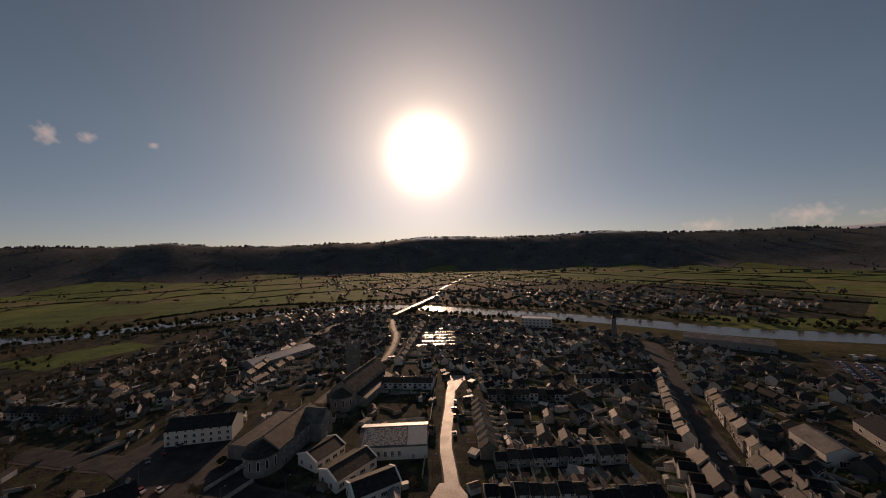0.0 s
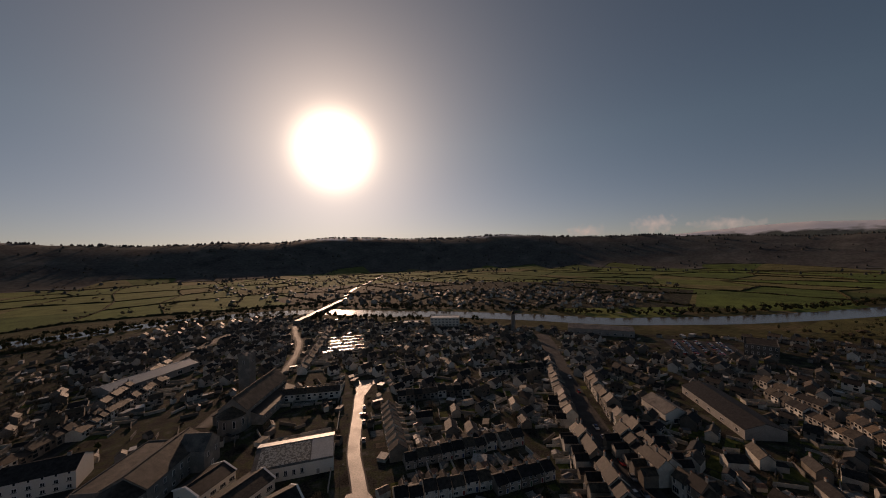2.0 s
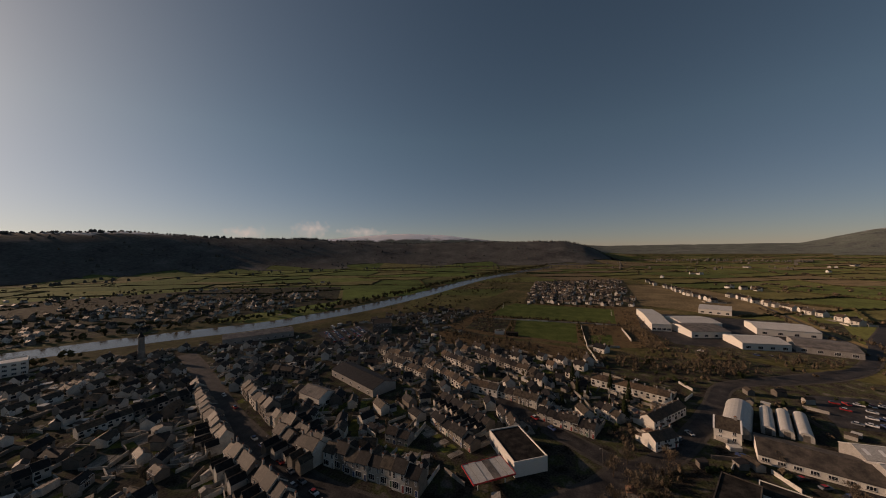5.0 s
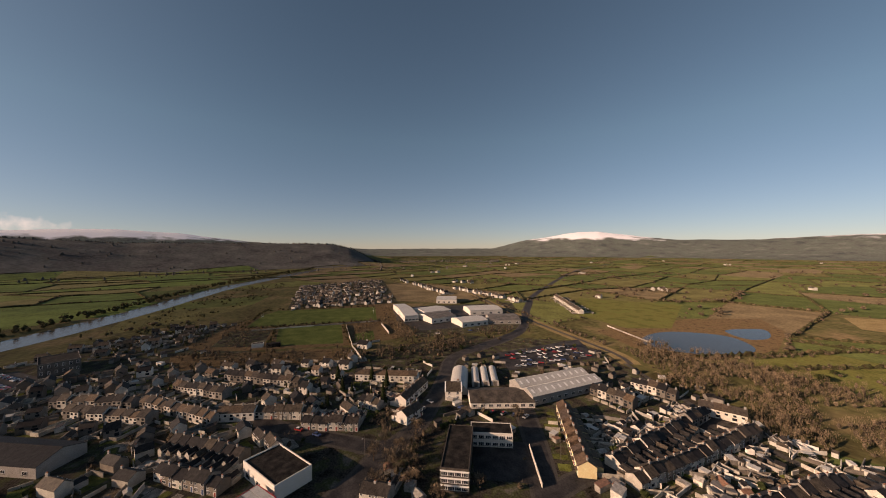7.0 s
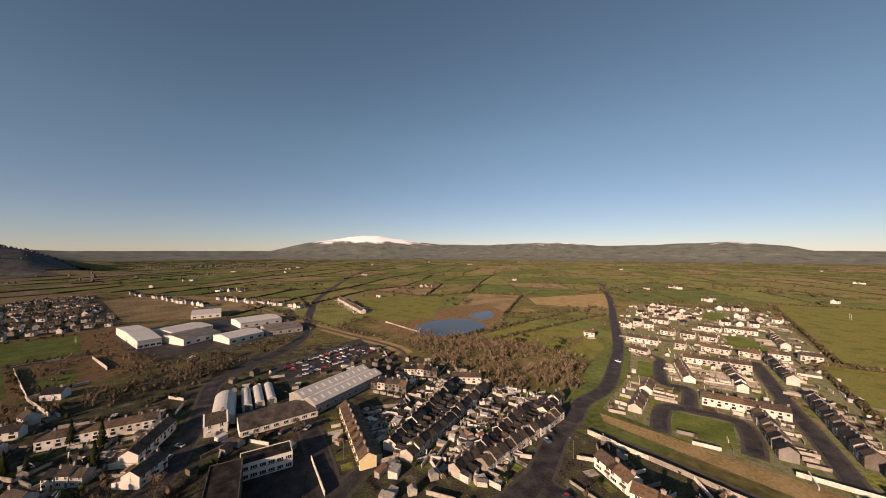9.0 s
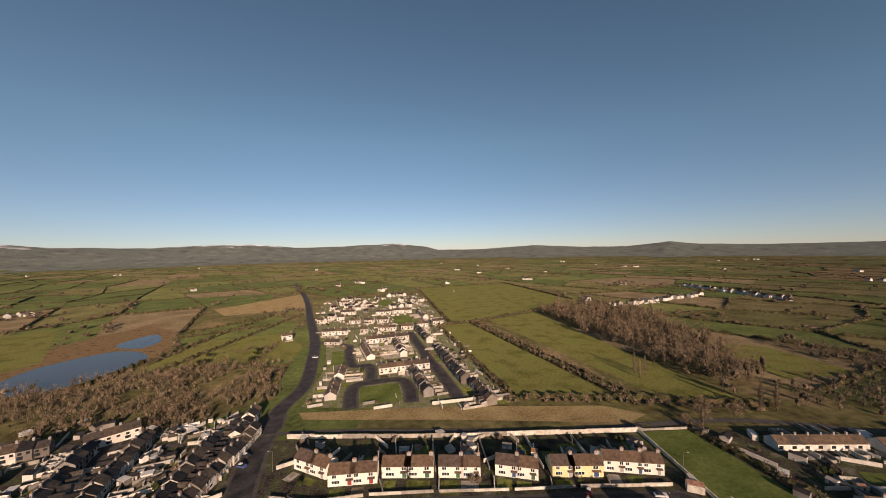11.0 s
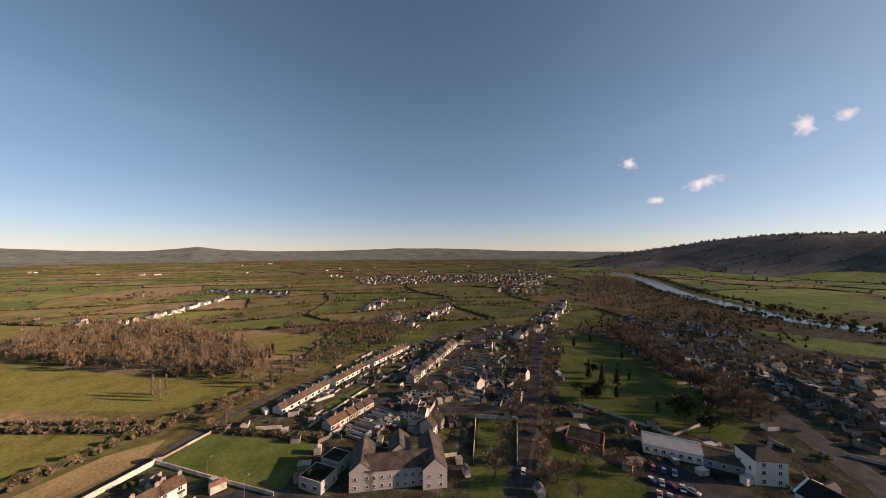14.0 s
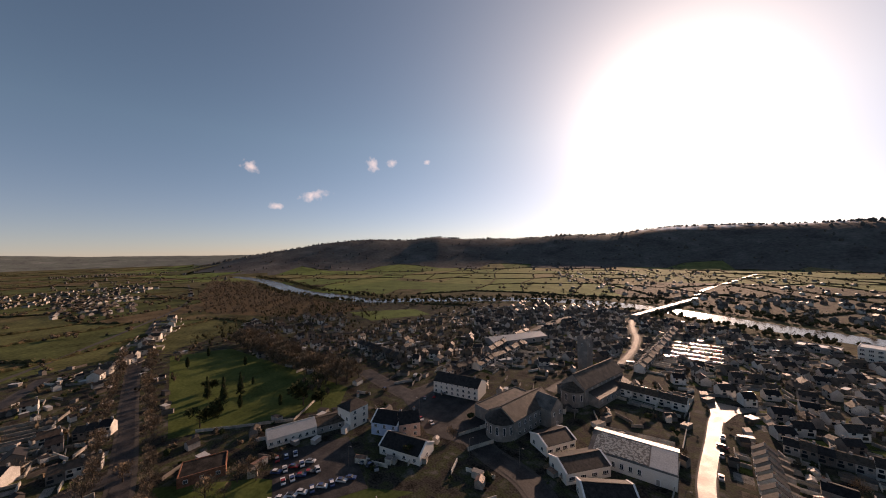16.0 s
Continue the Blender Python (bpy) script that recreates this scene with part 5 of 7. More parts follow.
def church():
    length, wide, h, top = 34, 11, 9, 14.5
    root = thing("church", "grey stone church with a brown roof and rounded apse", "church", m=pose(-55, 215, 0.02, 0, 0, 75) @ GROWN)
    g = Geo()
    g.extrude_x([(-wide / 2, 0), (wide / 2, 0), (wide / 2, h), (0, top), (-wide / 2, h)], -length / 2, length / 2)
    part("nave", g, "stone", root)
    g = Geo()
    g.gable_roof(length, wide, h, top, 0.4, 0.2)
    part("roof", g, "roof_brown", root, "long brown roof with a pale edge")
    for s in (-1, 1):
        g = Geo()
        y0, y1 = s * wide / 2, s * (wide / 2 + 4.5)
        prof = [(y0, 0), (y1, 0), (y1, 4.5), (y0, 6.5)]
        g.extrude_x(prof if s > 0 else prof[::-1], -length / 2 + 3, length / 2 - 2)
        part("aisle", g, "stone", root)
        g = Geo()
        prof = [(y0 + s * 0.02, 6.55), (y1 + s * 0.4, 4.4), (y1 + s * 0.4, 4.56), (y0 + s * 0.02, 6.75)]
        g.extrude_x(prof, -length / 2 + 2.7, length / 2 - 1.7)
        part("aisle_roof", g, "slate", root)
        for i in range(7):
            put("tall_window", root, -length / 2 + 6 + i * 4, s * (wide / 2 + 4.5), 1.5, 0 if s < 0 else 180)
            put("small_window", root, -length / 2 + 6 + i * 4, s * wide / 2, 7.2, 0 if s < 0 else 180)
    round_end(root, -length / 2, wide / 2 - 0.3, 7.5, 11, "stone", "slate")
    root = thing("bell_tower", "square grey stone bell tower with battlements", "tower", m=pose(-69, 249, 0.02, 0, 0, -15) @ GROWN)
    g = Geo()
    g.box(-2.8, -2.8, 0, 2.8, 2.8, 21)
    part("shaft", g, "stone", root)
    g = Geo()
    g.box(-3.05, -3.05, 21, 3.05, 3.05, 21.5)
    part("cornice", g, "stone", root)
    for x in (-2.6, 0, 2.6):
        for y in (-2.6, 0, 2.6):
            if x or y:
                g = Geo()
                g.box(x - 0.45, y - 0.45, 21.5, x + 0.45, y + 0.45, 22.6)
                part("merlon", g, "stone", root)
    for turn in range(4):
        a = radians(90 * turn)
        put("tall_window", root, 2.8 * math.sin(a), -2.8 * math.cos(a), 16.5, 90 * turn)


def hotel():
    length, wide, h, top = 28, 12, 8, 12
    root = thing("convent", "long pale stone convent with a rounded chapel end", "building", m=pose(-75, 155, 0.02, 0, 0, 78) @ GROWN)
    g = Geo()
    g.extrude_x([(-wide / 2, 0), (wide / 2, 0), (wide / 2, h), (0, top), (-wide / 2, h)], -length / 2 + 3, length / 2)
    part("wall", g, "stone", root)
    g = Geo()
    g.gable_roof(length, wide, h, top, x0=-length / 2 + 2.8, x1=length / 2 + 0.2)
    part("roof", g, "roof_brown", root)
    round_end(root, -length / 2 + 3, 5.6, 7.2, 11.2, "stone", "slate", wins=7)
    for i in range(7):
        put("tall_window", root, -length / 2 + 6 + i * 3.2, -wide / 2, 4.6)
        put("window", root, -length / 2 + 6 + i * 3.2, -wide / 2, 1.2)
    g = Geo()
    g.extrude_x([(-4, 0), (4, 0), (4, 8.5), (0, 12.5), (-4, 8.5)], 0, 6.5)
    part("gable_wing", g, "stone", root, "cross gable wing", at=pose(length / 2 - 5, -4, 0, 0, 0, -90))
    g = Geo()
    g.gable_roof(7, 8, 8.5, 12.5, x0=-2, x1=6.8)
    part("gable_roof", g, "sheet_dark", root, at=pose(length / 2 - 5, -4, 0, 0, 0, -90))
    put("tall_window", root, length / 2 - 7, -10.5, 4.8)
    put("tall_window", root, length / 2 - 3, -10.5, 4.8)
    put("door", root, length / 2 - 5, -10.5, 0)
    building("annexe", "long flat roofed brown annexe behind a convent", "building", (pose(-88, 163, 0.02, 0, 0, 78) @ GROWN, 26), 9, 5.5, wall="stone", roof="roof_brown", flat=True, rows=[("b", 6, 1.2, "window")])


def school():
    root = thing("school", "large pale school with brown roofs and gabled wings", "school", m=pose(-126, -34, 0.02, 0, 0, 106) @ Matrix.Diagonal((1.06, 1.06, 0.92, 1)))
    bodies = [(0, 0, 22, 9, 8, 11.5, 0), (-12.5, 4, 17, 8, 8, 11.8, 90), (13, 3, 20, 8.5, 8, 12, 90), (1, 12, 12, 8, 7, 10.5, 90)]
    for x, y, w, d, h, top, turn in bodies:
        g = Geo()
        g.extrude_x([(-d / 2, 0), (d / 2, 0), (d / 2, h), (0, top), (-d / 2, h)], -w / 2, w / 2)
        part("wing", g, "dull_white", root, at=pose(x, y, 0, 0, 0, turn))
        g = Geo()
        g.gable_roof(w, d, h, top)
        part("roof", g, "roof_brown", root, at=pose(x, y, 0.01, 0, 0, turn))
    for i in range(7):
        for z in (1.2, 4.6):
            put("window", root, -8 + i * 2.7, -4.5, z)
    for x, y in ((-12.5, -4.5), (13, -7)):
        for z in (1.2, 4.6):
            for k in (-2, 2):
                put("window", root, x + k, y, z)
    for i in range(5):
        for z in (1.2, 4.6):
            put("window", root, 17.25, -5 + i * 3.6, z, 90)
    for x, y, w, d in ((-120, -63, 8, 7), (-131, -61, 7, 6)):
        building("classroom_hut", "low flat roofed white classroom hut", "hut", (pose(x, y, 0.02, 0, 0, 75) @ GROWN, w), d, 4, wall="dull_white", roof="lead", flat=True, rows=[("f", 2, 1.2, "big_window"), ("r", 2, 1.2, "window")], parapet=0.25)


def school_block():
    root = building("school_block", "tall brown flat roofed school block with white window bands", "school", front((115, -35), (110.5, -44.5), 23), 23, 7.7, wall="roof_brown", roof="lead", flat=True, parapet=0.4)
    m, w = front((115, -35), (110.5, -44.5), 23)
    for k, (z0, z1) in enumerate(((0.8, 2.1), (3.2, 4.5), (5.6, 6.9))):
        for i in range(4):
            put("big_window", root, -w / 2 + 1.2 + i * (w - 2.4) / 3, -11.5, z0)
        g = Geo()
        g.box(-w / 2 - 0.05, -11.62, z1 + 0.1, w / 2 + 0.05, -11.5, z1 + 0.5)
        part("band", g, "frame", root, "white band between window rows")
    building("school_wing", "two-storey white school wing with long window rows", "school", front((137, -56), (130, -73), 7), 7, 5.6, wall="white", roof="lead", flat=True, rows=[("f", 6, 0.8, "big_window"), ("f", 6, 3.6, "big_window")], parapet=0.3)


def works():
    building("workshop", "low brown roofed workshop with white walls", "workshop", front((169, -69), (159, -103), 15), 15, 3.0, 5.2, wall="white", roof="roof_brown", rows=[("f", 8, 1.0, "big_window")])
    for p, q, d in (((161, -103), (167, -156), 9), ((174, -103), (179, -156), 9)):
        root = building("factory_hall", "long grey sheeted factory hall with rows of skylights", "factory", front(p, q, d), d, 5, 7.2, wall="grey", roof="sheet", rows=[("f", 10, 1.4, "big_window")])
        w = front(p, q, d)[1]
        for i in range(11):
            for s in (-1, 1):
                g = Geo()
                a, b = s * 1.2, s * 3.2
                za, zb = 7.2 - 2.2 * 1.2 / 4.5 + 0.22, 7.2 - 2.2 * 3.2 / 4.5 + 0.22
                x = -w / 2 + (i + 0.5) * w / 11
                pts = [(x - 0.5, a, za), (x + 0.5, a, za), (x + 0.5, b, zb), (x - 0.5, b, zb)]
                low = [(u, v, z - 0.08) for u, v, z in pts]
                g.v.extend(low + pts)
                for f in ((4, 5, 6, 7), (0, 1, 5, 4), (1, 2, 6, 5), (2, 3, 7, 6), (3, 0, 4, 7)):
                    g.f.append(f if s > 0 else f[::-1])
                    g.m.append(0)
                part("skylight", g, "frame", root)

    def vault(x, y, turn, length, r, mat):
        root = thing("vaulted_shed", "grey barrel vaulted shed", "shed", "barrel vaulted sheds", pose(x, y, 0.02, 0, 0, turn) @ GROWN)
        g = Geo()
        n = 12
        prof = [(r * math.cos(math.pi * i / n), 1.8 + r * 0.95 * math.sin(math.pi * i / n)) for i in range(n + 1)]
        g.extrude_x([(r, 0)] + prof + [(-r, 0)], -length / 2, length / 2)
        part("shell", g, mat, root)
        g = Geo()
        g.box(-length / 2 - 0.06, -r * 0.45, 0, -length / 2 + 0.02, r * 0.45, min(3.2, r * 1.4))
        part("door", g, "sheet_dark", root)

    vault(203, -75, -23, 25, 4.2, "sheet")
    for i in range(3):
        vault(207 - i * 1.1, -88 - i * 6.1, -21, 20, 1.9, "sheet")
    building("gable_house", "small white gabled house at a works gate", "house", front((183, -59), (180, -68), 8), 8, 5, 8, verge=True, rows=[("f", 2, 1, "window"), ("f", 2, 3.4, "window")], chimneys=[0.3])

    def shed(a, b, c, h, top, wall, roof, label):
        building("warehouse", label, "warehouse", front(a, b, c), c, h, top, wall=wall, roof=roof, rows=[("f", 4, 1.0, "shop_window")])

    shed((392, -76), (392, -93), 66, 6.5, 8.5, "white", "sheet", "long white sheeted warehouse beside a pitch")
    shed((372, -104), (381, -137), 28, 5.5, 7.5, "white", "sheet_dark", "white warehouse with a dark roof and long windows")
    shed((411, -107), (421, -144), 28, 5, 6.6, "white", "sheet", "low white warehouse with a pale roof")
    shed((344, -131), (348, -164), 22, 5, 7, "white", "sheet", "white warehouse with a ribbed roof")
    shed((404, -165), (399, -209), 28, 5.5, 7, "white", "sheet", "wide white roofed warehouse")
    shed((349, -167), (339, -201), 28, 4.5, 6, "grey", "sheet_dark", "grey warehouse with a dark roof")
    shed((507, -149), (496, -179), 30, 5.5, 7.5, "white", "sheet", "white warehouse at the edge of a yard")


def store():
    root = building("store", "black roofed store with a white front", "shop", front((146, 35), (127, 21), 11), 11, 5.0, wall="white", roof="lead", flat=True, rows=[("f", 3, 0.5, "shop_window")], parapet=0.6)
    root = thing("forecourt_canopy", "filling station canopy with a red edge and pale ribbed roof", "canopy", m=pose(122, 30, 0.02, 0, 0, -50) @ GROWN)
    w, d, z = 13, 8.6, 3.9
    for i, mat in enumerate(("sheet", "sheet", "sheet", "sheet_dark", "sheet", "sheet")):
        g = Geo()
        g.box(-w / 2 + i * w / 6, -d / 2, z, -w / 2 + (i + 1) * w / 6 - 0.14, d / 2, z + 0.25 + 0.12 * (i % 2))
        part("roof_panel", g, mat, root)
    for x0, y0, x1, y1 in ((-w / 2 - 0.1, -d / 2 - 0.1, w / 2 + 0.1, -d / 2), (-w / 2 - 0.1, d / 2, w / 2 + 0.1, d / 2 + 0.1), (-w / 2 - 0.1, -d / 2, -w / 2, d / 2), (w / 2, -d / 2, w / 2 + 0.1, d / 2)):
        g = Geo()
        g.box(x0, y0, z - 0.15, x1, y1, z + 0.42)
        part("fascia", g, "red", root, "red fascia board")
    for x in (-w / 3, w / 3):
        for y in (-d / 4, d / 4):
            g = Geo()
            g.tube((x, y, 0), (x, y, z), 0.16, 0.16, 8)
            part("post", g, "frame", root)


def square_buildings():
    building("corner_house", "white three-storey corner house on a square with a dark roof", "building", front((-134, 158), (-105, 163), 10), 10, 6.8, 9.8, rows=[("f", 8, 0.9, "window"), ("f", 8, 3.4, "window"), ("f", 8, 5.7, "small_window")], chimneys=[-0.3, 0.35])
    building("blue_house", "pale blue house with a black roof", "house", front((-128, 104), (-115, 109), 10), 10, 5.6, 8.4, wall="blue", verge=True, rows=[("f", 3, 3.6, "window"), ("f", 2, 1, "window"), ("l", 2, 3.6, "window")], chimneys=[0.4])
    building("pink_house", "brown brick house with white windows beside a blue one", "house", front((-114, 109), (-108, 117), 9), 9, 6.2, 9, wall="pink", rows=[("f", 2, 3.6, "window"), ("f", 2, 1, "window")], chimneys=[0.3])
    building("long_house", "low white house with a dark mossy roof", "house", front((-113, 96), (-93, 100), 9), 9, 3.6, 6.4, verge=True, rows=[("f", 4, 1.0, "window"), ("r", 1, 1.0, "window")])
    building("club", "long white club house with a grey roof", "club", front((-156, 68), (-149, 88), 8), 8, 3.8, 6, roof="sheet", rows=[("f", 7, 1.2, "window")])
    building("club_annexe", "dark low annexe of a club", "club", front((-149, 88), (-144, 100), 9), 9, 3.2, 4.8, wall="grey", roof="slate", rows=[("f", 3, 1.0, "window")])
    building("club_tower", "tall white house block with a steep dark roof", "house", front((-139, 100), (-139, 111), 8), 8, 8.5, 11.5, hip=True, rows=[("f", 2, 1, "window"), ("f", 2, 4, "window"), ("f", 2, 6.6, "window"), ("l", 2, 4, "window")], chimneys=[0.3])
    building("brick_hut", "flat dark roofed hut with a red brick side", "hut", (pose(-160, 45, 0.02, 0, 0, 68) @ GROWN, 12), 9, 3.2, wall="brick", roof="lead", flat=True, rows=[("f", 3, 1.2, "window")])
    for p, q, d, label in (((-54, 136), (-46, 149), 9, "dark roofed pale block with a white edge"), ((-42, 124), (-30, 139), 9, "dark roofed pale block beside another"), ((-33, 115), (-18, 124), 8, "dark roofed pale block near a street")):
        building("school_hall", label, "building", front(p, q, d), d, 4.2, 6.2, roof="slate", verge=True, rows=[("f", 4, 1.4, "big_window"), ("l", 2, 1.4, "window"), ("r", 2, 1.4, "window")])
    building("stone_block", "square grey stone block with a flat roof", "building", front((298, 194), (309, 177), 20), 20, 8, wall="sheet_dark", roof="lead", flat=True, rows=[("f", 6, 1.5, "tall_window"), ("f", 6, 5.5, "tall_window"), ("r", 5, 5.5, "tall_window")])
    building("long_shed", "long dark roofed shed", "shed", front((188, 156), (168, 110), 13), 13, 4.2, 6.8, wall="grey", roof="slate", rows=[("f", 5, 1.2, "big_window")])
    building("barn", "pale gabled barn with a dark roof", "barn", front((147, 131), (151, 149), 9), 9, 4.6, 7.2, roof="sheet_dark", rows=[("r", 1, 0.3, "shop_window"), ("l", 1, 0.3, "shop_window")])
    building("mill", "long low white building beside the river", "building", front((213, 300), (261, 263), 16), 16, 5.5, 7.0, wall="grey", roof="sheet_dark", rows=[("f", 9, 1.2, "big_window")])
    building("office_block", "white three-storey block beside the river", "building", front((87, 384), (119, 373), 12), 12, 9, wall="white", roof="sheet", flat=True, rows=[("f", 8, 1.0, "big_window"), ("f", 8, 4.0, "big_window"), ("f", 8, 6.8, "big_window")])
    building("flat_shed", "low flat shed with a pale roof beside the river", "shed", front((56, 395), (80, 388), 10), 10, 4, wall="grey", roof="sheet", flat=True, rows=[("f", 3, 1, "shop_window")])
    building("market_hall", "long pale roofed hall behind a street", "hall", front((-149, 259), (-120, 308), 14), 14, 4.5, 6.6, wall="grey", roof="sheet", rows=[("f", 6, 1, "shop_window")])
    building("pitch_shelter", "small white hut beside a pitch", "hut", (pose(333, 68, 0.02, 0, 0, 95) @ GROWN, 7), 4, 3.2, wall="white", roof="lead", flat=True, parapet=0.2, rows=[("f", 2, 1.0, "window")])
    building("pitch_shelter", "low black hut beside a pitch", "hut", (pose(330, 55, 0.02, 0, 0, 95) @ GROWN, 9), 4, 3.0, wall="lead", roof="lead", flat=True, parapet=0.2, rows=[("f", 2, 1.0, "window")])
    building("lodge", "small white gabled lodge inside a wall", "house", front((302, -16), (296, -24), 6), 6, 3.6, 5.8, rows=[("f", 2, 1.0, "window")], chimneys=[0.3])
    root = thing("round_tower", "slender stone tower over the roofs", "tower", m=pose(166, 329, 0.02) @ GROWN)
    g = Geo()
    g.tube((0, 0, 0), (0, 0, 17), 2.0, 1.5, 12)
    part("shaft", g, "stone", root)
    g = Geo()
    g.tube((0, 0, 17), (0, 0, 21), 1.7, 0.05, 12)
    part("cap", g, "slate", root)


def bridge():
    a, b = Vector((-70, 462, 0)), Vector((-19, 638, 0))
    n = (b - a).length
    turn = math.degrees(math.atan2(b.y - a.y, b.x - a.x))
    root = thing("bridge", "long pale stone road bridge on arches over the river", "bridge", m=pose((a.x + b.x) / 2, (a.y + b.y) / 2, 0, 0, 0, turn))
    g = Geo()
    g.box(-n / 2, -4.5, 3.4, n / 2, 4.5, 4.2)
    part("deck", g, "wet", root)
    for s in (-1, 1):
        g = Geo()
        g.box(-n / 2, s * 4.5 - 0.2, 4.2, n / 2, s * 4.5 + 0.2, 4.75)
        part("parapet", g, "stone", root)
        for k in range(7):
            g = Geo()
            x0 = -n / 2 + k * n / 7
            prof = []
            for i in range(9):
                w = math.pi * i / 8
                prof.append((x0 + n / 14 - (n / 14 - 1.2) * math.cos(w), 0.2 + 2.9 * math.sin(w)))
            y = s * 4.5
            lo = [(x, y, z) for x, z in prof]
            hi = [(x, y, 3.4) for x, z in prof]
            for i in range(8):
                g.face([lo[i], lo[i + 1], hi[i + 1], hi[i]])
            part("arch", g, "stone", root)
    for k in range(8):
        g = Geo()
        x = -n / 2 + k * n / 7
        g.box(x - 1.2, -4.7, 0, x + 1.2, 4.7, 3.4)
        part("pier", g, "stone", root)


hall()
church()
hotel()
school()
school_block()
works()
store()
square_buildings()
bridge()


# ---- trees and thickets ----
def twig_cloud(g, base, h, w, n, rng, low=0.25, size=1.0, mat=0, broad=0.13, up=0.1):
    """n thin twig sprays filling an uneven crown over base."""
    bx, by, bz = base
    lumps = [(rng.uniform(-0.5, 0.5) * w, rng.uniform(-0.5, 0.5) * w, rng.uniform(low + 0.15, 0.85) * h, rng.uniform(0.35, 0.6)) for _ in range(5)]
    for _ in range(n):
        lx, ly, lz, lr = rng.choice(lumps)
        a, e = rng.uniform(0, 6.283), rng.uniform(-0.6, 1.4)
        r = lr * w * rng.random() ** 0.5
        px, py, pz = bx + lx + r * math.cos(a) * math.cos(e), by + ly + r * math.sin(a) * math.cos(e), bz + lz + r * math.sin(e) * 0.9
        pz = min(max(pz, bz + low * h * 0.6), bz + h)
        s = size * rng.uniform(0.6, 1.4)
        a2 = a + rng.uniform(-0.8, 0.8)
        dx, dy, dz = s * math.cos(a2) * (0.8 - up * 0.5), s * math.sin(a2) * (0.8 - up * 0.5), s * rng.uniform(up, 0.85 + up)
        wx, wy, wz = -math.sin(a2) * s * broad, math.cos(a2) * s * broad, rng.uniform(-0.12, 0.12) * s
        k = len(g.v)
        g.v.extend([(px - wx * 0.4, py - wy * 0.4, pz), (px + dx * 0.6 + wx, py + dy * 0.6 + wy, pz + dz * 0.6 + wz),
                    (px + dx, py + dy, pz + dz), (px + dx * 0.5 - wx, py + dy * 0.5 - wy, pz + dz * 0.5 - wz)])
        g.f.append((k, k + 1, k + 2, k + 3))
        g.m.append(mat)


def crown_body(g, base, h, w, rng, n=3, mat=0):
    """Crumpled lumps of close twigs that give a bush or a far tree its body."""
    bx, by, bz = base
    tall = h > 7
    reach = 0.2 if tall else 0.36
    for _ in range(n + tall):
        cx, cy, cz = bx + rng.uniform(-0.4, 0.4) * w, by + rng.uniform(-0.4, 0.4) * w, bz + h * (rng.uniform(0.38, 0.8) if tall else rng.uniform(0.3, 0.62))
        k = len(g.v)
        a0 = rng.uniform(0, 6.283)
        for level, r in ((-0.75, 0.5), (-0.1, 0.95), (0.55, 0.7)):
            for i in range(5):
                s = w * 0.42 * r * rng.uniform(0.6, 1.3)
                a = a0 + i * 1.2566 + level + rng.uniform(-0.3, 0.3)
                g.v.append((cx + s * math.cos(a), cy + s * math.sin(a), max(bz - 0.1, cz + level * h * reach * rng.uniform(0.7, 1.3))))
        g.v.append((cx + rng.uniform(-0.1, 0.1) * w, cy, min(bz + h * 0.98, cz + h * reach * 1.05)))
        for i in range(5):
            j = (i + 1) % 5
            g.f.extend([(k + i, k + j, k + 5 + j, k + 5 + i), (k + 5 + i, k + 5 + j, k + 10 + j, k + 10 + i), (k + 10 + i, k + 10 + j, k + 15)])
            g.m.extend([mat] * 3)


def limbs(g, h, w, rng, n=7, thick=0.28, fork=0.35):
    """A tapered trunk that parts into limbs."""
    g.tube((0, 0, 0), (0, 0, h * fork), thick, thick * 0.75, 7)
    tip = Vector((rng.uniform(-0.3, 0.3), rng.uniform(-0.3, 0.3), h * 0.85))
    g.tube((0, 0, h * fork * 0.98), tip, thick * 0.72, 0.04, 6)
    for i in range(n):
        a = 6.283 * i / n + rng.uniform(-0.3, 0.3)
        z = h * rng.uniform(fork * 0.8, 0.6)
        r = w * rng.uniform(0.35, 0.6)
        end = Vector((r * math.cos(a), r * math.sin(a), min(h * 0.95, z + h * rng.uniform(0.15, 0.35))))
        g.tube((0, 0, z), end, thick * 0.4, 0.03, 5)
        for _ in range(2):
            b = a + rng.uniform(-0.7, 0.7)
            mid = Vector((0, 0, z)).lerp(end, rng.uniform(0.4, 0.7))
            g.tube(mid, mid + Vector((0.25 * w * math.cos(b), 0.25 * w * math.sin(b), h * 0.16)), thick * 0.18, 0.02, 4)


TREES = {}


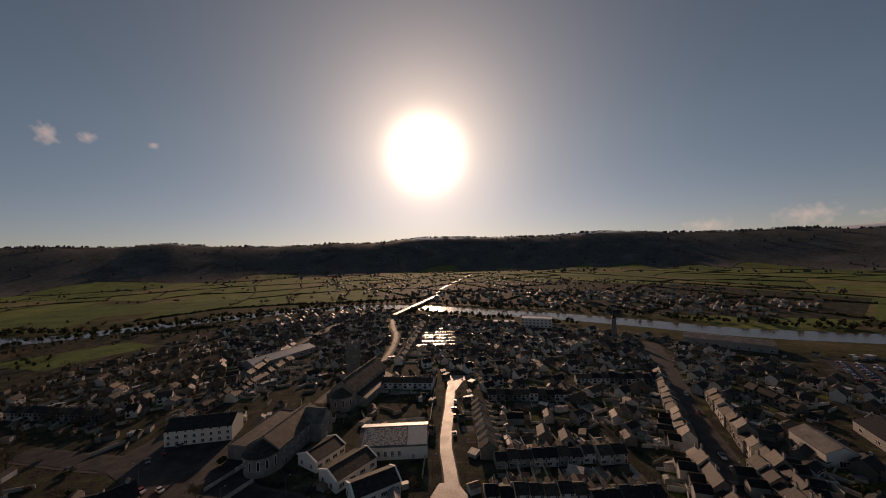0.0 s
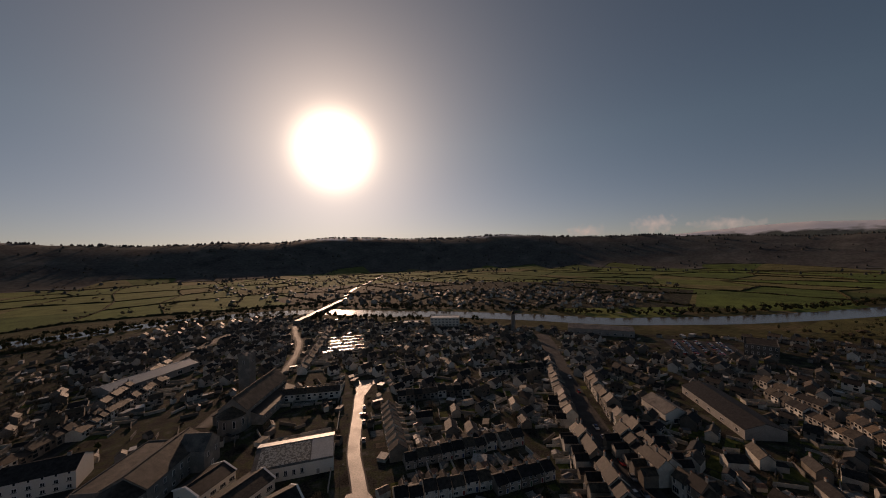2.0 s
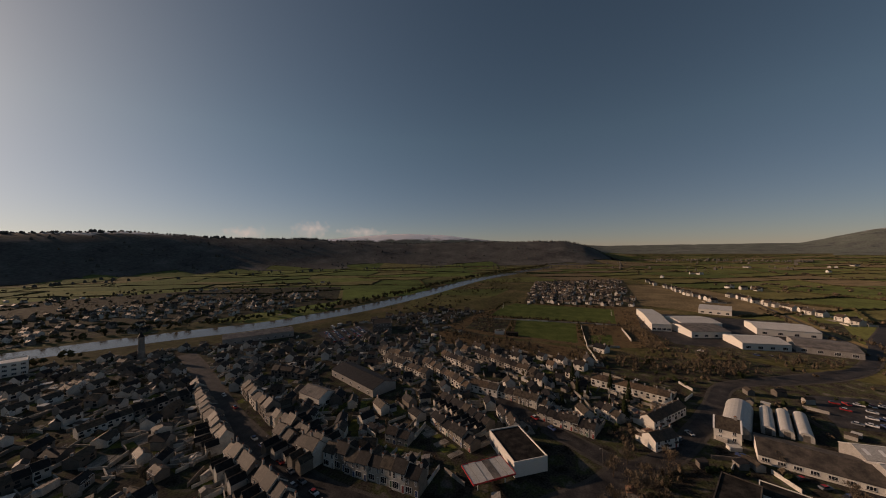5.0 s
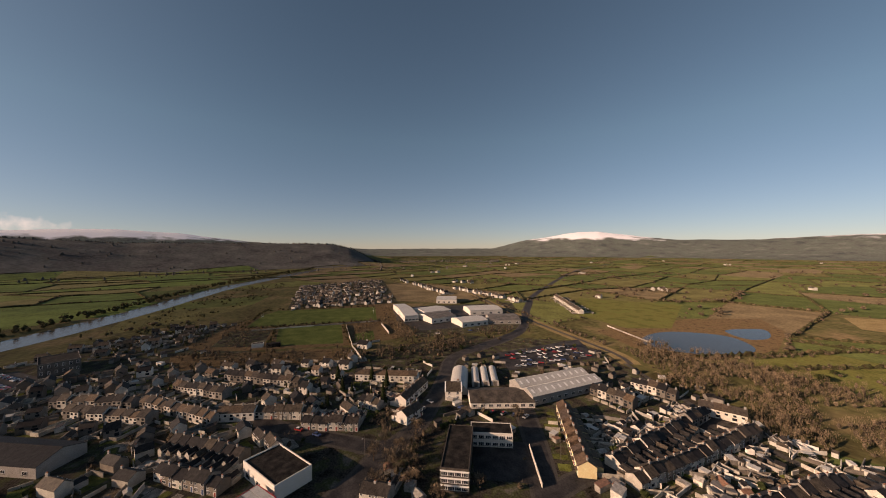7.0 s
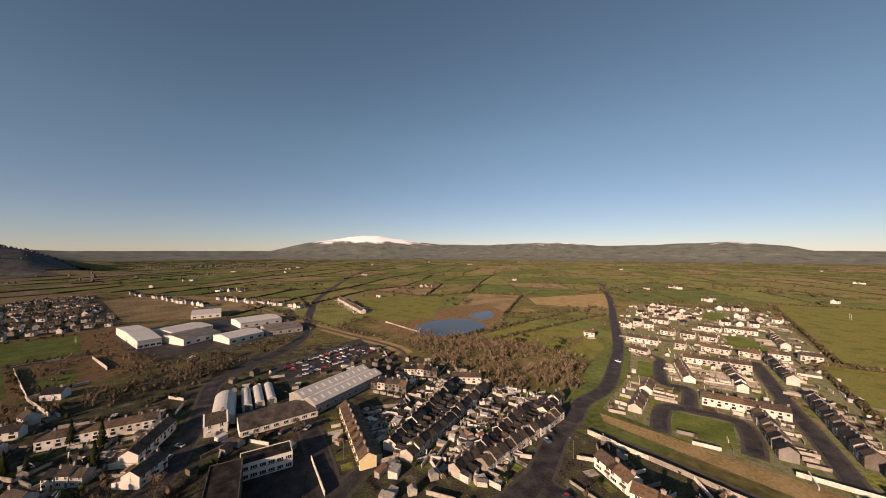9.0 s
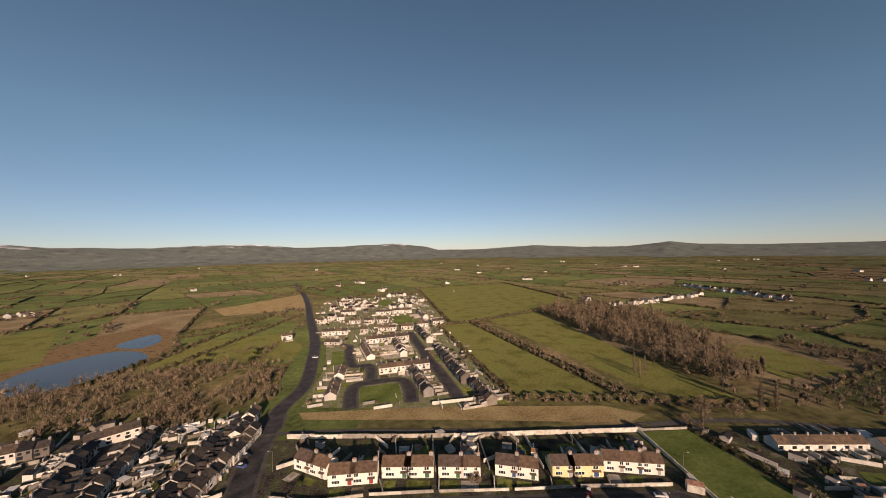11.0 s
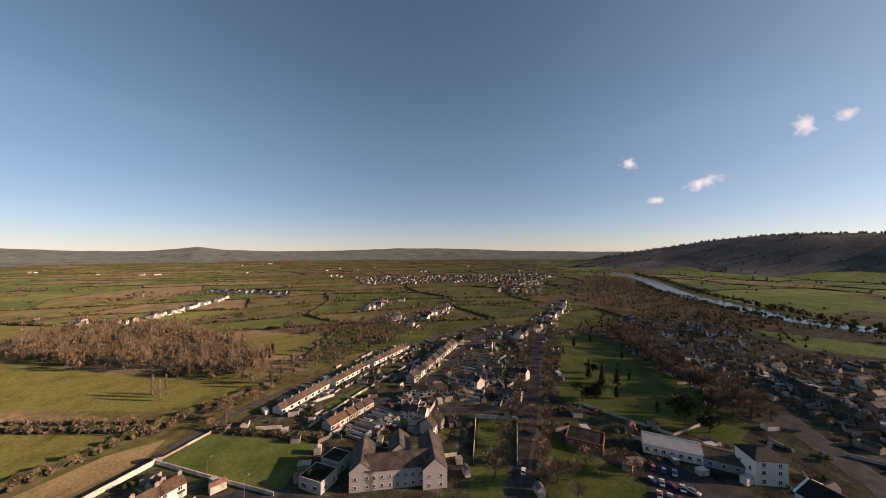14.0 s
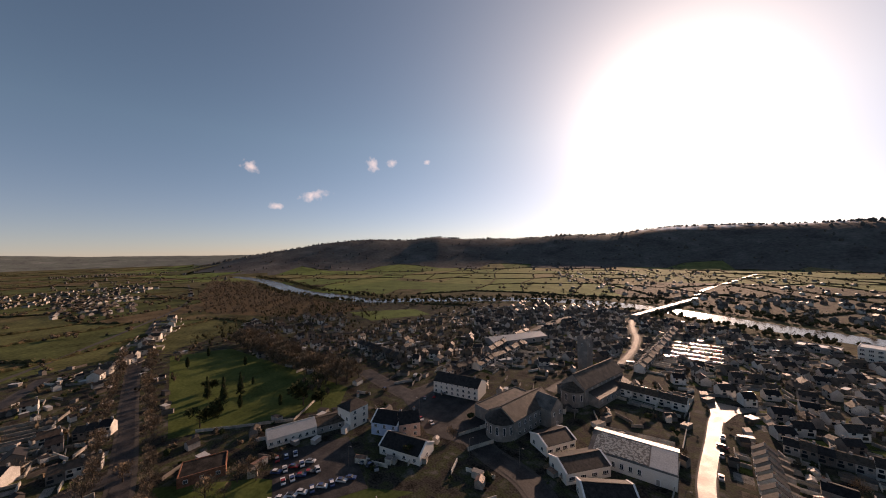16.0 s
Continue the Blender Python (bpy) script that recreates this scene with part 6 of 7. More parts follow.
def build_tree(kind, variant):
    rng = random.Random(hash_of(kind) + variant)
    h, w, n, leaf, label = {
        "bare": (8.0, 5.2, 820, "twigs", "bare winter tree with brown twigs"),
        "small": (4.6, 3.6, 520, "twigs", "small bare tree with reddish twigs"),
        "poplar": (12.0, 1.9, 520, "twigs", "tall slender bare poplar"),
        "evergreen": (8.0, 6.0, 1100, "evergreen", "broad dark evergreen tree"),
        "yew": (6.5, 2.4, 520, "evergreen", "narrow dark yew tree"),
        "fir": (12.0, 4.5, 700, "evergreen", "dark pointed fir tree"),
    }[kind]
    root = thing("tree", label, "tree")
    g = Geo()
    limbs(g, h, w, rng, thick=0.3 if h > 7 else 0.18, fork=0.3 if kind != "yew" else 0.15)
    part("trunk", g, "bark", root)
    g = Geo()
    if kind == "fir":
        for _ in range(n):
            z = rng.uniform(0.12, 1.0) * h
            r = (1 - z / h) * w * 0.5 * rng.uniform(0.5, 1.05) + 0.15
            a = rng.uniform(0, 6.283)
            s = 0.8
            x, y = r * math.cos(a), r * math.sin(a)
            g.face([(x * 0.5, y * 0.5, z + 0.3), (x - 0.35 * math.sin(a), y + 0.35 * math.cos(a), z), (x * 1.15, y * 1.15, z - 0.25), (x + 0.35 * math.sin(a), y - 0.35 * math.cos(a), z)])
    elif kind in ("yew", "poplar"):
        for _ in range(n):
            z = rng.uniform(0.08, 1.0)
            r = w * 0.5 * math.sin(math.pi * min(0.97, z * 0.85 + 0.12)) ** 0.7 * rng.uniform(0.3, 1.05)
            a = rng.uniform(0, 6.283)
            x, y, zz = r * math.cos(a), r * math.sin(a), z * h
            s = rng.uniform(0.4, 0.8) if kind == "yew" else rng.uniform(0.7, 1.5)
            t = 0.26 if kind == "yew" else 0.1
            g.face([(x, y, zz), (x + t * math.sin(a) + 0.1 * s * math.cos(a), y - t * math.cos(a), zz + s * 0.5), (x + 0.25 * s * math.cos(a), y + 0.25 * s * math.sin(a), zz + s), (x - t * math.sin(a), y + t * math.cos(a), zz + s * 0.5)])
    else:
        twig_cloud(g, (0, 0, 0), h, w, n, rng, size=0.8 if leaf == "twigs" else 0.9, broad=0.14 if leaf == "twigs" else 0.42, up=0.4 if leaf == "twigs" else 0.1)
    part("crown", g, leaf, root)
    return root


def hash_of(word):
    return sum(ord(c) * (i + 3) for i, c in enumerate(word))


def tree(kind, x, y, s=1.0, turn=0.0, group="trees of the town"):
    variant = int(abs(x * 3 + y * 5)) % 3
    s *= 1.12
    m = pose(x, y, 0.0, 0, 0, turn) @ Matrix.Diagonal((s, s, s, 1))
    if (kind, variant) not in TREES:
        ob = TREES[(kind, variant)] = build_tree(kind, variant)
        ob.matrix_basis = m
    else:
        ob = copy_thing(TREES[(kind, variant)], m)
    ob["group"] = group


def thicket(name, label, mat, polygon, step, h, w, twigs, seed, keep=1.0, clear=4.0, size=1.3):
    """Bushes and trees nobody could count, over a stretch of ground."""
    rng = random.Random(seed)
    g = Geo()
    edge = 11 if name == "woodland" else 7
    xs, ys = [p[0] for p in polygon], [p[1] for p in polygon]
    x = min(xs)
    while x < max(xs):
        y = min(ys)
        while y < max(ys):
            px, py = x + rng.uniform(-0.6, 0.6) * step, y + rng.uniform(-0.6, 0.6) * step
            lush = noise.noise(Vector((px * 0.035, py * 0.035, seed)))
            if rng.random() < keep and lush > (-0.6 if name == "woodland" else -0.25) and inside(px + edge * noise.noise(Vector((px * 0.06, py * 0.06, 3))), py + edge * noise.noise(Vector((px * 0.06, py * 0.06, 8))), polygon) and off_road(px, py, clear) and off_river(px, py, 31):
                hh = 1.25 * h * rng.uniform(0.45, 1.2) * (1 + 0.9 * lush)
                g.tube((px, py, 0), (px, py, hh * 0.7), 0.12, 0.04, 4, 1)
                ww, leaf = 1.25 * w * rng.uniform(0.7, 1.2), 0 if rng.random() < 0.85 else 2
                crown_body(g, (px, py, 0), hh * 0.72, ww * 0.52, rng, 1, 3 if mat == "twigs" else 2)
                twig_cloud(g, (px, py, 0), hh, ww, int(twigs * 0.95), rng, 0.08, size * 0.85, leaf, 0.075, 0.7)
            y += step
        x += step
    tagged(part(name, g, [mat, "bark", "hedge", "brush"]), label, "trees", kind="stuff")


def tree_line(name, label, mat, lines, step, h, w, twigs, seed, size=1.3, gap=0.1, wander=1.5):
    rng = random.Random(seed)
    g = Geo()
    for line in lines:
        for (x0, y0), (x1, y1) in zip(line, line[1:]):
            n = max(1, int(math.hypot(x1 - x0, y1 - y0) / step))
            for i in range(n):
                if rng.random() < gap:
                    continue
                t = (i + rng.random()) / n
                px, py = x0 + (x1 - x0) * t + rng.uniform(-wander, wander), y0 + (y1 - y0) * t + rng.uniform(-wander, wander)
                hh = h * rng.uniform(0.5, 1.25)
                z = ground_z(px, py)
                g.tube((px, py, z), (px, py, z + hh * 0.7), 0.12, 0.04, 4, 1)
                ww = w * rng.uniform(0.7, 1.25)
                crown_body(g, (px, py, z), hh * 0.88, ww * 0.85, rng, 2, 3 if mat == "twigs" else 2)
                twig_cloud(g, (px, py, z), hh, ww, int(twigs * 0.65), rng, 0.05, size * 0.9, 0, 0.18)
    tagged(part(name, g, [mat, "bark", "hedge", "brush"]), label, "hedge", kind="stuff")


thicket("woodland", "brown leafless wood of tall trees", "twigs", [(-225, -440), (-300, -445), (-345, -400), (-335, -320), (-300, -262), (-285, -215), (-255, -172), (-202, -148), (-212, -230)], 5.9, 14, 5.0, 190, 11, size=1.05)
thicket("woodland", "brown leafless wood round a clearing", "twigs", [(-340, -225), (-372, -215), (-400, -110), (-330, -84), (-262, -112), (-215, -135), (-250, -158), (-328, -150)], 6.5, 9, 5.0, 130, 12, 0.85, size=0.99)
thicket("thicket", "brown scrub and young trees below a railway bank", "twigs", [(203, -203), (253, -253), (200, -287), (120, -296), (64, -287), (59, -220), (100, -189), (160, -200)], 4.2, 5.4, 3.8, 100, 13, 0.85, size=0.8)
thicket("thicket", "brown bushes round a school block", "twigs", [(139, -2.7), (157, -29.3), (149, -44), (131, -26.7), (117, -18.7), (125, -5.3)], 4, 5, 3.6, 156, 14, 0.9, 2.0, size=0.62)
thicket("thicket", "scrub between a pitch and houses", "twigs", [(328, 131), (305, -12), (317, -80), (287, -113), (260, -80), (268, 0), (285, 115)], 5.6, 5.4, 4.4, 84, 15, 0.75, size=0.8)
thicket("garden_trees", "dark shrubs and small trees among houses", "hedge", [(250, 36), (232, -11), (188, -8), (205, 34)], 6.5, 4.4, 3.8, 70, 47, 0.6, 3.0, size=0.7)
thicket("thicket", "reddish brown trees beside a school block", "twigs", [(168, -22), (158, -42), (147, -43), (131, -34), (140, -15)], 5, 5.5, 4.0, 130, 48, 0.7, 3.0, size=0.7)
thicket("thicket", "brown trees beside a works yard", "twigs", [(380, -60), (322, -56), (258, -78), (268, -100), (335, -84)], 6.5, 5.5, 4.5, 90, 49, 0.7, size=0.85)
thicket("thicket", "trees and scrub beside a works road", "twigs", [(267, -83), (320, -93), (328, -187), (300, -200), (283, -140)], 6, 6, 4.5, 104, 16, 0.75, size=0.81)
thicket("river_woods", "leafless brown trees on the river's near bank", "twigs", [(-1300, 400), (-1090, 430), (-826, 362), (-537, 338), (-420, 345), (-415, 300), (-393, 262), (-461, 223), (-591, 173), (-871, 240)], 11, 7, 7, 60, 17, 0.85, size=1.7)
thicket("thicket", "dark bushes and reeds beside the river meadow", "hedge", [(445, 165), (590, 128), (800, 112), (900, 120), (860, 195), (690, 222), (560, 232), (420, 255), (390, 210)], 13, 4.5, 6.5, 42, 50, 0.6, size=1.2)
thicket("thicket", "dark trees between the town and the river", "hedge", [(330, 235), (385, 204), (436, 166), (436, 112), (345, 136)], 13, 7, 6, 110, 24, 0.55, size=1.0)
tree_line("hedgerow_trees", "bushes round a sports pitch", "hedge", [[(523, 96), (509, -57)], [(417, 101), (523, 96)], [(414, 97), (409, -49)], [(411, 66), (328, 58)], [(318, -9), (404, -8)]], 4, 3.5, 3.5, 30, 36, 1.0, 0.15, 2)
thicket("woodland", "leafless trees between houses and fields", "twigs", [(-300, -97), (-400, -145), (-490, -140), (-505, -50), (-390, -42)], 9, 7, 5.5, 90, 27, 0.6, size=1.1)
thicket("garden_trees", "leafless trees among distant houses", "hedge", [(-1107, -444), (-1316, 221), (-1000, 183), (-836, -320)], 24, 8, 8, 16, 28, 0.6, size=2.2)
thicket("garden_trees", "leafless trees among rows of houses", "hedge", [(815, 76), (927, -109), (531, -87), (524, 65)], 17, 6, 6, 22, 29, 0.6, size=1.5)
thicket("garden_trees", "leafless trees among houses across the river", "hedge", [(-240, 613), (-440, 1213), (80, 1333), (720, 589), (460, 390), (157, 499), (0, 590)], 27, 8, 8, 18, 30, 0.55, size=2.0)
thicket("thicket", "low brown scrub beside a training pitch", "twigs", [(345, 130), (455, 112), (480, 106), (416, 104), (410, 72), (330, 60)], 6.5, 3.6, 4.5, 50, 44, 0.7, size=1.0)
thicket("thicket", "low brown scrub behind a sports pitch", "twigs", [(312, -22), (330, -75), (500, -78), (500, -62), (408, -56), (400, -14), (316, -14)], 6.5, 3.6, 4.5, 50, 45, 0.7, size=1.0)
thicket("thicket", "brown trees beside the river meadow", "hedge", [(-285, 300), (-275, 400), (-225, 480), (-285, 460), (-405, 390), (-520, 330), (-500, 295), (-425, 330), (-345, 380), (-285, 352), (-318, 290)], 11, 6, 6, 60, 46, 0.6, size=1.2)
thicket("park_trees", "dark leafless trees over a park's lawn edge", "twigs", [(-365, 82), (-206, 45), (-190, 60), (-215, 62), (-300, 82), (-355, 100)], 8, 9, 5.0, 150, 25, 0.3, size=0.9)
thicket("park_trees", "dense leafless trees at the edge of a park", "twigs", [(-173, 123), (-307, 149), (-349, 128), (-267, 121), (-187, 110)], 7, 10.5, 6, 170, 18, 0.85, size=0.95)
thicket("garden_trees", "leafless garden trees between houses", "twigs", [(-187, 153), (-320, 173), (-307, 307), (-160, 307), (-153, 200)], 9.5, 7, 5, 130, 19, 0.75, size=0.85)
thicket("garden_trees", "brown trees between the town and the river", "hedge", [(-320, 180), (-395, 90), (-470, 150), (-500, 290), (-400, 320), (-312, 285)], 11, 7, 6, 90, 26, 0.7, size=1.2)
thicket("garden_trees", "leafless garden trees behind terraces", "twigs", [(20, 173), (123, 176), (100, 140), (26.7, 147)], 9, 4.5, 3.5, 156, 20, 0.5, 3, size=0.68)
thicket("garden_trees", "leafless trees in town gardens", "twigs", [(26.7, 220), (147, 213), (147, 333), (40, 373)], 14, 6, 4.5, 156, 21, 0.5, size=0.81)
thicket("garden_trees", "leafless trees in town gardens", "twigs", [(-213, -47), (-307, -20), (-313, 33), (-200, 33)], 11, 5, 4, 156, 22, 0.5, size=0.74)
thicket("garden_trees", "leafless trees among houses", "twigs", [(133, 107), (273, 120), (253, -6.7), (153, 20)], 14, 5, 4, 156, 23, 0.4, size=0.74)
tree_line("hedgerow_trees", "thick brown hedge between two meadows", "twigs", [[(-117, -389), (-144, -163)], [(-124, -389), (-151, -171)]], 2.6, 3.6, 3.0, 34, 31, 1.0)
tree_line("hedgerow_trees", "hedge round the meadows", "twigs", [[(-80, -383), (-133, -395), (-220, -429)], [(-76, -381), (-80, -187)], [(-85, -183), (-157, -165), (-213, -139)],
          [(-224, -433), (-336, -507), (-341, -813)], [(-93, -393), (-108, -777), (-341, -816)]], 3.2, 3.2, 2.8, 26, 32, 1.0, 0.08)
tree_line("hedgerow_trees", "dark bushes along a railway line", "twigs", [[(600, -262), (436, -238), (315, -232), (228, -230)], [(560, -232), (436, -215), (330, -210)]], 4.5, 4.0, 3.6, 30, 38, 1.1, 0.3, 2)
tree_line("hedgerow_trees", "overgrown hedge along a railway bank", "twigs", [[(-64, -187), (-83, -181), (-157, -156), (-200, -136)], [(-149, -133), (-148, -75)]], 2.8, 3.4, 3.0, 40, 33, 1.0)
tree_line("hedgerow_trees", "hedges on the slopes beside the pond", "twigs", [[(187, -273), (160, -400), (133, -520)], [(160, -287), (127, -400), (93, -507)], [(93, -287), (83, -440)], [(200, -400), (120, -440)], [(147, -320), (80, -349)]], 3.6, 3.0, 3.0, 26, 34, 1.1, 0.2, 3)
tree_line("riverside_trees", "dark leafless trees along the river banks", "hedge", [[(p.x + 33, p.y + 36) for p in RIVER_LINE[20::4]], [(p.x - 26, p.y - 34) for p in RIVER_LINE[28:110:4]]], 3.6, 9, 6, 70, 35, 1.3, 0.08, 7)


def field_hedges():
    """Ragged bushes and trees along the farm hedges."""
    rng = random.Random(37)
    g = Geo()
    for a, b in EDGES:
        r = math.hypot((a[0] + b[0]) / 2, (a[1] + b[1]) / 2)
        if r > 1700 or rng.random() < 0.36:
            continue
        n = int(math.hypot(b[0] - a[0], b[1] - a[1]) / (6.5 if r < 900 else 13))
        wild = rng.uniform(0.5, 1.5)
        for i in range(n):
            t = (i + rng.random()) / n
            x, y = a[0] + (b[0] - a[0]) * t + rng.uniform(-1.5, 1.5), a[1] + (b[1] - a[1]) * t + rng.uniform(-1.5, 1.5)
            if any(inside(x, y, p) for p in TAKEN + FIELDS) or not off_river(x, y, 32) or not off_road(x, y, 3):
                continue
            h = wild * rng.uniform(1.5, 3.6) * (1.9 if rng.random() < 0.12 else 1.0) * (1.0 if r < 900 else 0.75)
            crown_body(g, (x, y, ground_z(x, y)), h * 0.95, h * 1.3, rng, 1)
            if r < 1000:
                twig_cloud(g, (x, y, ground_z(x, y)), h, h * 1.0, 6, rng, 0.02, h * 0.35, 0, 0.2)
    tagged(part("field_hedges", g, "brush"), "overgrown leafless hedges with trees round the fields", "hedge", kind="stuff")


field_hedges()


def hill_trees():
    """Ragged tree tops along the ridge and over the far slopes."""
    rng = random.Random(41)
    g = Geo()
    for _ in range(3000):
        a = radians(rng.uniform(-88, 117))
        r = rng.uniform(1333, 2187) if rng.random() < 0.42 else rng.uniform(2053, 2213)
        x, y = r * math.sin(a), r * math.cos(a)
        if noise.noise(Vector((x * 0.006, y * 0.006, 1))) < -0.05 and r < 2080:
            continue
        z = ground_z(x, y)
        h = rng.uniform(5, 10) * (1.5 if noise.noise(Vector((a * 14, 0, 2))) > 0.25 else 1.0)
        w = h * rng.uniform(0.4, 0.7)
        k = len(g.v)
        g.v.extend([(x - w, y, z), (x + w, y, z), (x, y - w, z), (x, y + w, z), (x + rng.uniform(-1, 1), y, z + h), (x - w * 0.7, y, z + h * 0.7), (x + w * 0.7, y, z + h * 0.72)])
        g.f.extend([(k, k + 2, k + 5), (k + 2, k + 1, k + 6), (k + 2, k + 6, k + 4, k + 5), (k, k + 5, k + 3), (k + 3, k + 6, k + 1), (k + 3, k + 5, k + 4, k + 6)])
        g.m.extend([0] * 6)
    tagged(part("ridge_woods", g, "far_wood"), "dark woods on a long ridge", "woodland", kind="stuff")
    g = Geo()
    for _ in range(2600):
        a = radians(rng.uniform(127, 389))
        r = 520 * (2700 / 520) ** rng.random()
        x, y = r * math.sin(a), r * math.cos(a)
        if noise.noise(Vector((x * 0.008, y * 0.008, 5))) < 0.02 or any(inside(x, y, p) for p in TAKEN + FIELDS) or not off_river(x, y, 36):
            continue
        h = rng.uniform(3, 8)
        z = ground_z(x, y)
        crown_body(g, (x, y, z), h, h * 1.1, rng, 2)
        twig_cloud(g, (x, y, z), h, h * 0.9, 5 if r > 1000 else 14, rng, 0.05, h * 0.4)
    for _ in range(3400):
        a = radians(rng.uniform(95, 290))
        r = 760 * (2900 / 760) ** rng.random()
        x, y = r * math.sin(a), r * math.cos(a)
        if noise.noise(Vector((x * 0.0045, y * 0.0045, 12))) < 0.16 or any(inside(x, y, p) for p in TAKEN + FIELDS) or not off_river(x, y, 36):
            continue
        h = rng.uniform(4, 9)
        crown_body(g, (x, y, ground_z(x, y)), h, h * 1.5, rng, 1)
    tagged(part("field_trees", g, "brush"), "scattered leafless trees over the farmland", "trees", kind="stuff")


hill_trees()


def town_trees():
    rng = random.Random(51)
    line = [(-400, 65), (-280, 41), (-221, 31), (-176, 22.7), (-144, 14.7), (-123, 12)]
    for (x0, y0), (x1, y1) in zip(line, line[1:]):
        n = int(math.hypot(x1 - x0, y1 - y0) / 7.5)
        for i in range(n):
            for s in (-9, 9):
                t = (i + rng.random() * 0.5) / n
                tree("bare", x0 + (x1 - x0) * t + rng.uniform(-1, 1), y0 + (y1 - y0) * t + s + rng.uniform(-1, 1), rng.uniform(0.6, 1.0), rng.uniform(0, 480), "trees of an avenue")
    for x, y, k, s in ((-318, 80, "yew", 1.1), (-252, 74, "evergreen", 0.75), (-232, 76, "fir", 1.0), (-228, 84, "fir", 1.1), (-240, 70, "fir", 0.9), (-204, 56, "evergreen", 1.3), (-209, 64, "evergreen", 1.0), (-183, 100, "evergreen", 1.2), (-210, 77, "yew", 0.8),
                       (-201, 118, "evergreen", 0.8), (-286, 109, "yew", 1.0), (-240, 96, "yew", 0.7), (-176, 107, "evergreen", 0.8), (-194, 92, "yew", 0.7), (-338, 100, "yew", 0.9), (-298, 66, "yew", 0.9)):
        tree(k, x, y, s, x * 7, "trees in a park")
    for k in range(72):
        a = (k + rng.random()) / 72
        x, y = -366 + a * 178, 132 + rng.uniform(-6, 12)
        tree("bare", x, y, rng.uniform(0.95, 1.5), rng.uniform(0, 480), "trees in a park")
    for x, y in ((-139, 56), (-141, 40), (-133, 33), (-131, 26.7), (-139, 45), (-143, 51), (-128, 21.3), (-180, 24), (-123, 32), (-149, 59), (-160, 64), (-117, 37)):
        tree("bare", x + rng.uniform(-1, 1), y, rng.uniform(0.6, 0.85), rng.uniform(0, 480), "trees beside a lawn")
    for x, y, k, s in ((-179, -200, "poplar", 1.0), (-183, -195, "poplar", 0.9), (-175, -191, "poplar", 0.8), (-156, -132, "poplar", 0.7), (-160, -135, "bare", 0.8), (-191, -140, "bare", 0.9),
                       (-200, -137, "poplar", 0.95), (-208, -135, "poplar", 1.05), (-152, -137, "bare", 0.8), (-168, -141, "bare", 0.9), (-177, -133, "bare", 0.8)):
        tree(k, x, y, s, x * 3, "trees beside a meadow")
    for x, y in ((207, -8), (200, -18.7), (213, -2.7), (195, 5.3), (220, 10.7), (187, -24), (203, 16), (224, -21.3), (211, -29.3), (229, 0)):
        tree("fir", x, y, rng.uniform(0.6, 0.95), rng.uniform(0, 480), "dark firs behind a terrace")
    for x, y, k, s in ((156, -89, "bare", 0.5), (169, -77, "small", 0.8), (146, -25, "bare", 0.75), (154, -35, "bare", 0.7), (133, -20, "bare", 0.75), (113, -49, "small", 1.0), (120, -24, "bare", 0.7),
                       (150, -20, "bare", 0.6), (131, -27, "bare", 0.8), (112, -33, "small", 0.9), (127, -13, "bare", 0.8), (140, -14, "bare", 0.7), (151, -88, "small", 0.8), (121, -14, "small", 1.0)):
        tree(k, x, y, s, x * 11, "trees round a school block")
    for i in range(5):
        tree("evergreen", 127 + i * 2.2, -274 - i * 12, 0.42 + 0.06 * (i % 3), i * 70, "evergreen bushes in a field")
        tree("evergreen", 94 + i * 1.3, -289 - i * 9, 0.4 + 0.07 * (i % 2), i * 50, "evergreen bushes in a field")
    for _ in range(110):
        r, a = rng.uniform(80, 347), rng.uniform(0, 6.283)
        x, y = r * math.sin(a), r * math.cos(a)
        if inside(x, y, TOWN) and off_road(x, y, 3) and all((x - p) ** 2 + (y - q) ** 2 > (c + 1.5) ** 2 for p, q, c in PLACES) and not any(inside(x, y, f) for f in FIELDS[:19]):
            tree(rng.choice(("small", "small", "bare", "evergreen")), x, y, rng.uniform(0.4, 0.8), rng.uniform(0, 480), "garden trees")


town_trees()


def garden_bushes():
    """Shrubs and small trees of the town's gardens, too many to count."""
    rng = random.Random(91)
    g = Geo()
    for poly, n in ((TOWN, 2600), (ESTATE, 200), (QUARTER, 100)):
        xs, ys = [p[0] for p in poly], [p[1] for p in poly]
        for _ in range(n):
            x, y = rng.uniform(min(xs), max(xs)), rng.uniform(min(ys), max(ys))
            if math.hypot(x, y) < 84 or not inside(x, y, poly) or not off_road(x, y, 2) or not off_river(x, y, 30) or any(inside(x, y, f) for f in FIELDS) \
                    or any((x - a) ** 2 + (y - b) ** 2 < c * c * 0.8 for a, b, c in PLACES):
                continue
            h = rng.uniform(1.2, 4.5)
            leaf = rng.choice((0, 0, 1))
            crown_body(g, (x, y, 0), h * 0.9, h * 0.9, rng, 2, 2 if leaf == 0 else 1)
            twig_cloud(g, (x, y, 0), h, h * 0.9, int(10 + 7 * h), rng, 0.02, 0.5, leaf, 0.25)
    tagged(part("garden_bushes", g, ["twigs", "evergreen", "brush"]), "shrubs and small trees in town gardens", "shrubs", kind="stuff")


garden_bushes()


# ---- garden walls, sheds, cars and street furniture ----
def wall_mesh():
    g = Geo()
    g.extrude_x([(-0.11, 0), (0.11, 0), (0.11, 1.0), (0.16, 1.0), (0.16, 1.08), (0, 1.14), (-0.16, 1.08), (-0.16, 1.0), (-0.11, 1.0)], -0.5, 0.5)
    return g.mesh("garden_wall", ["wall"])


WALL = wall_mesh()


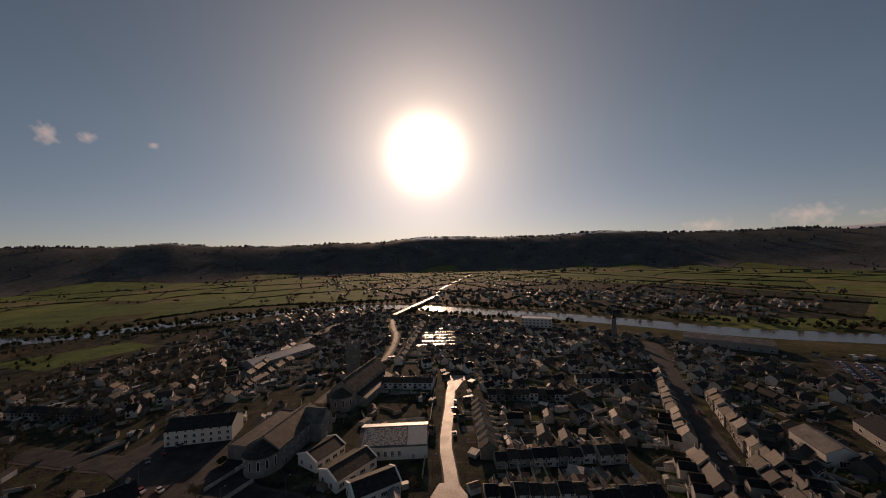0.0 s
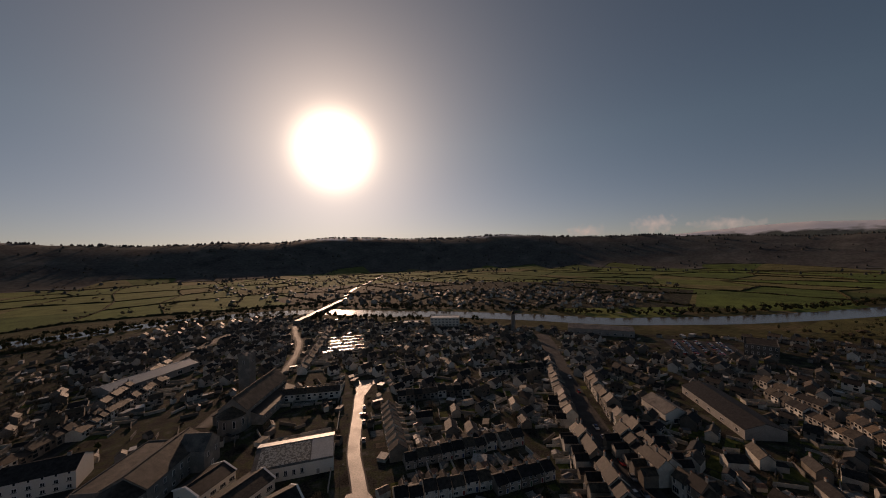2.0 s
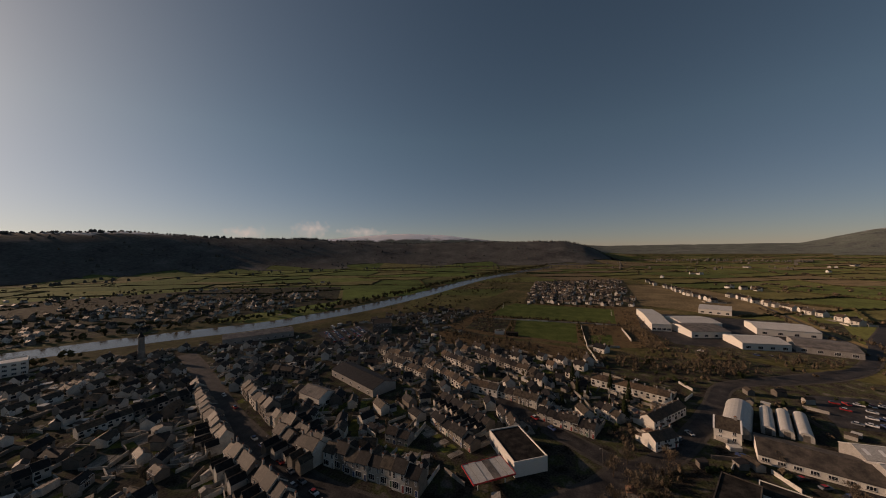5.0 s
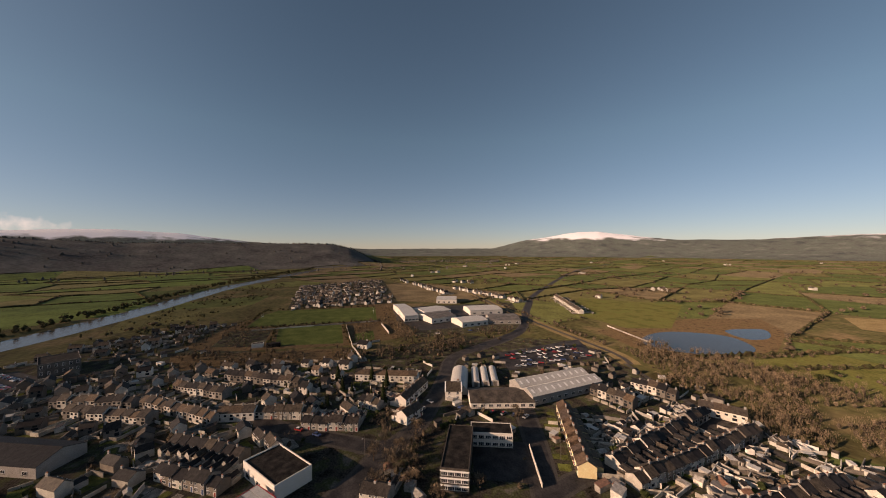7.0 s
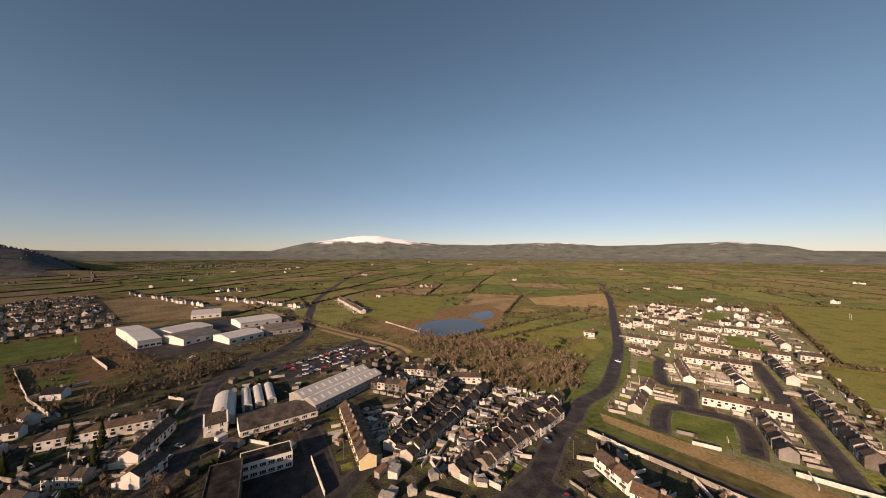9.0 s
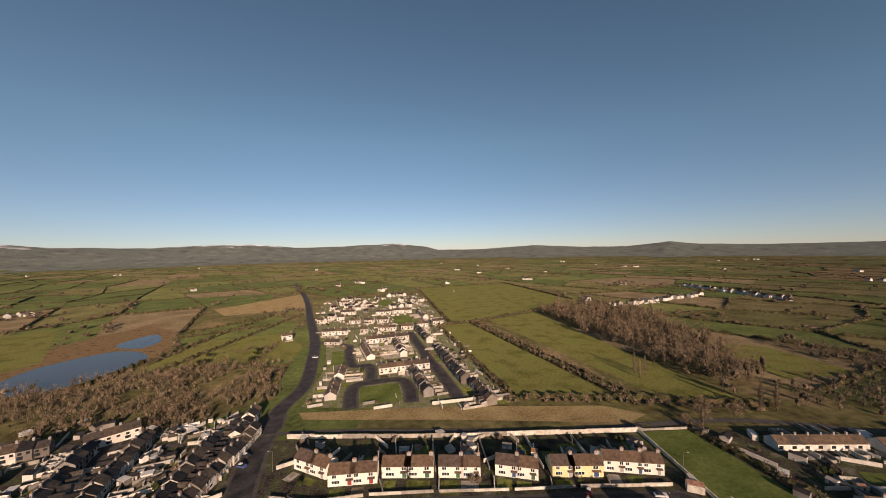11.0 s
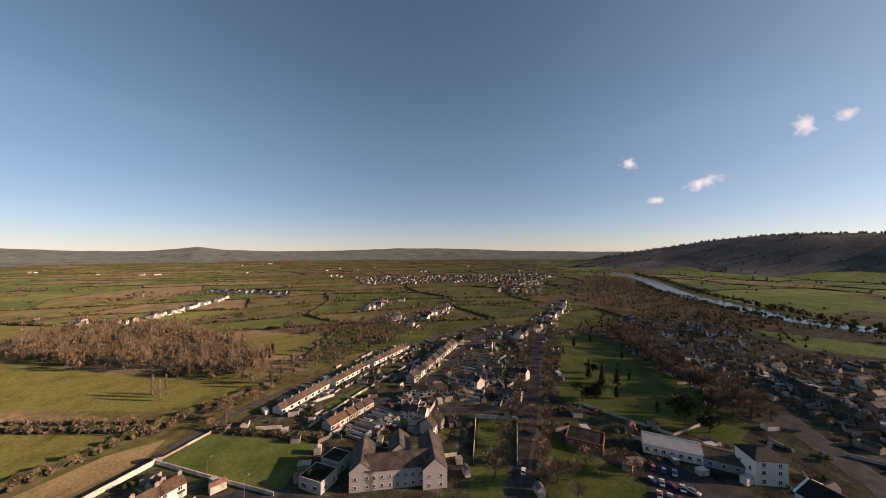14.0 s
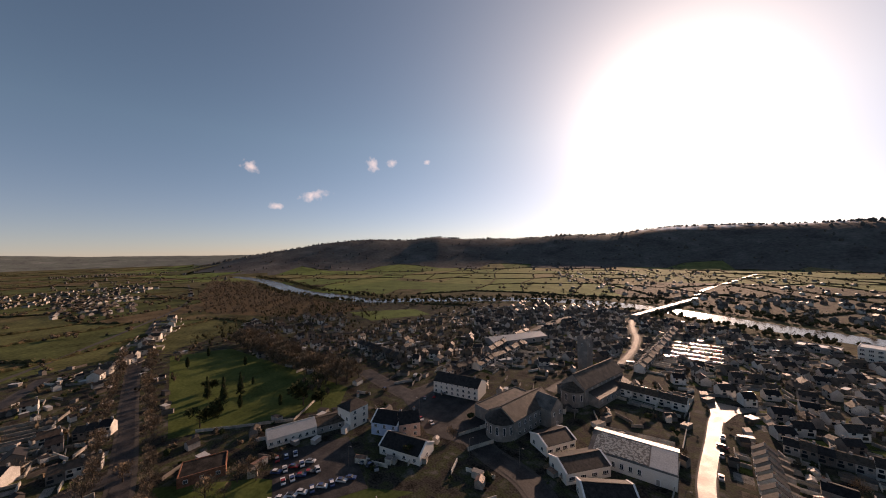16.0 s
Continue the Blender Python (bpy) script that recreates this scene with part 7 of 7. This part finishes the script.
def wall_line(p, q, h=1.5, label="pale rendered garden wall", group="garden walls"):
    p, q = Vector((*p[:2], 0)), Vector((*q[:2], 0))
    d = q - p
    ob = new("garden_wall", WALL)
    ob.matrix_basis = pose(*((p + q) / 2).xy, 0.02, 0, 0, math.degrees(math.atan2(d.y, d.x))) @ Matrix.Diagonal((d.length, 1.2, h, 1))
    return tagged(ob, label, "wall", group)


def shed_root():
    root = thing("shed", "small garden shed with a low pitched roof", "shed", "garden sheds")
    g = Geo()
    g.extrude_x([(-1.3, 0), (1.3, 0), (1.3, 2.0), (0, 2.6), (-1.3, 2.0)], -1.7, 1.7)
    part("wall", g, "wall", root)
    g = Geo()
    g.gable_roof(3.4, 2.6, 2.0, 2.6, 0.15, 0.08)
    part("roof", g, "shed_roof", root)
    g = Geo()
    g.box(-0.4, -1.36, 0, 0.4, -1.28, 1.8)
    part("door", g, "door", root)
    return root


def yards():
    rng = random.Random(61)
    near = sorted(YARDS, key=lambda y: y[0].length)
    first = None
    for back, out, along, step, luck in near[:230]:
        depth = 9 + 6 * luck
        a = back + along * step / 2
        end = a - out * depth
        if off_road(end.x, end.y, 1.0):
            wall_line(a, end, rng.uniform(1.1, 1.9))
        if luck > 0.35:
            p = back - out * (depth * rng.uniform(0.45, 0.9)) + along * step * rng.uniform(-0.25, 0.2)
            if off_road(p.x, p.y, 2.5):
                m = pose(p.x, p.y, 0.02, 0, 0, math.degrees(math.atan2(along.y, along.x)) + rng.choice((0, 120))) @ Matrix.Diagonal((rng.uniform(0.7, 1.4), rng.uniform(0.7, 1.2), rng.uniform(0.8, 1.2), 1))
                if first is None:
                    first = shed_root()
                    first.matrix_basis = m
                else:
                    copy_thing(first, m)
    streets = (((37, -131), (21, -125), 1.0), ((21, -125), (4, -124), 1.0), ((2, -124), (-21, -120), 1.0), ((-23, -119.6), (-48, -114.4), 1.0), ((-50, -114), (-72, -110), 1.0), ((-74, -109.6), (-107, -102.4), 1.1), ((-2, -131), (-3, -124), 0.9), ((-24.5, -127), (-23, -120), 0.9), ((-45, -122), (-43, -116), 0.9), ((-66, -117), (-64, -112), 0.9), ((-87, -112), (-85, -107), 0.9), ((-9, -134), (-10, -158), 1.3), ((-24, -131), (-27, -155), 1.3), ((-45, -127), (-48, -150), 1.3), ((-66, -122), (-69, -145), 1.3), ((-87, -117), (-90, -141), 1.3), ((40, -171), (-37, -153), 1.8), ((-37, -153), (-123, -136), 1.8), ((-123, -136), (-112, -76), 1.4), ((-149, -132), (-123, -137), 1.0), ((-80, -187), (-33, -188), 1.8), ((128, -80), (105, -71), 1.7), ((-177, -5.3), (-141, -5.3), 1.8), ((-177, 16), (-140, 12.7), 1.8))
    grounds = (((393, -9), (313, -12), 2.0), ((387, -48), (342, -50), 2.0), ((310, -12), (270, -18), 1.8), ((313, -12), (318, -38), 1.6), ((-177, -5.3), (-177, 16), 1.8), ((-184, 109), (-171, 88), 1.3), ((-171, 88), (-200, 53), 1.3), ((-93, 127), (-83, 149), 1.6), ((-83, 120), (-77, 132), 1.6), ((-10.7, 131), (-8, 213), 1.4), ((-39, 139), (-40, 173), 1.6), ((-40, 173), (-12, 176), 1.8), ((-157, -88), (-200, -77), 1.2), ((-200, -77), (-267, -53), 1.2), ((400, 88), (405, -49), 1.2), ((233, -273), (300, -287), 1.2), ((147, 43), (165, 60), 1.8), ((165, 60), (184, 40), 1.8))
    for lines in (streets, grounds):
        for p, q, h in lines:
            n = max(1, round(math.hypot(q[0] - p[0], q[1] - p[1]) / 13))
            for i in range(n):
                a, b = (tuple(u + (v - u) * t / n for u, v in zip(p, q)) for t in (i, i + 1))
                wall_line(a, b, h * rng.uniform(0.88, 1.1))


yards()


def car_root():
    root = thing("car", "parked car with dark windows", "car", "parked cars")
    g = Geo()
    side = [(-2.1, 0.35), (2.1, 0.35), (2.15, 0.7), (2.0, 0.85), (1.1, 0.95), (-1.5, 0.98), (-2.1, 0.9)]
    g.extrude_x(side, -0.85, 0.85)
    part("body", g, "car", root, at=pose(0, 0, 0, 0, 0, 90))
    g = Geo()
    lo, hi = [(-1.6, -0.8), (1.05, -0.8), (1.05, 0.8), (-1.6, 0.8)], [(-1.1, -0.65), (0.35, -0.65), (0.35, 0.65), (-1.1, 0.65)]
    g.v.extend([(x, y, 0.94) for x, y in lo] + [(x, y, 1.42) for x, y in hi])
    for i in range(4):
        j = (i + 1) % 4
        g.f.append((i, j, 4 + j, 4 + i))
        g.m.append(0)
    part("glasshouse", g, "glass", root, "dark windows")
    g = Geo()
    g.box(-1.12, -0.66, 1.42, 0.37, 0.66, 1.47)
    part("roof", g, "car", root)
    for x in (-1.35, 1.35):
        for y in (-0.8, 0.8):
            g = Geo()
            g.tube((x, y - 0.1, 0.32), (x, y + 0.1, 0.32), 0.32, 0.32, 10)
            part("wheel", g, "rubber", root)
    return root


def cars():
    rng = random.Random(71)
    spots = []

    def along(p, q, n, off=0.0, across=False, keep=1.0):
        p, q = Vector((*p, 0)), Vector((*q, 0))
        d = (q - p).normalized()
        for i in range(n):
            if rng.random() < keep:
                c = p.lerp(q, (i + 0.5) / n)
                spots.append((c.x, c.y, math.degrees(math.atan2(d.y, d.x)) + (90 if across else 0) + rng.uniform(-4, 4) + rng.choice((0, 240))))

    along((-145, 65), (-141, 75), 3, across=True)
    along((-137, 61), (-131, 76), 5, across=True)
    along((-129, 60), (-124, 75), 5, across=True)
    along((-123, 52), (-107, 83), 10, across=True, keep=0.85)
    along((-115, 88), (-104, 88), 3, across=True)
    for k in range(5):
        along((-24 + k * 0.3, 316 + k * 12), (10 + k * 0.2, 316 + k * 12), 14, across=True, keep=0.93)
    along((4.7, 200), (2.9, 157), 5, keep=0.8)
    along((147, 213), (120, 149), 6, keep=0.7)
    along((117, 151), (93, 83), 8, keep=0.7)
    along((101, 133), (91, 77), 7, keep=0.6)
    along((92, 75), (100, 29.3), 5, keep=0.7)
    along((-133, 144), (-123, 168), 4, keep=0.8)
    along((-128, 128), (-93, 128), 5, across=True, keep=0.5)
    along((-173, 144), (-149, 141), 3, keep=0.8)
    along((-144, 187), (-133, 227), 5, keep=0.6)
    along((40, -123), (-60, -103), 10, keep=0.55)
    along((-69, -108), (-104, -97), 3, keep=0.7)
    along((53, -149), (55, -171), 3, keep=0.8)
    along((112, -133), (120, -173), 4, keep=0.7)
    along((187, -53), (157, -29.3), 4, keep=0.7)
    along((200, 48), (163, 5.3), 5, keep=0.5)
    for k in range(5):
        along((256 + k * 7.5, 208 - k * 4.5), (284 + k * 7, 243 - k * 5), 16, across=True, keep=0.85)
    for k in range(4):
        along((218 + k * 8, -124), (222 + k * 9, -196), 14, across=True, keep=0.75)
    along((327, -93), (328, -147), 6, across=True, keep=0.7)
    along((150, -95), (172, -62), 7, keep=0.6)
    along((176, -46), (155, -18), 5, keep=0.6)
    along((-160, -59), (-200, -51), 4, keep=0.7)
    along((-187, -53), (-184, -10.7), 5, keep=0.6)
    along((-128, 13.3), (-173, 21.3), 3, keep=0.6)
    along((45, -287), (53, -340), 3, keep=0.6)
    first = None
    for x, y, turn in spots:
        m = pose(x, y, 0.2, 0, 0, turn)
        if first is None:
            first = car_root()
            first.matrix_basis = m
        else:
            copy_thing(first, m)


cars()


def lamp(x, y, turn, h=8.0):
    root = thing("street_lamp", "grey street lamp post", "street lamp", "street lamps", pose(x, y, 0.02, 0, 0, turn))
    g = Geo()
    g.tube((0, 0, 0), (0, 0, h), 0.1, 0.06, 8)
    part("post", g, "sheet_dark", root)
    g = Geo()
    g.tube((0, 0, h), (1.4, 0, h + 0.35), 0.05, 0.04, 6)
    part("arm", g, "sheet_dark", root)
    g = Geo()
    g.box(1.2, -0.14, h + 0.28, 1.9, 0.14, h + 0.42)
    part("lantern", g, "grey", root)


for x, y, turn in ((-109, -85, 150), (-117, -107, 150), (-93, -92, 90), (-2.7, -124, 100), (67, -83, 30), (117, -88, 200), (-80, 117, 40), (-123, 133, 200), (-6.7, 133, 0), (-8, 173, 0), (107, 123, 200),
                   (128, 163, 200), (144, -10.7, 140), (165, -26.7, 140), (-175, -40, 0), (-147, 21.3, 90), (40, -147, 0), (-117, 83, 0), (-60, 123, 0), (88, 60, 0)):
    lamp(x, y, turn)


def goal(x, y, turn):
    root = thing("goal_posts", "white goal posts on a pitch", "goal", "goal posts", pose(x, y, 0.06, 0, 0, turn))
    for s in (-3.2, 3.2):
        g = Geo()
        g.tube((s, 0, 0), (s, 0, 7), 0.08, 0.06, 6)
        part("post", g, "frame", root)
    g = Geo()
    g.tube((-3.2, 0, 2.4), (3.2, 0, 2.4), 0.07, 0.07, 6)
    part("crossbar", g, "frame", root)


goal(468, 90, 0)
goal(460, -46, 0)
goal(-167, -667, 90)


# ---- clouds ----
def cloud_material():
    """Bright thin vapour that frays out to its edges: a far backdrop."""
    m = bpy.data.materials.new("cloud_vapour")
    m.use_nodes = True
    n, l = m.node_tree.nodes, m.node_tree.links
    n.clear()
    out, clear, glow, mix = n.new("ShaderNodeOutputMaterial"), n.new("ShaderNodeBsdfTransparent"), n.new("ShaderNodeEmission"), n.new("ShaderNodeMixShader")
    # emission puts the sunlit brightness into the cloud itself
    glow.inputs["Color"].default_value, glow.inputs["Strength"].default_value = (1.0, 0.95, 0.88, 1), 0.85
    co, off, tex, geo = n.new("ShaderNodeTexCoord"), n.new("ShaderNodeVectorMath"), n.new("ShaderNodeTexNoise"), n.new("ShaderNodeNewGeometry")
    off.operation = "DISTANCE"
    off.inputs[1].default_value = (0.5, 0.0, 0.42)
    flat = n.new("ShaderNodeVectorMath")
    flat.operation = "MULTIPLY"
    flat.inputs[1].default_value = (1, 0, 1)
    l.new(co.outputs["Generated"], flat.inputs[0])
    l.new(flat.outputs["Vector"], off.inputs[0])
    tex.inputs["Scale"].default_value, tex.inputs["Detail"].default_value = 0.014, 7
    l.new(geo.outputs["Position"], tex.inputs["Vector"])
    fade, ramp = n.new("ShaderNodeMapRange"), n.new("ShaderNodeMapRange")
    l.new(off.outputs["Value"], fade.inputs["Value"])
    fade.inputs["From Min"].default_value, fade.inputs["From Max"].default_value = 0.02, 0.5
    fade.inputs["To Min"].default_value, fade.inputs["To Max"].default_value = 0.34, -0.34
    add = n.new("ShaderNodeMath")
    l.new(fade.outputs["Result"], add.inputs[0])
    l.new(tex.outputs["Fac"], add.inputs[1])
    l.new(add.outputs[0], ramp.inputs["Value"])
    ramp.inputs["From Min"].default_value, ramp.inputs["From Max"].default_value = 0.44, 1.0
    ramp.inputs["To Max"].default_value = 0.62
    l.new(ramp.outputs["Result"], mix.inputs["Fac"])
    l.new(clear.outputs[0], mix.inputs[1])
    l.new(glow.outputs[0], mix.inputs[2])
    l.new(mix.outputs[0], out.inputs["Surface"])
    return m


M["cloud"] = cloud_material()


def cloud(turn, height, width, tall, tilt=0.0, far=4400):
    """A small wisp of cloud on the far sky."""
    g = Geo()
    n = 12
    for i in range(n + 1):
        x = (i / n - 0.5) * width
        y = -x * x / (2 * far)
        g.v.extend([(x, y, -tall / 2), (x, y, tall / 2)])
    for i in range(n):
        g.f.append((2 * i, 2 * i + 2, 2 * i + 3, 2 * i + 1))
        g.m.append(0)
    a, e = radians(turn), radians(height)
    ob = part("cloud", g, "cloud", at=pose(far * math.sin(a) * math.cos(e), far * math.cos(a) * math.cos(e), EYE + far * math.sin(e), 0, -tilt, -turn))
    return tagged(ob, "small white wisp of cloud low in the sky", "sky", "clouds over the hills", "structure")


cloud(-59.3, 9.2, 640, 230, 12)
cloud(-64.5, 7.4, 280, 150, 8)
cloud(-49.8, 14.6, 260, 330)
cloud(-46.8, 14.8, 220, 190, 20)
cloud(-40.7, 14.9, 130, 110)
cloud(-68.0, 13.0, 300, 230, -25)
cloud(38.5, 2.9, 800, 260)
cloud(47.5, 3.6, 760, 340)
cloud(55.5, 2.9, 900, 240)
